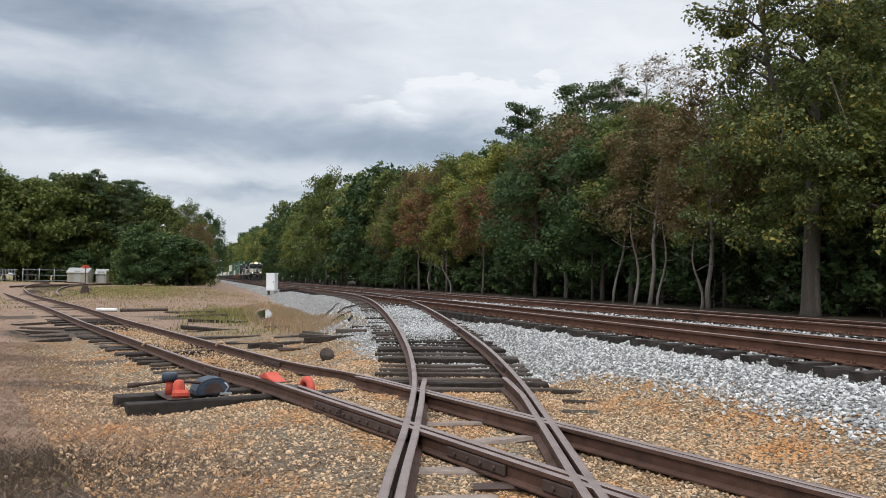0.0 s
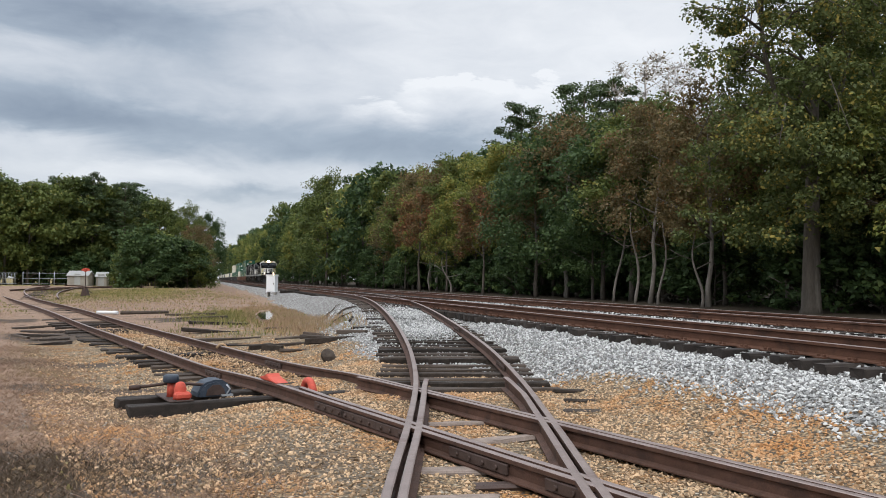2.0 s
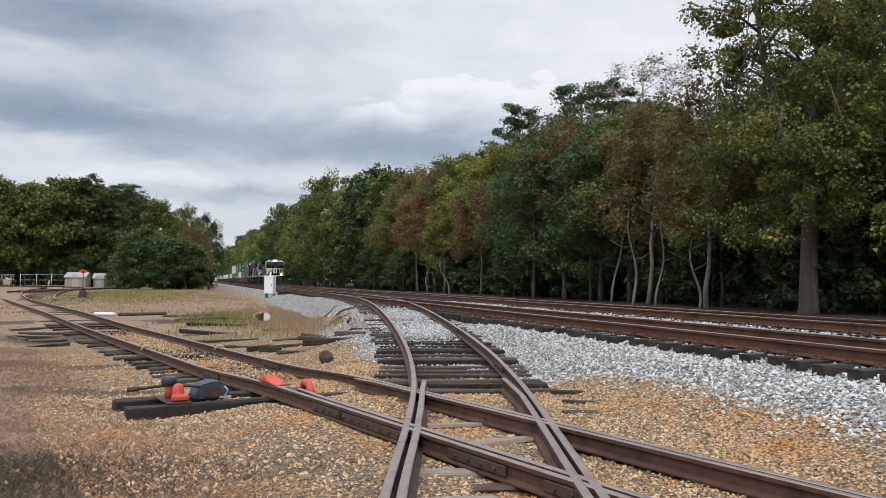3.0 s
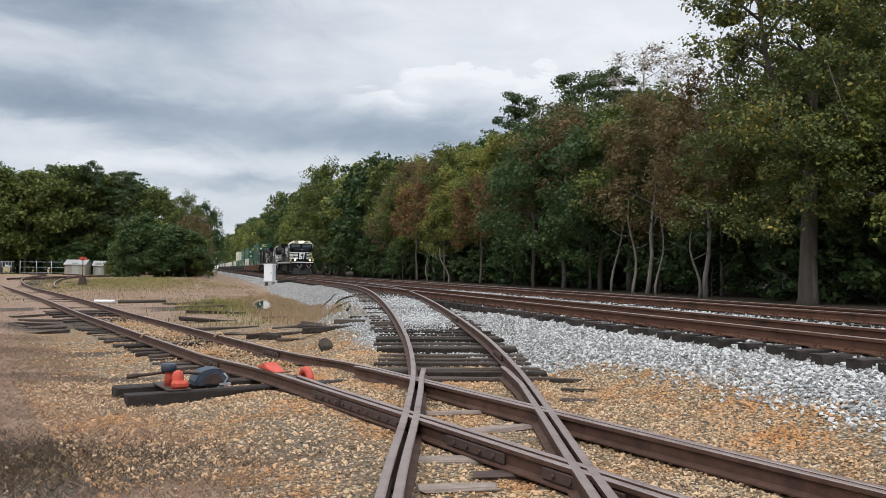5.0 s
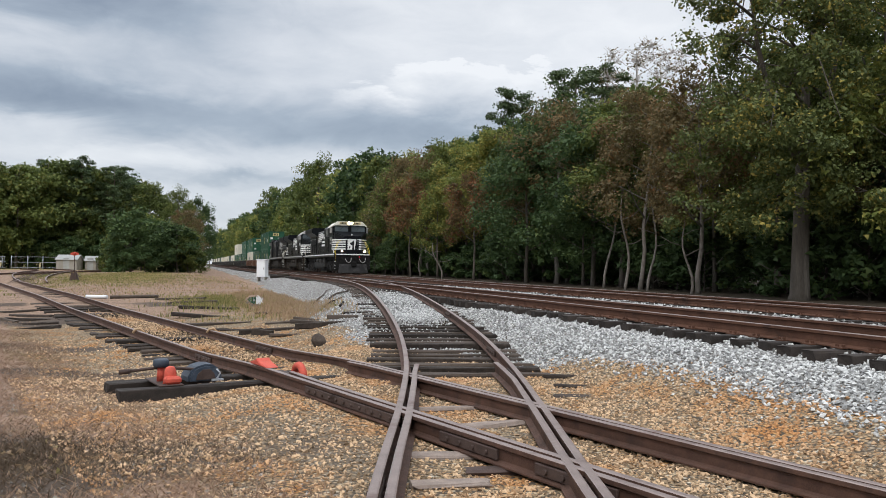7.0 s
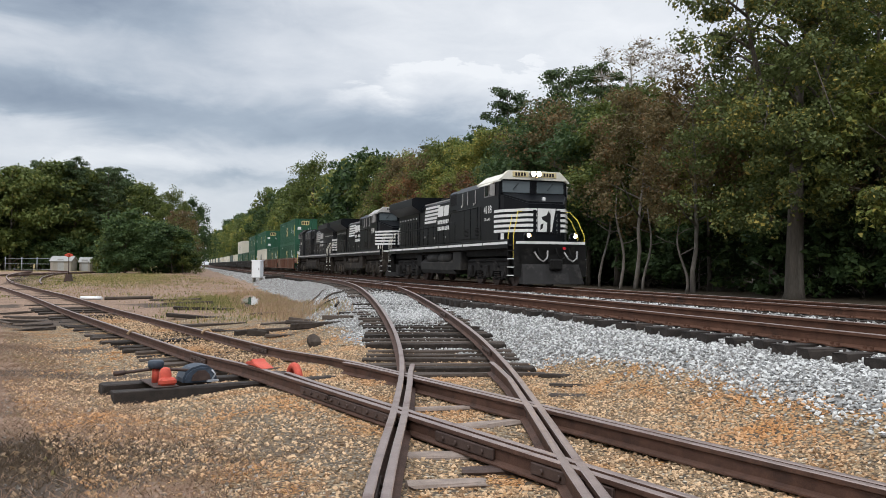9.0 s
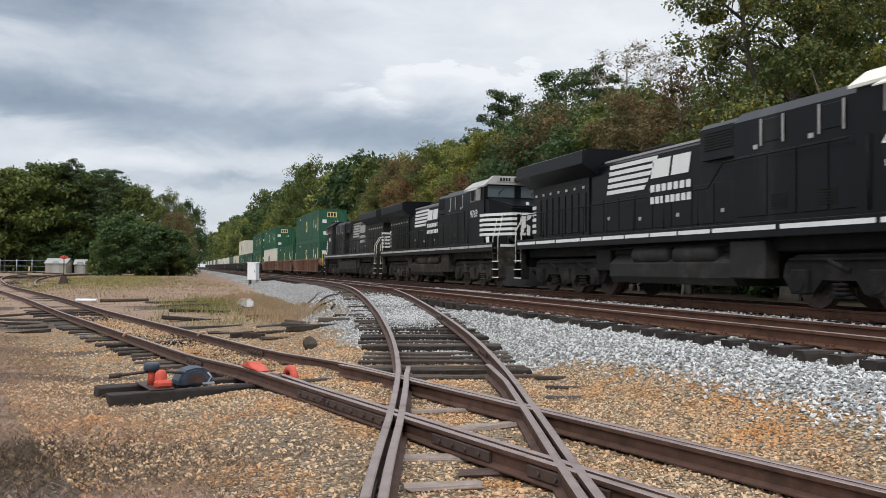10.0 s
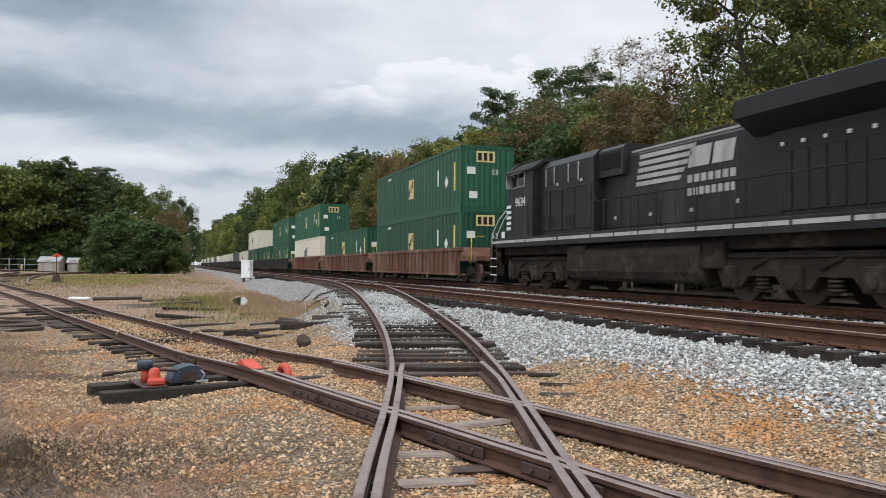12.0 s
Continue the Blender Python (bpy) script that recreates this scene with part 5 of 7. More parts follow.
def limbs(bm, rnd, base, height, radius, count, spread, low, sides=7, lean=0.03, rise=0.55, twigs=2):
    """A tapered, slightly crooked trunk with forking limbs; returns the limbs' ends."""
    pts, rs, ends = [Vector(base)], [radius * 1.25], []
    n = 9
    x = y = 0.0
    for k in range(1, n + 1):
        x, y = x + rnd.uniform(-lean, lean) * height / n * 2, y + rnd.uniform(-lean, lean) * height / n * 2
        pts.append(Vector(base) + Vector((x, y, height * k / n)))
        rs.append(radius * (1 - 0.9 * k / n))
    tube(bm, pts, rs, sides)
    for k in range(count):
        f = low + (0.95 - low) * (k + rnd.random()) / count
        i = min(int(f * n), n - 1)
        p = pts[i].lerp(pts[i + 1], f * n - i)
        a = k * 2.4 + rnd.uniform(-0.5, 0.5)
        reach = spread * (1.15 - 0.75 * max(0, (f - low) / (1 - low))) * rnd.uniform(0.7, 1.1)
        mid = p + Vector((math.cos(a) * reach * 0.5, math.sin(a) * reach * 0.5, reach * rise * 0.45))
        end = p + Vector((math.cos(a) * reach, math.sin(a) * reach, reach * rise + rnd.uniform(-0.2, 0.3)))
        r = radius * 0.34 * (1.1 - f)
        tube(bm, [p, mid, end], [r + 0.02, r * 0.7 + 0.01, 0.012], 5)
        ends.append(end)
        for q in range(twigs):
            b = a + rnd.uniform(-1.1, 1.1)
            tip = mid.lerp(end, rnd.random()) + Vector((math.cos(b), math.sin(b), rnd.uniform(0.0, 0.8))) * reach * 0.35
            tube(bm, [mid.lerp(end, 0.2), tip], [r * 0.4 + 0.008, 0.008], 4)
            ends.append(tip)
    ends.append(pts[-1])
    return ends


def broadleaf(name, seed, height, width, low, leaves, bark, clumps, per, size, label, lean=0.02, radius=None, boughs=12):
    """A broadleaf tree: its crown is a heap of rounded lobes, each of many leaf clumps."""
    rnd = random.Random(seed)
    t = thing(name, Matrix(), label, "tree", "trees along the line")
    bm = bmesh.new()
    ends = limbs(bm, rnd, (0, 0, -0.15), height * 0.93, radius or height * 0.011 + 0.03, boughs, width * 0.72, low, lean=lean, twigs=2 if boughs > 8 else 0)
    part("trunk", bm, bark, t, "bare lower trunk and limbs")
    cs, rs = [], []
    for e in ends[::2]:
        cs.append(e), rs.append(width * rnd.uniform(0.12, 0.2))
    base, lobes = height * low * 0.92, []
    for k in range(15):
        f = ((k + rnd.random()) / 15) ** 0.9
        a = k * 2.4 + rnd.uniform(-0.4, 0.4)
        prof = (1 - abs(2 * min(1, 0.2 + 0.8 * f) - 1) ** 2.4) ** 0.6
        r = width * prof * rnd.uniform(0.55, 0.82)
        lobes.append((Vector((math.cos(a) * r, math.sin(a) * r, base + (height - base) * (0.05 + 0.84 * f))), width * rnd.uniform(0.27, 0.43)))
    while len(cs) < clumps:
        c, size_of = lobes[len(cs) % 15]
        way = Vector((rnd.gauss(0, 1), rnd.gauss(0, 1), rnd.gauss(0.35, 0.9))).normalized()
        cs.append(c + Vector((way.x, way.y, way.z * 0.85)) * size_of * rnd.uniform(0.4, 1.0)), rs.append(size_of * rnd.uniform(0.35, 0.8))
    part("crown", leaf_cloud("crown", cs, rs, per, size, leaves, seed), None, t)
    return t


def pine(name, seed, height, width, low, per=60, label="tall dark pine with a ragged crown"):
    rnd = random.Random(seed)
    t = thing(name, Matrix(), label, "pine tree", "trees along the line")
    bm = bmesh.new()
    limbs(bm, rnd, (0, 0, -0.15), height, height * 0.012 + 0.04, 20, width * 0.85, low, lean=0.015, rise=0.25, twigs=1)
    part("trunk", bm, BARK_PINE, t, "straight dark trunk")
    cs, rs = [], []
    for k in range(34):
        f = (k + rnd.random()) / 34
        a = k * 2.4 + rnd.uniform(-0.6, 0.6)
        reach = width * (1.15 - 0.62 * f ** 2) * rnd.uniform(0.5, 1.1)
        for q in range(5):
            r = reach * (0.35 + 0.65 * (q + rnd.random()) / 5)
            b = a + rnd.uniform(-0.35, 0.35)
            cs.append(Vector((math.cos(b) * r, math.sin(b) * r, height * (low + (1.0 - low) * f) + 0.22 * r + rnd.uniform(-0.25, 0.25)))), rs.append(width * rnd.uniform(0.11, 0.27))
    part("crown", leaf_cloud("crown", cs, rs, per, 0.1, NEEDLE, seed, 0.5), None, t)
    return t


def bare_tree(name, seed, height, width, label, material=TWIG):
    """A leafless tree of fine pale twigs."""
    rnd = random.Random(seed)
    t = thing(name, Matrix(), label, "tree", "trees along the line")
    bm = bmesh.new()
    ends = limbs(bm, rnd, (0, 0, -0.15), height * 0.95, height * 0.011, 18, width * 0.7, 0.45, rise=0.9, twigs=3)
    for e in ends:
        for k in range(15):
            tip = e + Vector((rnd.uniform(-1, 1), rnd.uniform(-1, 1), rnd.uniform(-0.3, 1.0))) * width * 0.17
            tube(bm, [e, e.lerp(tip, 0.5) + Vector((rnd.uniform(-0.1, 0.1), rnd.uniform(-0.1, 0.1), 0)), tip], [0.016, 0.012, 0.008], 3)
    part("trunk", bm, material, t, "pale bare branches")
    part("crown", leaf_cloud("crown", ends, [width * 0.2] * len(ends), 9, 0.09, LEAF_BROWN, seed), None, t)
    return t


KINDS = {}


def build_kinds():
    # near the line: many fine leaves
    KINDS["green"] = [(broadleaf("tree", 11 + k, 12, 3.6, 0.24, LEAF_GREEN, BARK, 110, 100, 0.095, "green broadleaf tree at the wood's edge"), 12) for k in range(3)]
    KINDS["dark"] = [(broadleaf("tree", 21 + k, 10, 3.4, 0.14, LEAF_DARK, BARK, 110, 100, 0.095, "dense dark green broadleaf tree"), 10) for k in range(2)]
    KINDS["lime"] = [(broadleaf("tree", 31 + k, 12, 3.5, 0.24, LEAF_LIME, BARK, 108, 100, 0.095, "yellow-green broadleaf tree turning in autumn"), 12) for k in range(2)]
    KINDS["brown"] = [(broadleaf("tree", 41 + k, 10.5, 3.3, 0.30, LEAF_BROWN, BARK_PALE, 105, 105, 0.075, "brown-leaved autumn tree with a pale trunk", 0.07, 0.13), 10.5) for k in range(2)]
    KINDS["red"] = [(broadleaf("tree", 51, 8.5, 2.8, 0.40, LEAF_RED, BARK, 85, 90, 0.08, "small russet-leaved autumn tree", 0.05), 8.5)]
    KINDS["pine"] = [(pine("pine", 61 + k, 18, 3.3, 0.40, 80), 18) for k in range(2)]
    KINDS["bare"] = [(bare_tree("bare_tree", 71, 19, 4.0, "leafless tree of pale fine twigs"), 19)]
    KINDS["bush"] = [(broadleaf("shrub", 81 + k, 3.0, 2.0, 0.02, LEAF_DARK, BARK, 46, 60, 0.11, "dark leafy undergrowth shrub", 0.06, 0.04), 3.0) for k in range(2)]
    KINDS["clump"] = [(broadleaf("bush", 101 + k, 7.0, 3.3, 0.0, m, BARK, 115, 72, 0.14, "dense round leafy bush at the wood's edge", 0.05, 0.08), 7.0) for k, m in enumerate((LEAF_DARK, LEAF_GREEN))]
    # behind and far off: fewer, larger leaves
    KINDS["far_green"] = [(broadleaf("tree", 111 + k, 15, 4.3, 0.08, LEAF_GREEN, BARK, 90, 40, 0.23, "green tree deep in the wood", boughs=7), 15) for k in range(2)]
    KINDS["far_dark"] = [(broadleaf("tree", 121 + k, 15, 4.3, 0.05, LEAF_DARK, BARK, 90, 40, 0.23, "dark green tree deep in the wood", boughs=7), 15) for k in range(2)]
    KINDS["far_lime"] = [(broadleaf("tree", 131, 15, 4.2, 0.08, LEAF_LIME, BARK, 90, 40, 0.23, "yellow-green tree deep in the wood", boughs=7), 15)]
    KINDS["thicket"] = [(broadleaf("shrub", 141, 6, 4.0, 0.0, LEAF_DARK, BARK, 40, 58, 0.17, "dark thicket deep in the wood", boughs=5), 6)]
    KINDS["grove"] = [(broadleaf("tree", 91 + k, 15, 4.6, 0.06, LEAF_GREEN, BARK, 105, 65, 0.2, "tall leafy tree of the wood beyond the yard", boughs=7), 15) for k in range(2)]


build_kinds()
PLANTED = set()
PICK = random.Random(3)


def plant(kind, x, y, height, wide=1.0, which=None, z=None):
    """One tree of a kind at x, y, scaled to its height, turned at random."""
    src, tall = KINDS[kind][which if which is not None else PICK.randrange(len(KINDS[kind]))]
    k = height / tall
    m = pose(x, y, ground_z(x, y) if z is None else z, 0, 0, PICK.uniform(0, 360))
    if src.name in PLANTED:
        ob = copy_thing(src, m)
    else:
        PLANTED.add(src.name)
        ob = src
        ob.matrix_basis = m
    ob.scale = (k * wide, k * wide, k)
    return ob


def line_plant(kind, u, lat, height, wide=1.0, which=None):
    p = main_at(u, lat)
    if 20 < lat and lat > 0.6 * u:      # young growth where the wood thins out
        height *= 0.84
    return plant(kind, p.x, p.y, height, wide, which)


def right_wood():
    # single trees that stand out, nearest first: kind, x, y, height, width
    for kind, x, y, h, w in (
        ("brown", 12.4, 38.3, 10.5, 1.0), ("green", 20.4, 37.0, 16.0, 1.15), ("green", 17.6, 40.5, 13.0, 1.0), ("dark", 22.5, 41.0, 15.0, 1.2), ("brown", 11.3, 44.8, 11.0, 1.0), ("green", 13.2, 49.0, 12.6, 1.0), ("dark", 6.7, 59.0, 10.3, 1.05), ("red", 3.4, 69.5, 9.0, 0.9), ("dark", 9.6, 52.5, 7.5, 1.0),
        ("pine", 8.7, 91.3, 20.6, 1.1), ("pine", 12.8, 74.6, 19.0, 1.1), ("pine", 14.8, 70.5, 18.0, 1.1), ("bare", 17.3, 70.0, 21.0, 1.35), ("bare", 20.0, 72.0, 21.5, 1.1), ("green", 10.3, 62.4, 14.0, 1.1), ("lime", 5.9, 75.8, 14.0, 1.0),
        ("pine", 1.1, 117.2, 18.2, 1.2), ("lime", -4.1, 127.8, 19.0, 1.1), ("lime", -9.2, 138.0, 19.3, 1.1), ("red", -2.4, 86.5, 10.5, 0.85), ("lime", 0.4, 82.0, 9.5, 0.9), ("lime", -15.8, 167.8, 23.0, 1.1),
        ("far_green", -41.4, 283.6, 37.0, 0.6), ("green", -21.5, 152.0, 21.5, 0.95), ("far_green", -40.1, 236.4, 25.3, 0.8), ("far_green", -60.0, 304.4, 31.0, 0.7), ("far_lime", -64.1, 305.7, 22.1, 0.7), ("green", -4.5, 105.0, 13.5, 1.1),
    ):
        plant(kind, x, y, h, w)
    rnd = random.Random(17)
    # the wood's edge, row by row, thinning out with distance
    u = 8.0
    while u < 115:
        line_plant(rnd.choice(("green", "lime", "dark", "lime", "brown")), u + rnd.uniform(-1, 1), rnd.uniform(24.5, 27.5), rnd.uniform(9, 12) * (1 + u * 0.0028), rnd.uniform(0.9, 1.15))
        u += rnd.uniform(3.4, 5.2)
    for row, (l0, l1, h0, h1) in enumerate(((30, 34, 12, 14.5), (37, 44, 12, 15))):
        u = 4.0 + 12 * row
        while u < 170:
            line_plant(rnd.choice(("far_green", "far_dark", "far_green", "far_dark", "far_lime")), u + rnd.uniform(-1, 1), rnd.uniform(l0, l1), rnd.uniform(h0, h1) * (1 + u * 0.0024), rnd.uniform(0.9, 1.1))
            u += rnd.uniform(4.5, 6.5)
    u = 14.0
    while u < 130:
        line_plant("bush", u, rnd.uniform(24.5, 31.0), rnd.uniform(2.2, 4.4), rnd.uniform(0.9, 1.4))
        u += rnd.uniform(1.4, 2.2) + u * 0.012
    # deep undergrowth that closes the wood below the crowns
    for l0, l1 in ((31, 34), (38, 42), (47, 52)):
        u = 2.0
        while u < 150:
            line_plant("thicket", u, rnd.uniform(l0, l1), rnd.uniform(4.5, 7), 1.0)
            u += rnd.uniform(3.6, 5.0)
    u = 117.0
    while u < 800:
        line_plant(rnd.choice(("far_green", "far_dark", "far_green", "far_lime")), u, rnd.uniform(24, 27), rnd.uniform(16, 20) * (1 + max(0, u - 150) * 0.0011), rnd.uniform(0.85, 1.05))
        u += 5.0 + (u - 110) * 0.03
    # the wood closes the view where the line bends away
    for k in range(8):
        line_plant("far_dark", 935 + 6 * (k % 3), -14 + 6.5 * k, 34, 0.9)
    u = 95.0
    while u < 420:
        line_plant("far_dark", u, rnd.uniform(22.5, 25), rnd.uniform(4, 7), 1.3)
        u += 4 + (u - 90) * 0.03
    u = 172.0
    while u < 820:
        line_plant(rnd.choice(("far_green", "far_dark", "far_dark")), u, rnd.uniform(31, 38), rnd.uniform(22, 27) * (1 + (u - 150) * 0.0009), rnd.uniform(0.85, 1.0))
        u += 10 + (u - 150) * 0.04


def roadside_tree():
    """The large tree nearest the line: a forked trunk and open sprays of leaves with the sky between them."""
    rnd = random.Random(12)
    t = thing("tree", pose(14.3, 31.9, ground_z(14.3, 31.9)), "tall broadleaf tree beside the track, leaves turning yellow", "tree", "trees along the line")
    bm = bmesh.new()
    fork = Vector((0.1, 0, 5.6))
    tube(bm, [(-0.02, 0, -0.15), (0, 0, 0.25), (0.0, 0, 1.2), (0.06, 0, 3.4), fork], [0.47, 0.38, 0.34, 0.30, 0.25], 12)
    stems = [[fork, Vector((0.25, 0.1, 8.4)), Vector((0.7, 0, 11.5)), Vector((1.0, 0.2, 15.0)), Vector((1.3, 0.1, 18.4))], [fork, Vector((1.1, 0.4, 7.4)), Vector((1.9, 0.7, 10.4)), Vector((2.3, 0.8, 14.2)), Vector((2.6, 0.6, 16.6))], [fork - Vector((0, 0, 0.6)), Vector((-0.9, 0.2, 7.2)), Vector((-1.7, 0, 10.0)), Vector((-2.0, 0.3, 13.4)), Vector((-2.2, 0.2, 15.8))]]
    cs, rs = [], []
    for n, stem in enumerate(stems):
        r0 = (0.21, 0.16, 0.14)[n]
        tube(bm, stem, [r0, r0 * 0.85, r0 * 0.65, r0 * 0.4, 0.03], 8)
        for k in range(19):
            f = rnd.uniform(0.05, 1.0) * 3.99
            i = int(f)
            p = stem[i].lerp(stem[i + 1], f - i)
            a = k * 2.4 + n
            reach = (5.4 - 0.22 * max(0.0, p.z - 7)) * rnd.uniform(0.4, 1.0)
            out = Vector((math.cos(a), math.sin(a), 0))
            pts = [p, p + out * reach * 0.35 + Vector((0, 0, 0.25 * reach)), p + out * reach * 0.7 + Vector((0, 0, 0.28 * reach)), p + out * reach + Vector((0, 0, rnd.uniform(-0.05, 0.3) * reach))]
            if p.z < 9:
                pts[3].z -= 0.25 * reach
            tube(bm, pts, [0.075, 0.05, 0.03, 0.012], 5)
            for q in range(6):
                g = rnd.uniform(0.9, 3.0)
                i2 = min(int(g), 2)
                at = pts[i2].lerp(pts[i2 + 1], g - i2)
                tip = at + Vector((rnd.gauss(0, 0.6), rnd.gauss(0, 0.6), rnd.gauss(0.05, 0.4)))
                tube(bm, [at, tip], [0.018, 0.006], 4)
                cs.append(tip), rs.append(rnd.uniform(0.3, 0.8))
    # drooping sprays low on the sunny side
    for k in range(70):
        a = rnd.uniform(-3.6, 1.0)
        reach = rnd.uniform(1.0, 5.2)
        cs.append(Vector((math.cos(a) * reach, math.sin(a) * reach, rnd.uniform(2.5, 7.5)))), rs.append(rnd.uniform(0.35, 0.75))
    for k in range(46):
        near, across = rnd.uniform(1.2, 3.4), rnd.uniform(-2.0, 2.0)
        cs.append(Vector((-0.41 * near + 0.91 * across, -0.91 * near - 0.41 * across, rnd.uniform(2.7, 9.5)))), rs.append(rnd.uniform(0.35, 0.7))
    part("trunk", bm, BARK, t, "thick grey trunk with forked dark limbs")
    part("crown", leaf_cloud("crown", cs, rs, 150, 0.072, LEAF_POPLAR, 7, 0.7, 4), None, t)


def left_wood():
    rnd = random.Random(23)
    for kind, x, y, h, w in (
        ("clump", -39.2, 107.0, 8.2, 1.05), ("clump", -36.4, 109.0, 7.0, 1.0), ("clump", -33.6, 108.0, 6.6, 1.15), ("clump", -32.4, 109.0, 5.4, 1.0), ("brown", -34.6, 115.0, 8.8, 1.1), ("clump", -34.4, 113.0, 5.6, 0.9), ("clump", -33.0, 112.0, 2.6, 1.0), ("clump", -41.8, 110.0, 5.5, 1.0), ("clump", -36.8, 105.0, 3.8, 1.2), ("clump", -38.6, 124.0, 7.0, 1.0), ("clump", -42.6, 132.0, 8.0, 1.1), ("clump", -46.0, 130.0, 9.0, 1.2),
    ):
        plant(kind, x, y, h, w)
    for kind, u, lat, h, w in (("green", 146, -2.4, 14.2, 0.8), ("green", 160, -4.0, 13.0, 0.75), ("green", 180, -0.5, 14.5, 0.8), ("dark", 200, 1.6, 16.5, 0.75), ("dark", 225, 2.8, 15.5, 0.7), ("green", 300, 2.0, 12.0, 0.8), ("green", 400, 2.0, 14.0, 0.8), ("dark", 560, 2.0, 15.0, 0.9)):
        line_plant(kind, u, lat, h, w)
    for k in range(30):
        f = k / 29
        x, y = -96 + 45 * f + rnd.uniform(-2, 2), 150 - 12 * math.sin(f * 3) + rnd.uniform(-6, 6)
        plant(rnd.choice(("grove", "grove", "grove", "pine")), x, y, rnd.uniform(18.0, 20.4) * (1.0 - 0.22 * max(0, f - 0.85) / 0.15), rnd.uniform(0.9, 1.1))
    for k in range(22):
        f = k / 21
        plant(rnd.choice(("grove", "dark")), -122 + 60 * f, 172 + rnd.uniform(-5, 5), rnd.uniform(19, 21.5), 1.2)
    for k in range(16):
        f = k / 15
        plant("clump", -84 + 40 * f, 139 + rnd.uniform(-3, 3), rnd.uniform(4.5, 7.5), 1.2)


def snag(x, y, height, lean, radius, seed, label):
    """A thin crooked bare trunk at the wood's edge, with a few dead limbs."""
    rnd = random.Random(seed)
    t = thing("dead_tree", pose(x, y, ground_z(x, y)), label, "dead tree", "dead trees at the wood's edge")
    pts, rs = [], []
    for k in range(9):
        f = k / 8
        pts.append(Vector((lean * f * height + 0.18 * math.sin(f * 7 + seed), 0.1 * math.cos(f * 5 + seed), height * f - 0.15)))
        rs.append(radius * 0.62 * (1.2 - f * 0.9))
    bm = bmesh.new()
    tube(bm, pts, rs, 8)
    part("trunk", bm, BARK_PALE, t)
    for k in range(3):
        p = pts[4 + k]
        sg = -1 if k % 2 else 1
        mid = p + Vector((sg * rnd.uniform(0.4, 0.8), rnd.uniform(-0.4, 0.4), rnd.uniform(0.0, 0.5)))
        end = mid + Vector((sg * rnd.uniform(0.3, 1.0), rnd.uniform(-0.4, 0.4), rnd.uniform(-0.4, 0.5)))
        bm = bmesh.new()
        tube(bm, [p, mid, end], [rs[4 + k] * 0.5, 0.025, 0.01], 5)
        part("limb", bm, BARK_PALE, t, "dead bare limb")


right_wood()
for x, y, height, lean, radius in ((10.4, 43.8, 5.2, -0.06, 0.13), (11.97, 38.1, 3.8, -0.1, 0.11), (0.83, 75.4, 3.4, -0.28, 0.13), (-1.4, 84.9, 4.5, 0.04, 0.12), (10.3, 48.9, 6.6, 0.1, 0.12), (11.3, 42.6, 5.0, 0.05, 0.11)):
    snag(x, y, height, lean, radius, int(y), "thin crooked dead tree at the wood's edge")
roadside_tree()
left_wood()

# ---- things in the yard ----


def squared(name, p, way, length, wide, deep, material, label, category, seed, tilt=0.0):
    """A loose timber lying on the ground, worn and uneven."""
    bm = tie_mesh(seed, length, wide, deep)
    ob = new(name, mesh_of(name, bm, material))
    ob.matrix_basis = facing((p[0], p[1], p[2] + deep), way) @ pose(0, 0, 0, 0, tilt, 0)
    return tagged(ob, label, category)


def on_ground(x, y, dz=0.0):
    return (x, y, ground_z(x, y) + dz)


def long_ties():
    """Two long black ties under the siding that carry the switch gear."""
    for s, k in ((11.22, 1), (12.1, 2)):
        p = siding_at(s, -0.85, -0.176)
        ob = new("long_tie", mesh_of("long_tie", tie_mesh(60 + k, 3.7, 0.22, 0.2), TIE_NEW))
        ob.matrix_basis = facing(p, NS)
        tagged(ob, "long black creosoted tie reaching out from the siding", "railway tie", "long ties of the siding")


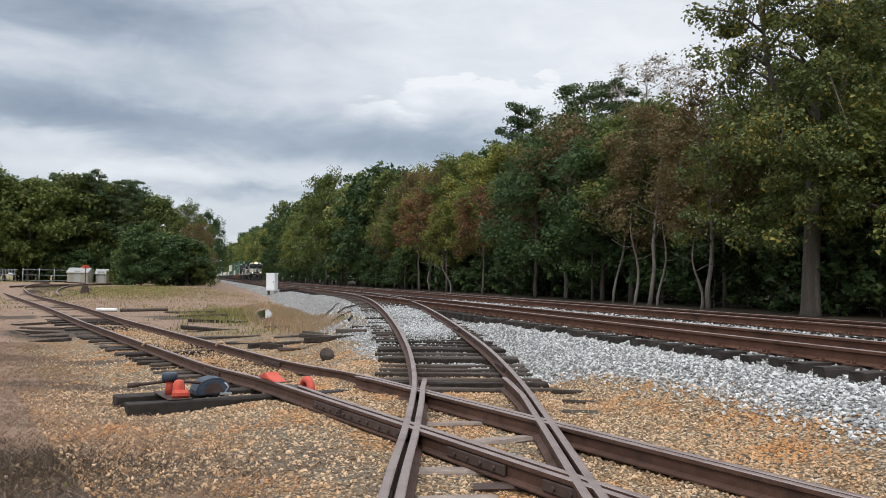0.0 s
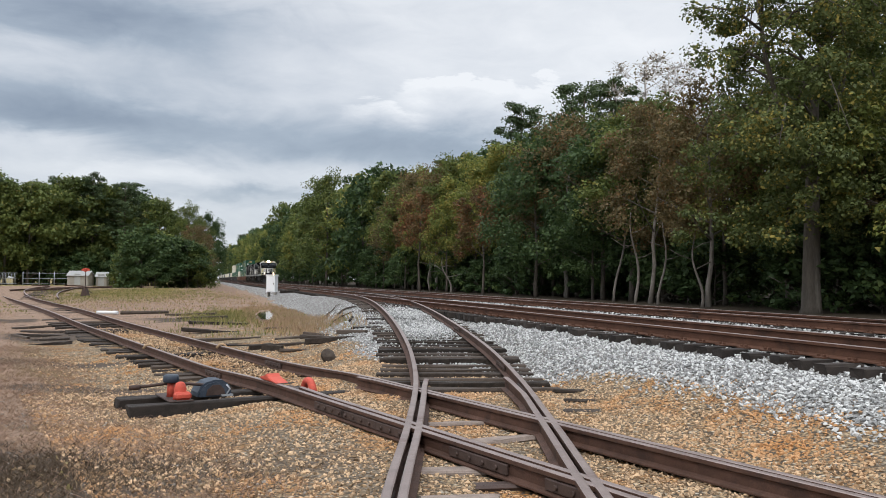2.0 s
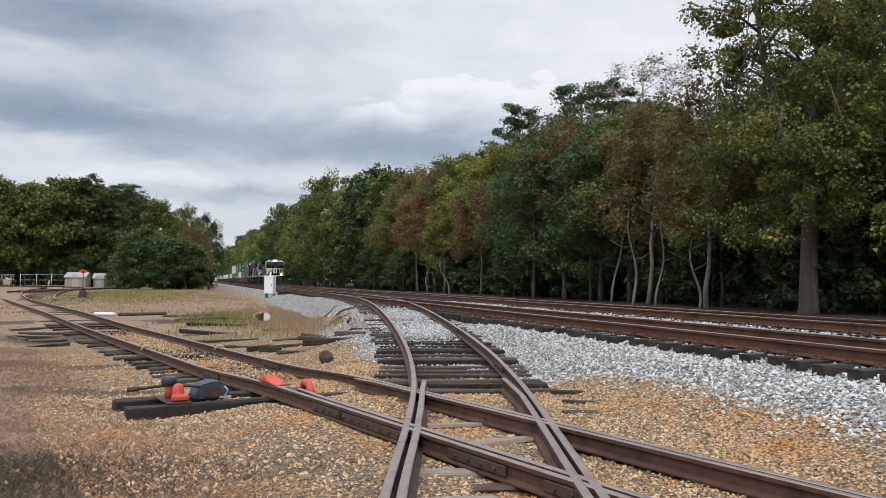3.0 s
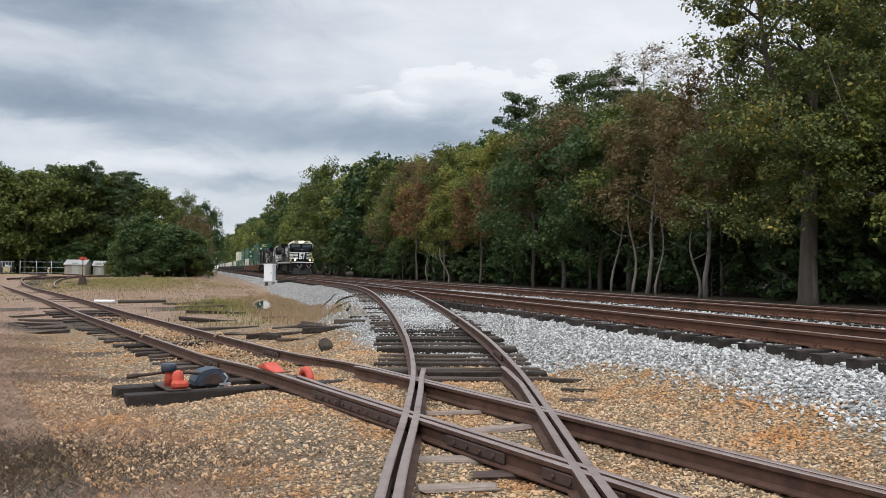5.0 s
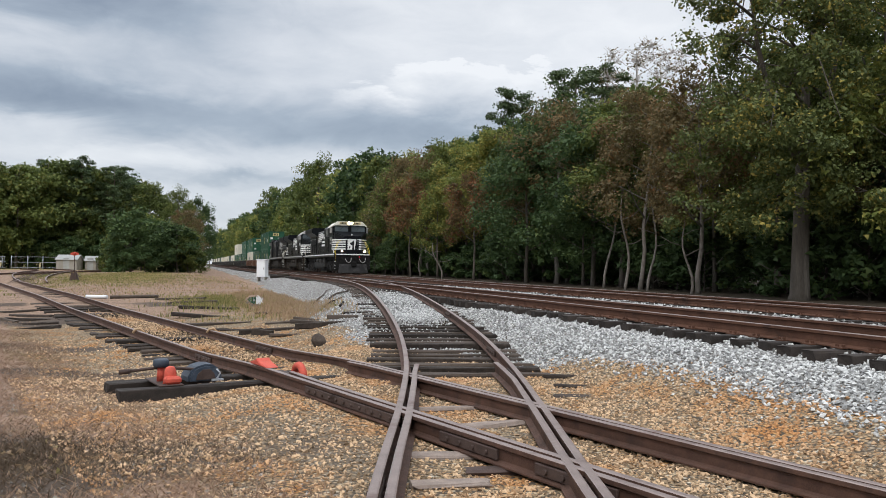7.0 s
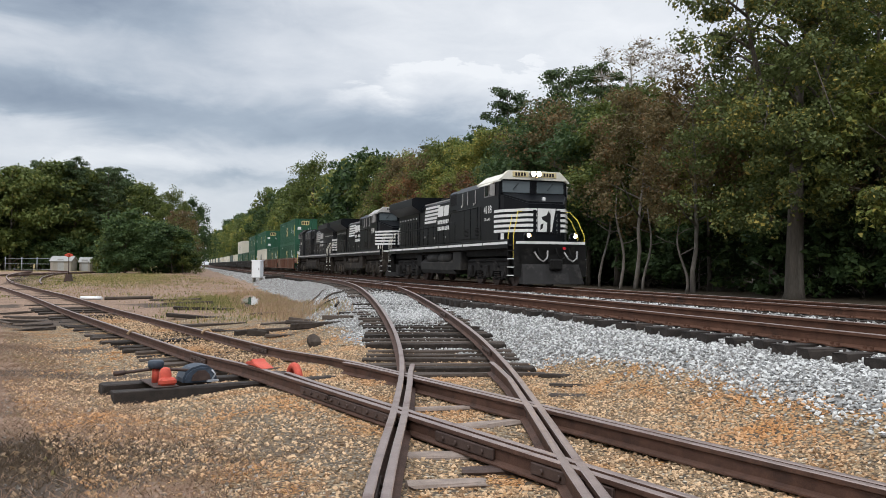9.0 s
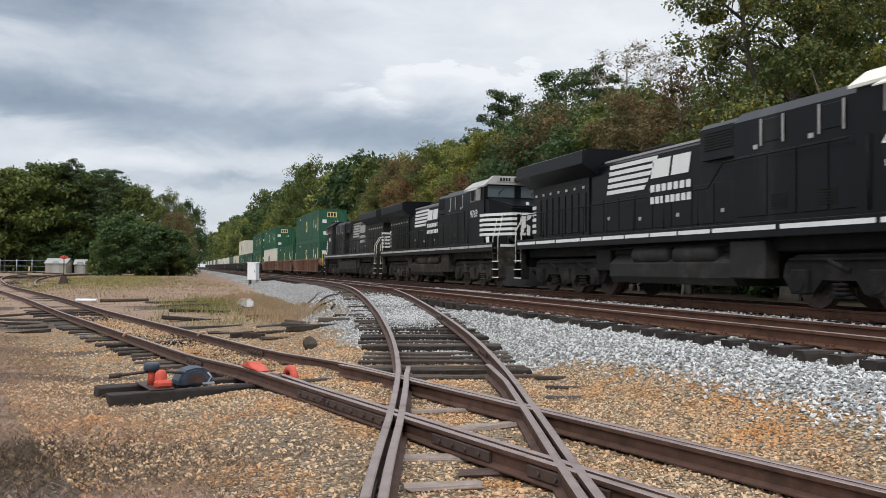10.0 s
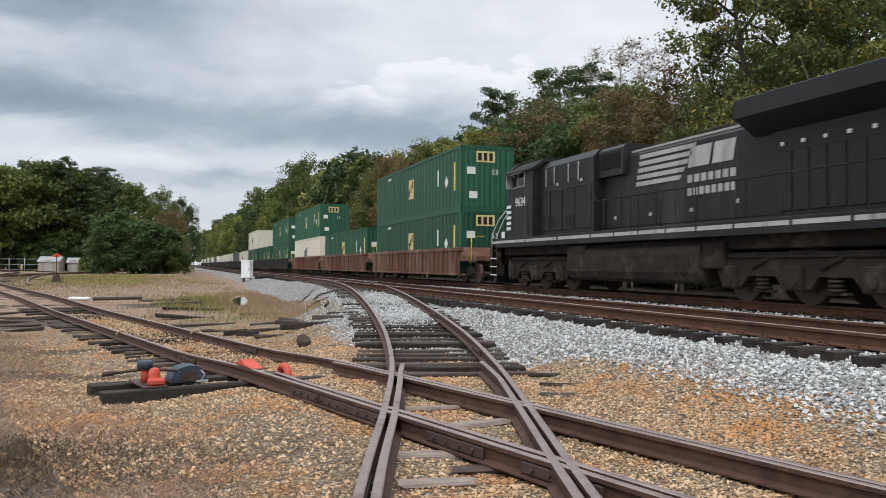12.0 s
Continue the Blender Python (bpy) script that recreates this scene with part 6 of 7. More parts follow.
def switch_machine():
    """A small red and blue-grey hand-thrown derail stand on the long ties."""
    c = siding_at(11.66, -2.1, -0.172)
    t = thing("derail_stand", facing(c, NS), "orange-red derail stand with blue-grey cap on long ties", "derail stand")
    bm = bmesh.new()
    box(bm, -0.1, 0.22, -0.48, 0.4, 0, 0.02, 0.005)
    part("base_plate", bm, STEEL, t)
    bm = bmesh.new()
    tube(bm, [(0.08, -0.3, 0.02), (0.08, -0.3, 0.06), (0.08, -0.3, 0.17), (0.08, -0.3, 0.23), (0.08, -0.3, 0.25)], [0.10, 0.085, 0.08, 0.06, 0.025], 16)
    box(bm, -0.02, 0.2, -0.45, -0.3, 0.02, 0.12, 0.03)
    part("stand_body", bm, RED_PAINT, t, "rounded orange-red casting")
    bm = bmesh.new()
    tube(bm, [(0.02, -0.02, 0.02), (0.02, -0.02, 0.22)], [0.055, 0.045], 12)
    part("spindle", bm, RED_PAINT, t)
    bm = bmesh.new()
    tube(bm, [(0.02, -0.02, 0.21), (0.02, -0.02, 0.23), (0.02, -0.02, 0.30), (0.02, -0.02, 0.32)], [0.085, 0.105, 0.105, 0.085], 18)
    part("cap", bm, BLUE_GREY, t, "round blue-grey cap")
    bm = bmesh.new()
    tube(bm, [(-0.36, 0.1, 0.16), (0.0, 0.02, 0.2), (0.3, -0.05, 0.18), (0.62, -0.1, 0.14)], 0.022, 8)
    tube(bm, [(-0.36, 0.1, 0.16), (-0.5, 0.13, 0.15)], 0.035, 8)
    part("throw_lever", bm, STEEL, t, "rusty throw lever")
    # cover beside it
    c = siding_at(11.72, -1.5, -0.172)
    t = thing("gear_cover", facing(c, NS), "domed blue-grey gear cover beside the derail stand", "machine cover")
    bm = bmesh.new()
    arch = [(-0.24, 0.0), (-0.24, 0.06), (-0.2, 0.14), (-0.12, 0.2), (0.0, 0.23), (0.11, 0.22), (0.19, 0.16), (0.23, 0.07), (0.24, 0.0)]
    prism(bm, arch, -0.2, 0.2, "y")
    bmesh.ops.bevel(bm, geom=[e for e in bm.edges if abs(e.verts[0].co.y - e.verts[1].co.y) < 0.01 and e.verts[0].co.z + e.verts[1].co.z > 0.05], offset=0.03, segments=2, affect="EDGES")
    part("housing", bm, BLUE_GREY, t)
    bm = bmesh.new()
    prism(bm, [(-0.13, 0.02), (-0.11, 0.1), (-0.04, 0.16), (0.06, 0.16), (0.12, 0.1), (0.14, 0.02)], -0.215, -0.198, "y")
    part("side_plate", bm, STEEL, t, "dark inset side plate")
    bm = bmesh.new()
    tube(bm, [(0.15, -0.22, 0.02), (0.2, -0.22, 0.1), (0.15, -0.22, 0.16)], 0.012, 6)
    box(bm, 0.08, 0.24, -0.25, -0.2, 0.0, 0.025)
    part("hasp", bm, GALV, t, "bright steel hasp")


def derail():
    """The orange-red derail shoe lying over the near rail."""
    c = siding_at(11.1, -GAUGE / 2, 0.0)
    t = thing("derail", facing(c, DS), "orange-red cast derail lying on the siding rail", "derail")
    bm = bmesh.new()
    prism(bm, [(-0.05, 0.008), (0.62, 0.008), (0.62, 0.04), (0.45, 0.07), (0.36, 0.11), (0.28, 0.07), (0.1, 0.035)], -0.16, 0.04, "y")
    bmesh.ops.bevel(bm, geom=bm.edges[:], offset=0.012, segments=1, affect="EDGES")
    part("shoe", bm, RED_PAINT, t, "wedge-shaped orange-red shoe")
    bm = bmesh.new()
    ring = [(-0.42 + 0.17 * math.cos(a), -0.3, -0.1 + 0.17 * math.sin(a)) for a in [math.pi * k / 8 for k in range(9)]]
    tube(bm, ring, 0.055, 8)
    part("arm", bm, RED_PAINT, t, "arched orange-red arm")
    bm = bmesh.new()
    box(bm, -0.65, 0.75, -0.5, -0.12, -0.17, -0.13, 0.01)
    part("bed_plate", bm, STEEL, t)


def white_case():
    x, y = -14.62, 70.5
    t = thing("signal_case", pose(x, y, ground_z(x, y), 0, 0, -16), "white metal signal case on legs beside the main line", "signal case")
    bm = bmesh.new()
    box(bm, -0.41, 0.41, -0.3, 0.3, 0.3, 1.72, 0.02)
    part("body", bm, CASE, t)
    bm = bmesh.new()
    box(bm, -0.46, 0.46, -0.35, 0.35, 1.72, 1.8, 0.025)
    part("lid", bm, CASE, t)
    bm = bmesh.new()
    box(bm, -0.36, 0.36, -0.315, -0.29, 0.36, 1.66, 0.01)
    door = part("door", bm, CASE, t)
    bm = bmesh.new()
    box(bm, 0.26, 0.31, -0.34, -0.31, 0.95, 1.1)
    part("handle", bm, STEEL, door)
    for dx in (-0.33, 0.33):
        bm = bmesh.new()
        box(bm, dx - 0.05, dx + 0.05, -0.22, 0.22, -0.25, 0.31)
        part("leg", bm, SHED_WALL, t)


def puddle():
    bm = bmesh.new()
    rnd = random.Random(4)
    ring = []
    for k in range(28):
        a = 2 * math.pi * k / 28
        r = 1 + 0.18 * math.sin(3 * a) + rnd.uniform(-0.12, 0.12)
        along, across = 4.8 * r * math.cos(a), 0.34 * r * math.sin(a)
        p = Vector((-8.15 - 0.209 * along + 0.978 * across, 38.0 + 0.978 * along + 0.209 * across, -0.168))
        ring.append(bm.verts.new(p))
    bm.faces.new(ring)
    tagged(new("puddle", mesh_of("puddle", bm, WATER)), "still shallow puddle in the grass", "puddle", kind="structure")


def debris():
    """Broken ties, planks and branches left beside the tracks."""
    rnd = random.Random(8)
    for k, (x, y, a, length, wide, deep) in enumerate((
        (-4.6, 20.9, 35, 0.6, 0.16, 0.16), (-4.2, 20.4, -10, 0.5, 0.18, 0.18), (-3.7, 21.2, 8, 1.3, 0.13, 0.1), (-3.0, 21.3, -22, 1.5, 0.15, 0.1), (-2.75, 20.2, 4, 1.2, 0.16, 0.14), (-4.1, 23.2, 38, 1.3, 0.12, 0.1), (-3.2, 22.4, -14, 1.2, 0.14, 0.1), (-2.3, 20.9, -30, 0.9, 0.12, 0.1), (-3.4, 19.9, 15, 1.1, 0.12, 0.08), (-2.0, 21.8, 10, 0.8, 0.1, 0.07), (-5.2, 21.9, -6, 1.6, 0.12, 0.07), (-5.8, 22.4, 12, 1.2, 0.12, 0.07),
        (-6.4, 23.6, 3, 2.4, 0.2, 0.12), (-7.3, 26.4, -12, 2.2, 0.22, 0.12), (-9.8, 33.6, -24, 2.4, 0.24, 0.16), (-11.2, 36.6, -20, 2.6, 0.24, 0.16), (-12.3, 68.8, 4, 2.6, 0.24, 0.2), (-12.0, 69.6, 28, 2.4, 0.24, 0.3),
        (-1.9, 29.8, 12, 1.2, 0.2, 0.12), (-12.6, 26.0, 30, 1.5, 0.16, 0.12), (-13.4, 27.6, -18, 1.7, 0.18, 0.12), (-11.7, 24.4, 12, 1.2, 0.16, 0.1), (-14.6, 29.6, 40, 1.6, 0.16, 0.12), (-12.9, 25.2, -35, 0.9, 0.13, 0.1), (-10.9, 22.9, 20, 1.1, 0.15, 0.1), (-8.2, 30.2, -9, 2.3, 0.2, 0.12), (-5.3, 27.6, 20, 1.3, 0.18, 0.1),
    )):
        squared("broken_tie", on_ground(x, y, -0.03), (math.cos(radians(a)), math.sin(radians(a))), length, wide, deep, TIE, "old splintered tie dumped beside the track", "railway tie", 80 + k, rnd.uniform(-4, 4))
    bm = bmesh.new()
    bmesh.ops.create_icosphere(bm, subdivisions=2, radius=0.16)
    for v in bm.verts:
        v.co *= 1 + 0.35 * noise.noise(v.co * 6)
        v.co.z *= 0.95
    ob = new("rock_lump", mesh_of("rock_lump", bm, TIE))
    ob.matrix_basis = pose(-2.3, 16.6, ground_z(-2.3, 16.6) + 0.1)
    tagged(ob, "dark rotten lump of timber on the gravel", "lump")
    for k, (x, y, a, length, wide, deep, m, words) in enumerate((
        (0.33, 9.55, 16, 1.0, 0.16, 0.05, PLANK, "grey bleached plank between the crossing rails"), (0.68, 8.66, 24, 1.15, 0.2, 0.06, PLANK, "grey bleached plank between the crossing rails"),
        (0.5, 6.72, 8, 0.45, 0.18, 0.05, STEEL, "rusty plate under the rail"), (0.05, 7.2, 5, 0.75, 0.2, 0.05, PLANK, "old plank half sunk in gravel"), (2.25, 7.12, -12, 0.5, 0.18, 0.05, STEEL, "rusty plate under the rail"),
        (1.95, 11.85, -12, 0.7, 0.1, 0.06, TIE, "weathered tie end sticking out of the gravel"), (1.9, 11.15, -8, 0.5, 0.12, 0.06, TIE, "weathered tie end sticking out of the gravel"), (1.75, 10.4, -4, 0.45, 0.14, 0.05, TIE, "weathered tie end sticking out of the gravel"),
        (2.75, 6.55, -14, 0.4, 0.18, 0.05, STEEL, "rusty plate under the rail"), (0.15, 6.25, 12, 0.6, 0.17, 0.05, PLANK, "old plank half sunk in gravel"),
    )):
        squared("plank", on_ground(x, y, -0.015), (math.cos(radians(a)), math.sin(radians(a))), length, wide, deep, m, words, "plank", 120 + k)
    for k, (u0, l0, u1, l1) in enumerate(((31.0, 4.3, 34.5, 5.6), (29.0, 4.6, 31.5, 5.9), (26.0, 4.0, 27.5, 4.9), (24.0, 4.2, 25.2, 4.5))):
        bm = bmesh.new()
        pts = []
        for j in range(6):
            f = j / 5
            p = main_at(u0 + (u1 - u0) * f, l0 + (l1 - l0) * f)
            pts.append((p.x + rnd.uniform(-0.04, 0.04), p.y, ground_z(p.x, p.y) + 0.05 + rnd.uniform(0, 0.05)))
        tube(bm, pts, [0.035, 0.04, 0.03, 0.03, 0.02, 0.012], 6)
        tagged(new("fallen_branch", mesh_of("fallen_branch", bm, TIE)), "dark fallen branch on the ballast", "branch")
    bm = bmesh.new()
    a, b = siding_at(40.6, 1.3), siding_at(40.0, 2.1)
    tube(bm, [(a.x, a.y, ground_z(a.x, a.y) + 0.08), (b.x, b.y, ground_z(b.x, b.y) + 0.08)], 0.08, 10)
    tagged(new("white_pole", mesh_of("white_pole", bm, CASE)), "short white painted post lying beside the siding", "post")
    bm = bmesh.new()
    a, b = siding_at(39.9, 2.2), siding_at(39.7, 4.3)
    tube(bm, [(a.x, a.y, ground_z(a.x, a.y) + 0.07), (b.x, b.y, ground_z(b.x, b.y) + 0.07)], 0.08, 10)
    tagged(new("dark_pole", mesh_of("dark_pole", bm, TIE)), "dark pole lying in the yard", "pole")
    for s, off in ((19.6, -GAUGE / 2), (19.0, GAUGE / 2)):
        c = siding_at(s, off)
        bm = bmesh.new()
        tube(bm, [(0.0, -0.14, -0.15), (0.0, -0.13, -0.03), (0.0, -0.05, 0.045), (0.0, 0.04, 0.03), (0.02, 0.1, -0.05)], 0.03, 8)
        ob = new("rail_clamp", mesh_of("rail_clamp", bm, PEBBLE))
        ob.matrix_basis = facing(c, DS)
        tagged(ob, "pale hooked clamp over the siding rail", "clamp")


def far_yard():
    """The switch, its stand, the sheds and the fence at the yard's far end."""
    t = thing("yard_switch_track", Matrix(), "rusty switch leads curving off the far siding", "railway track", kind="structure")
    def lead(pts):
        part("rail", rail_mesh("rail", [Vector((x, y, z)) for x, y, z in pts], (RAIL, RAIL_TOP), 1.3), None, t)
    def bow(x0, y0, x1, y1, x2, y2):
        out = []
        for k in range(13):
            f = k / 12
            x, y = (1 - f) ** 2 * x0 + 2 * f * (1 - f) * x1 + f * f * x2, (1 - f) ** 2 * y0 + 2 * f * (1 - f) * y1 + f * f * y2
            out.append((x, y, max(0.03, ground_z(x, y) + 0.17)))
        return out
    lead(bow(-30.2, 60.5, -39.0, 74.0, -50.0, 104.0)), lead(bow(-27.2, 58.3, -33.5, 70.0, -43.5, 100.0))
    lead(bow(-50.0, 104.0, -55.0, 117.0, -62.0, 124.0)), lead(bow(-43.5, 100.0, -50.0, 117.0, -57.0, 124.0))
    lead(bow(-40.0, 76.0, -43.0, 90.0, -46.0, 122.0)), lead(bow(-38.2, 75.0, -41.0, 90.0, -44.3, 122.0))
    rnd = random.Random(2)
    for k in range(26):
        f = k / 25
        x, y = -29.5 - 12.0 * f, 60.0 + 28 * f
        part("tie", rnd.choice(TIES), None, t, m=facing((x, y, ground_z(x, y) + 0.02), Vector((0.93, 0.36, 0))))
    x, y = -27.6, 63.5
    t = thing("switch_stand", pose(x, y, ground_z(x, y)), "old switch stand with a red target on a mast", "switch stand")
    bm = bmesh.new()
    prism(bm, [(-0.3, 0), (0.3, 0), (0.2, 0.35), (0.13, 0.62), (-0.13, 0.62), (-0.2, 0.35)], -0.22, 0.22, "y")
    box(bm, -0.9, 0.9, -0.15, 0.15, -0.06, 0.05)
    part("base", bm, STEEL, t, "dark cast base on a timber")
    bm = bmesh.new()
    tube(bm, [(0, 0, 0.6), (0, 0, 2.1)], 0.035, 8)
    part("mast", bm, STEEL, t)
    bm = bmesh.new()
    tube(bm, [(0.1, 0.1, 0.45), (0.5, 0.2, 0.25)], 0.03, 6)
    part("lever", bm, STEEL, t)
    for a in (0, 90):
        bm = bmesh.new()
        prism(bm, [(-0.3, 2.0), (0.0, 1.9), (0.3, 2.0), (0.3, 2.12), (0.0, 2.22), (-0.3, 2.12)], -0.012, 0.012, "y")
        part("target", bm, RED_PAINT, t, "red target blade", pose(0, 0, 0, 0, 0, a + 10))
    for x, y, wide, deep, tall, turn in ((-56.6, 128.5, 3.1, 2.6, 1.9, 4), (-54.0, 130.5, 1.6, 2.2, 1.75, 12)):
        t = thing("shed", pose(x, y, ground_z(x, y), 0, 0, turn), "small pale weathered shed with a grey sheet roof", "shed", "sheds at the yard's end")
        bm = bmesh.new()
        prism(bm, [(-deep / 2, -0.1), (deep / 2, -0.1), (deep / 2, tall - 0.25), (0, tall + 0.35), (-deep / 2, tall - 0.25)], -wide / 2, wide / 2, "x")
        part("walls", bm, SHED_WALL, t)
        for sg in (-1, 1):
            bm = bmesh.new()
            prism(bm, [(sg * (deep / 2 + 0.2), tall - 0.38), (0, tall + 0.38), (0, tall + 0.46), (sg * (deep / 2 + 0.2), tall - 0.30)], -wide / 2 - 0.15, wide / 2 + 0.15, "x")
            part("roof_side", bm, SHED_ROOF, t)
        for k in range(int(wide / 0.3)):
            bm = bmesh.new()
            a = -wide / 2 + 0.02 + k * 0.3
            box(bm, a, a + 0.27, -deep / 2 - 0.025, -deep / 2 - 0.002, 0, tall - 0.28)
            part("board", bm, SHED_WALL, t)
        bm = bmesh.new()
        box(bm, -0.45, 0.45, -deep / 2 - 0.06, -deep / 2 - 0.028, 0, 1.85)
        part("door", bm, SHED_ROOF, t, "grey shed door")
    def fence(pts, label):
        t = thing("fence", Matrix(), label, "fence", "fences at the yard's end")
        for k, (a, b) in enumerate(zip(pts, pts[1:])):
            za, zb = ground_z(*a), ground_z(*b)
            bm = bmesh.new()
            tube(bm, [(a[0], a[1], za - 0.2), (a[0], a[1], za + 2.15)], 0.07, 8)
            part("post", bm, GALV, t)
            for h in (0.25, 1.1, 1.95):
                bm = bmesh.new()
                tube(bm, [(a[0], a[1], za + h), (b[0], b[1], zb + h)], 0.035, 6)
                part("rail", bm, GALV, t)
            if label.startswith("grey steel panel"):
                n = 16
                for j in range(1, n):
                    f = j / n
                    bm = bmesh.new()
                    tube(bm, [(a[0] + (b[0] - a[0]) * f, a[1] + (b[1] - a[1]) * f, za + 0.2), (a[0] + (b[0] - a[0]) * f, a[1] + (b[1] - a[1]) * f, za + 2.0)], 0.03, 5)
                    part("bar", bm, GALV, t)
    fence([(-75.5, 131.0), (-71.6, 131.0), (-67.8, 131.0)], "grey steel panel fence with close upright bars")
    fence([(-67.0, 131.2), (-64.5, 131.4), (-62.2, 131.6), (-59.8, 131.8)], "galvanised post-and-rail fence across the yard's end")
    fence([(-52.6, 131.5), (-50.4, 132), (-48.2, 132.5)], "galvanised post-and-rail fence across the yard's end")


def far_pole():
    bm = bmesh.new()
    x, y = -72.4, 136.0
    tube(bm, [(x, y, ground_z(x, y) - 0.2), (x, y, 7.4)], [0.13, 0.1], 8)
    tagged(new("wooden_pole", mesh_of("wooden_pole", bm, BARK)), "grey wooden pole before the wood", "pole")


long_ties()
switch_machine()
derail()
white_case()
puddle()
debris()
far_yard()
far_pole()

# ---- loose stones, straw and grass ----


def stones(name, spots, sizes, material, label, seed, rough=True):
    """Loose stones, each a small uneven lump of its own."""
    rng = np.random.default_rng(seed)
    g = (1 + 5 ** 0.5) / 2
    if rough:
        base = np.array([(-1, g, 0), (1, g, 0), (-1, -g, 0), (1, -g, 0), (0, -1, g), (0, 1, g), (0, -1, -g), (0, 1, -g), (g, 0, -1), (g, 0, 1), (-g, 0, -1), (-g, 0, 1)]) / 1.9
        tri = np.array([(0, 11, 5), (0, 5, 1), (0, 1, 7), (0, 7, 10), (0, 10, 11), (1, 5, 9), (5, 11, 4), (11, 10, 2), (10, 7, 6), (7, 1, 8), (3, 9, 4), (3, 4, 2), (3, 2, 6), (3, 6, 8), (3, 8, 9), (4, 9, 5), (2, 4, 11), (6, 2, 10), (8, 6, 7), (9, 8, 1)])
    else:
        base = np.array([(1, 0, 0), (0.2, 1, 0), (-1, 0.1, 0), (-0.1, -1, 0), (0, 0, 1), (0, 0, -1)], float)
        tri = np.array([(0, 1, 4), (1, 2, 4), (2, 3, 4), (3, 0, 4), (1, 0, 5), (2, 1, 5), (3, 2, 5), (0, 3, 5)])
    k, nb = len(spots), len(base)
    v = base[None] * rng.uniform(0.68, 1.25, (k, nb, 1))
    v = v * np.stack([rng.uniform(0.8, 1.35, k), rng.uniform(0.7, 1.1, k), rng.uniform(0.5, 0.85, k)], 1)[:, None]
    q = rng.normal(size=(k, 4)) * np.array([1, 0.35, 0.35, 1])
    q /= np.linalg.norm(q, axis=1, keepdims=True)
    w, x, y, z = q.T
    rot = np.stack([np.stack([1 - 2 * (y * y + z * z), 2 * (x * y - z * w), 2 * (x * z + y * w)], -1), np.stack([2 * (x * y + z * w), 1 - 2 * (x * x + z * z), 2 * (y * z - x * w)], -1), np.stack([2 * (x * z - y * w), 2 * (y * z + x * w), 1 - 2 * (x * x + y * y)], -1)], 1)
    v = np.einsum("kij,knj->kni", rot, v) * np.array(sizes)[:, None, None] + np.array(spots)[:, None]
    faces = (tri[None] + (np.arange(k) * nb)[:, None, None]).reshape(-1, 3)
    me = bpy.data.meshes.new(name)
    me.vertices.add(k * nb)
    me.vertices.foreach_set("co", v.astype(np.float32).ravel())
    me.loops.add(len(faces) * 3)
    me.loops.foreach_set("vertex_index", faces.astype(np.int32).ravel())
    me.polygons.add(len(faces))
    me.polygons.foreach_set("loop_start", np.arange(0, len(faces) * 3, 3, dtype=np.int32))
    me.materials.append(material)
    me.update(calc_edges=True)
    me.shade_flat()
    return tagged(new(name, me), label, "stones", kind="stuff")


def plan_of(u, lat):
    return D.x * u + N.x * lat, D.y * u + N.y * lat


def toe_line(u):
    return np.interp(u, (0, 11, 15.5, 30, 60), (5.9, 5.9, 3.2, 3.5, 5.0))


def clear_of_rails(u, lat, gap=0.085):
    x, y = plan_of(u, lat)
    off = NS.x * x + NS.y * y - SID_OFF
    turn = lat - np.interp(u, TU, TL)
    ok = np.ones(len(u), bool)
    for a in (-GAUGE / 2, GAUGE / 2):
        ok &= (np.abs(off - a) > gap) & (np.abs(turn - a) > gap)
    for lat0 in (LAT_A, LAT_B):
        for a in (-GAUGE / 2, GAUGE / 2):
            ok &= np.abs(lat - lat0 - a) > gap
    return ok


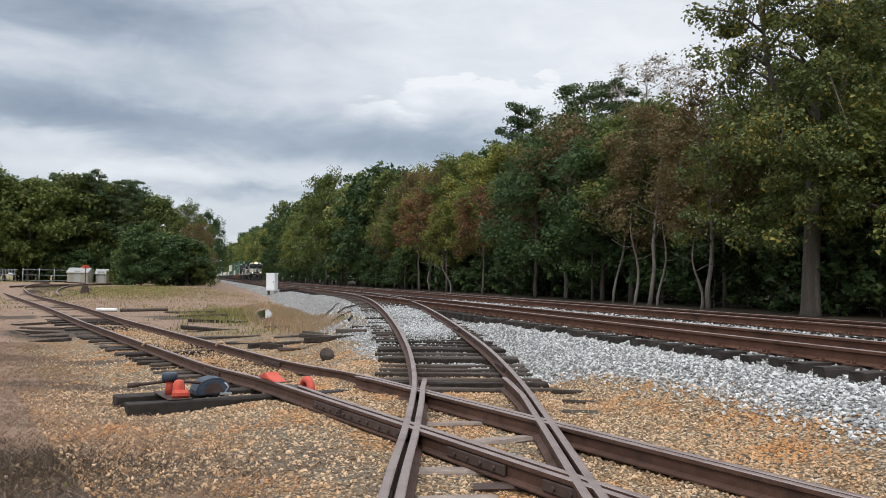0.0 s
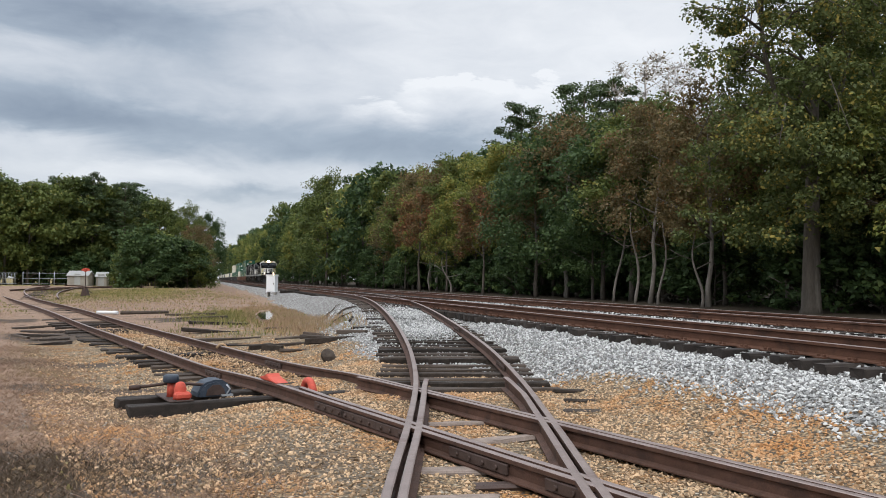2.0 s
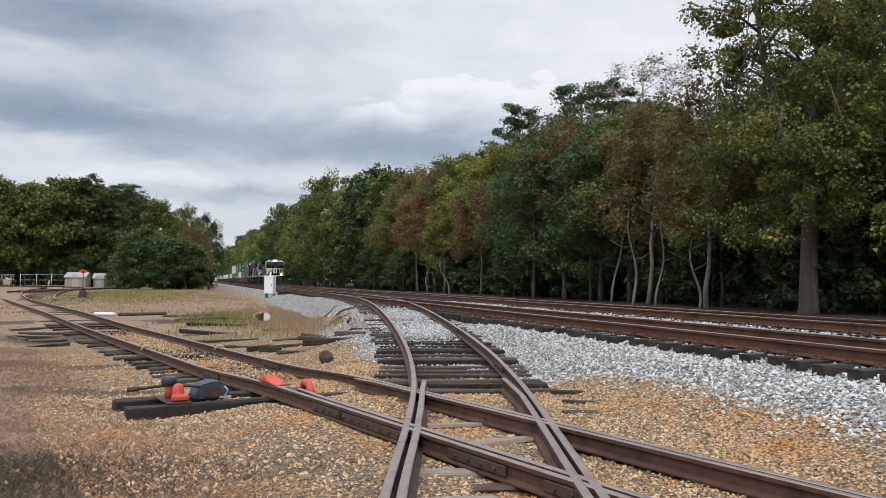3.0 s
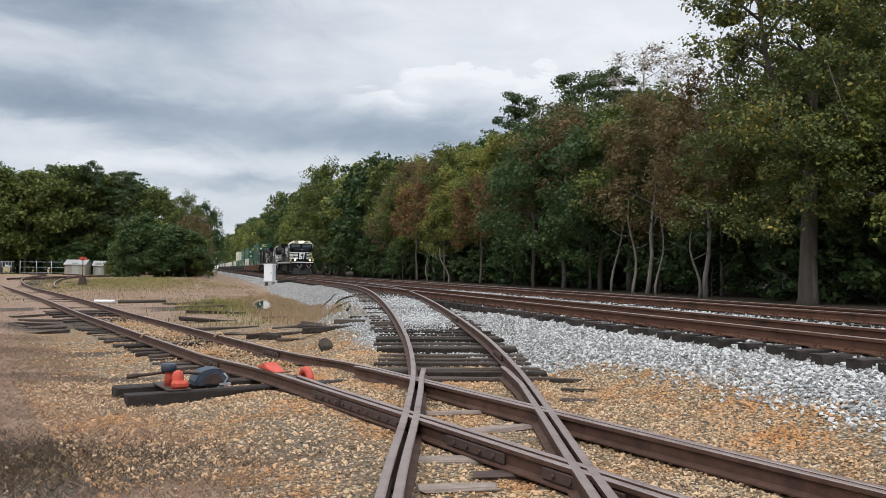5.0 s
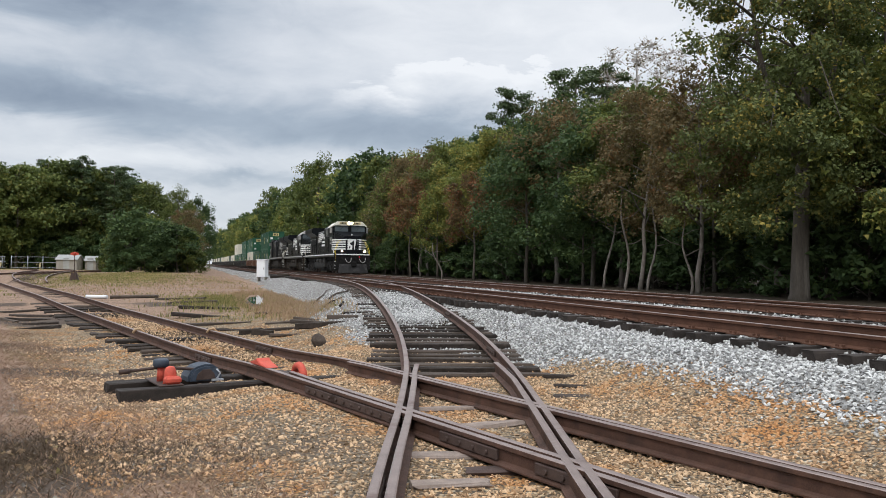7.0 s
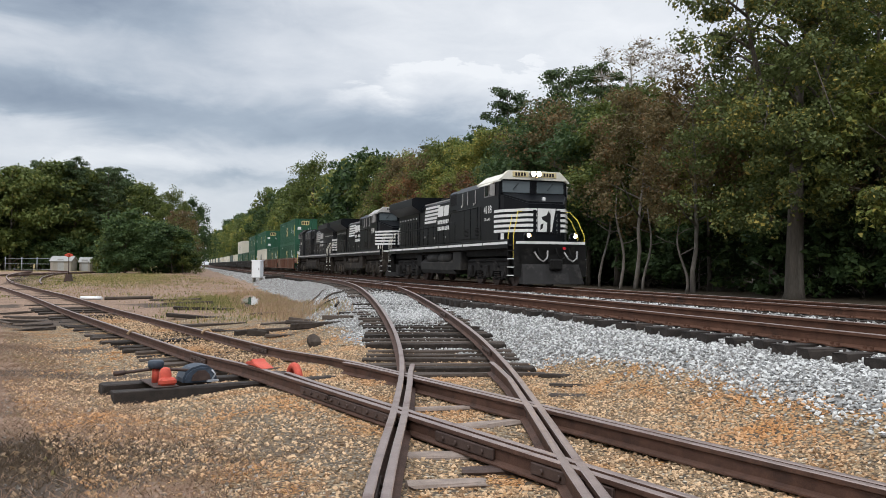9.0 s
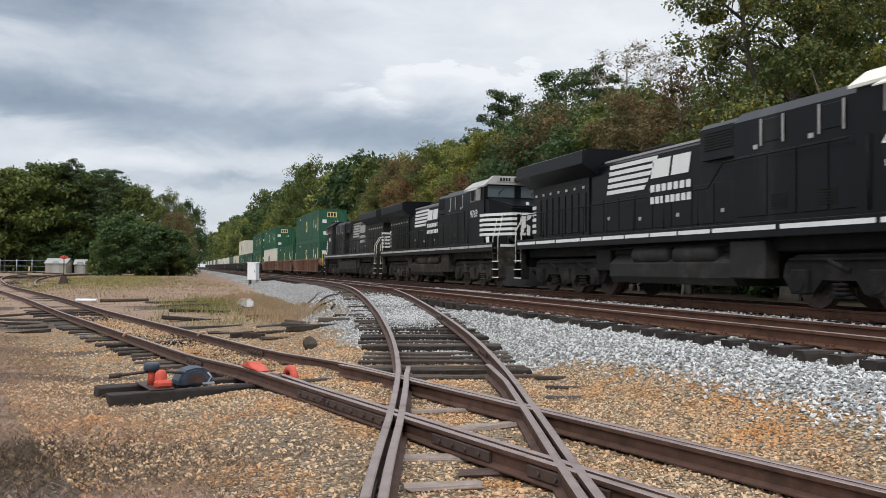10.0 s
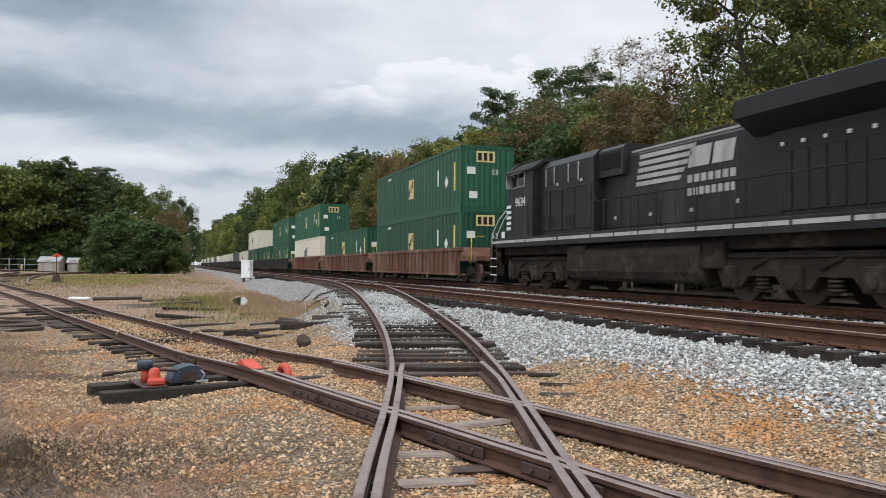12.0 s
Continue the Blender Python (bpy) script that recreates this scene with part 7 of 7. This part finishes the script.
def scatter():
    rng = np.random.default_rng(5)

    def ballast(count, u0, u1, l0, l1, lo, hi, name):
        u = u0 + (u1 - u0) * rng.random(count) ** 1.4
        lat = rng.uniform(l0, l1, count)
        keep = (lat > toe_line(u) + rng.normal(0, 0.22, count)) & clear_of_rails(u, lat)
        u, lat = u[keep], lat[keep]
        x, y = plan_of(u, lat)
        r = rng.uniform(lo, hi, len(u))
        stones(name, np.stack([x, y, bed(u, lat) + uneven(x, y)[1] + r * 0.25 + rng.uniform(-0.01, 0.02, len(u))], 1), r, BALLAST, "loose grey crushed ballast stones", 3, False)

    ballast(54000, 4.5, 26, 4.6, 9.9, 0.014, 0.036, "ballast_stones")
    ballast(9000, 14.5, 34, 2.9, 6.6, 0.016, 0.03, "ballast_stones")
    ballast(7000, 7, 40, 9.6, 12.5, 0.03, 0.05, "ballast_stones")

    def buried(count, middle, spread, place, height, material, label):
        """Stones heaped between the rails over a stretch of ties."""
        along, across = rng.normal(middle, spread, count), rng.uniform(-0.66, 0.66, count)
        x, y = place(along, across)
        r = rng.uniform(0.016, 0.032, count)
        stones("ballast_stones", np.stack([x, y, height(along) - 0.165 + rng.uniform(-0.03, 0.012, count)], 1), r, material, label, 12, False)

    on_turn = lambda u, w: plan_of(u, np.interp(u, TU, TL) + w)
    on_siding = lambda s, w: (DS.x * s + NS.x * (SID_OFF + w), DS.y * s + NS.y * (SID_OFF + w))
    for middle, spread, count in ((20.5, 1.1, 3600), (26.5, 1.8, 3600)):
        buried(count, middle, spread, on_turn, lambda u: np.interp(u, TU, TZ), BALLAST, "grey ballast heaped over the old ties")
    for middle, spread, count in ((24.0, 2.2, 3800), (17.2, 0.7, 1200), (14.6, 0.5, 700)):
        buried(count, middle, spread, on_siding, siding_z, PEBBLE, "tan gravel washed over the siding ties")

    def pebbles(count, lo, hi, name, material, label, s0, s1, o0, o1, power=1.4):
        s = s0 + (s1 - s0) * rng.random(count) ** power
        off = rng.uniform(o0, o1, count)
        x, y = DS.x * s + NS.x * off, DS.y * s + NS.y * off
        u, lat = D.x * x + D.y * y, N.x * x + N.y * y
        patch = np.array([noise.noise((a * 0.9, b * 0.9, 4.0)) for a, b in zip(x, y)])
        soot = (np.abs(off - 3.0) < 0.8) & (s > 5) & (s < 11) & (rng.random(count) < 0.35) & (material is PEBBLE)
        keep = ~soot & clear_of_rails(u, lat) & (lat < toe_line(u) + rng.normal(0.1, 0.3, count)) & (y > 4.8) & (patch > -0.45 + rng.normal(0, 0.2, count))
        x, y, u, lat = x[keep], y[keep], u[keep], lat[keep]
        r = rng.uniform(lo, hi, len(x)) * rng.choice([0.7, 1.0, 1.0, 1.35], len(x))
        stones(name, np.stack([x, y, bed(u, lat) + uneven(x, y)[1] + r * 0.2], 1), r, material, label, 9, False)

    pebbles(68000, 0.009, 0.024, "pebbles", PEBBLE, "loose tan and orange gravel pebbles", 2.0, 14.0, 1.0, 8.6, 1.25)
    pebbles(4500, 0.008, 0.02, "pebbles", CHIP, "pale chips scattered on the dirt", 3, 14, -4, 2.5, 1.5)
    pebbles(7000, 0.016, 0.03, "pebbles", PEBBLE, "loose tan and orange gravel pebbles", 10, 22, 1.5, 8.0, 1.2)

    def blades(name, x, y, tall, thin, material, label, seed, lean=0.9):
        g = np.random.default_rng(seed)
        k = len(x)
        u, lat = D.x * x + D.y * y, N.x * x + N.y * y
        p = np.stack([x, y, bed(u, lat) + uneven(x, y)[1]], 1)
        a = g.uniform(0, 2 * np.pi, k)
        side = np.stack([np.cos(a), np.sin(a), np.zeros(k)], 1) * thin
        b = g.uniform(0, 2 * np.pi, k)
        h = tall * g.uniform(0.4, 1.3, k)
        tip = p + np.stack([np.cos(b) * h * lean * g.random(k), np.sin(b) * h * lean * g.random(k), h], 1)
        mid = p * 0.5 + tip * 0.5 + np.stack([np.zeros(k), np.zeros(k), h * 0.12], 1)
        quad = np.stack([p - side, p + side, mid + side * 0.7, tip, mid - side * 0.7], 1).reshape(-1, 3)
        me = bpy.data.meshes.new(name)
        me.vertices.add(k * 5)
        me.vertices.foreach_set("co", quad.astype(np.float32).ravel())
        me.loops.add(k * 5)
        me.loops.foreach_set("vertex_index", np.arange(k * 5, dtype=np.int32))
        me.polygons.add(k)
        me.polygons.foreach_set("loop_start", np.arange(0, k * 5, 5, dtype=np.int32))
        me.materials.append(material)
        me.update(calc_edges=True)
        tagged(new(name, me), label, "grass", kind="stuff")

    def tufts(count, per, s0, s1, o0, o1, spread, power=1.3):
        s = s0 + (s1 - s0) * rng.random(count) ** power
        off = rng.uniform(o0, o1, count)
        cx, cy = DS.x * s + NS.x * off, DS.y * s + NS.y * off
        x, y = np.repeat(cx, per) + rng.normal(0, spread, count * per), np.repeat(cy, per) + rng.normal(0, spread, count * per)
        ok = (y > 4.6) & clear_of_rails(D.x * x + D.y * y, N.x * x + N.y * y, 0.12)
        bare = np.hypot((x + 3.9) / 1.9, (y - 7.0) / 1.25) < 1.0 + rng.normal(0, 0.12, len(x))
        ok &= ~(bare & (rng.random(len(x)) < 0.8))
        return x[ok], y[ok]

    blades("dry_straw", *tufts(3900, 26, 3.5, 24, -4.8, 2.3, 0.2, 1.7), 0.045, 0.005, STRAW, "flattened dry straw on the dirt", 1, 3.0)
    blades("dry_straw", *tufts(900, 16, 16, 48, -6, 2.4, 0.4), 0.05, 0.008, STRAW, "flattened dry straw on the dirt", 2, 3.0)

    # the oily patch: wet straw, weeds and pale fallen leaves
    k = 11000
    x, y = -4.1 + rng.normal(0, 1.0, k), 7.0 + rng.normal(0, 0.75, k)
    ok = (y > 4.8) & (NS.x * x + NS.y * y < 3.2)
    blades("wet_straw", x[ok], y[ok], 0.05, 0.0045, STRAW_DARK, "wet brown straw on dark oily soil", 7, 2.4)
    x, y = -4.0 + rng.normal(0, 1.1, 160), 6.9 + rng.normal(0, 0.8, 160)
    ok = (y > 4.8) & (NS.x * x + NS.y * y < 3.0)
    z = [ground_z(a, b) + 0.012 for a, b in zip(x[ok], y[ok])]
    litter = leaf_cloud("leaf_litter", np.stack([x[ok], y[ok], z], 1), [0.008] * int(ok.sum()), 1, 0.035, STRAW_PALE, 8, 0.2, 4)
    tagged(new("leaf_litter", litter), "pale fallen leaves scattered on dark soil", "leaves", kind="stuff")

    def meadow(count, per, u0, u1, l0, l1, spread):
        u, lat = np.repeat(rng.normal((u0 + u1) / 2, (u1 - u0) / 3.4, count), per), np.repeat(rng.normal((l0 + l1) / 2, (l1 - l0) / 3.4, count), per)
        x, y = plan_of(u, lat)
        x, y = x + rng.normal(0, spread, len(x)), y + rng.normal(0, spread, len(x))
        pu, pl = (0.978 * (y - 37.5) - 0.209 * (x + 8.1)) / 6.5, (0.978 * (x + 8.1) + 0.209 * (y - 37.5)) / 0.45
        ok = clear_of_rails(D.x * x + D.y * y, N.x * x + N.y * y, 0.15) & (pu**2 + pl**2 > 1) & (y > 20) & (N.x * x + N.y * y < 4.6) & (np.abs(NS.x * x + NS.y * y - SID_OFF) > 1.3)
        return x[ok], y[ok]

    blades("yellow_grass", *meadow(130, 40, 30, 43, -0.5, 3.2, 0.35), 0.17, 0.012, GRASS, "tufts of yellowing grass by the ballast", 3, 0.8)
    blades("dry_straw", *meadow(300, 40, 27, 46, 2.2, 4.4, 0.35), 0.18, 0.012, STRAW_PALE, "tufts of dry grass by the ballast", 4, 0.9)
    blades("yellow_grass", *meadow(620, 22, 52, 100, -13, 0.5, 0.9), 0.10, 0.025, GRASS, "yellow-green grass beyond the yard", 5, 0.8)
    blades("dry_straw", *meadow(380, 22, 44, 100, -11, 4.8, 0.9), 0.08, 0.025, STRAW_PALE, "dry grass beyond the yard", 6, 0.8)


scatter()

motions()
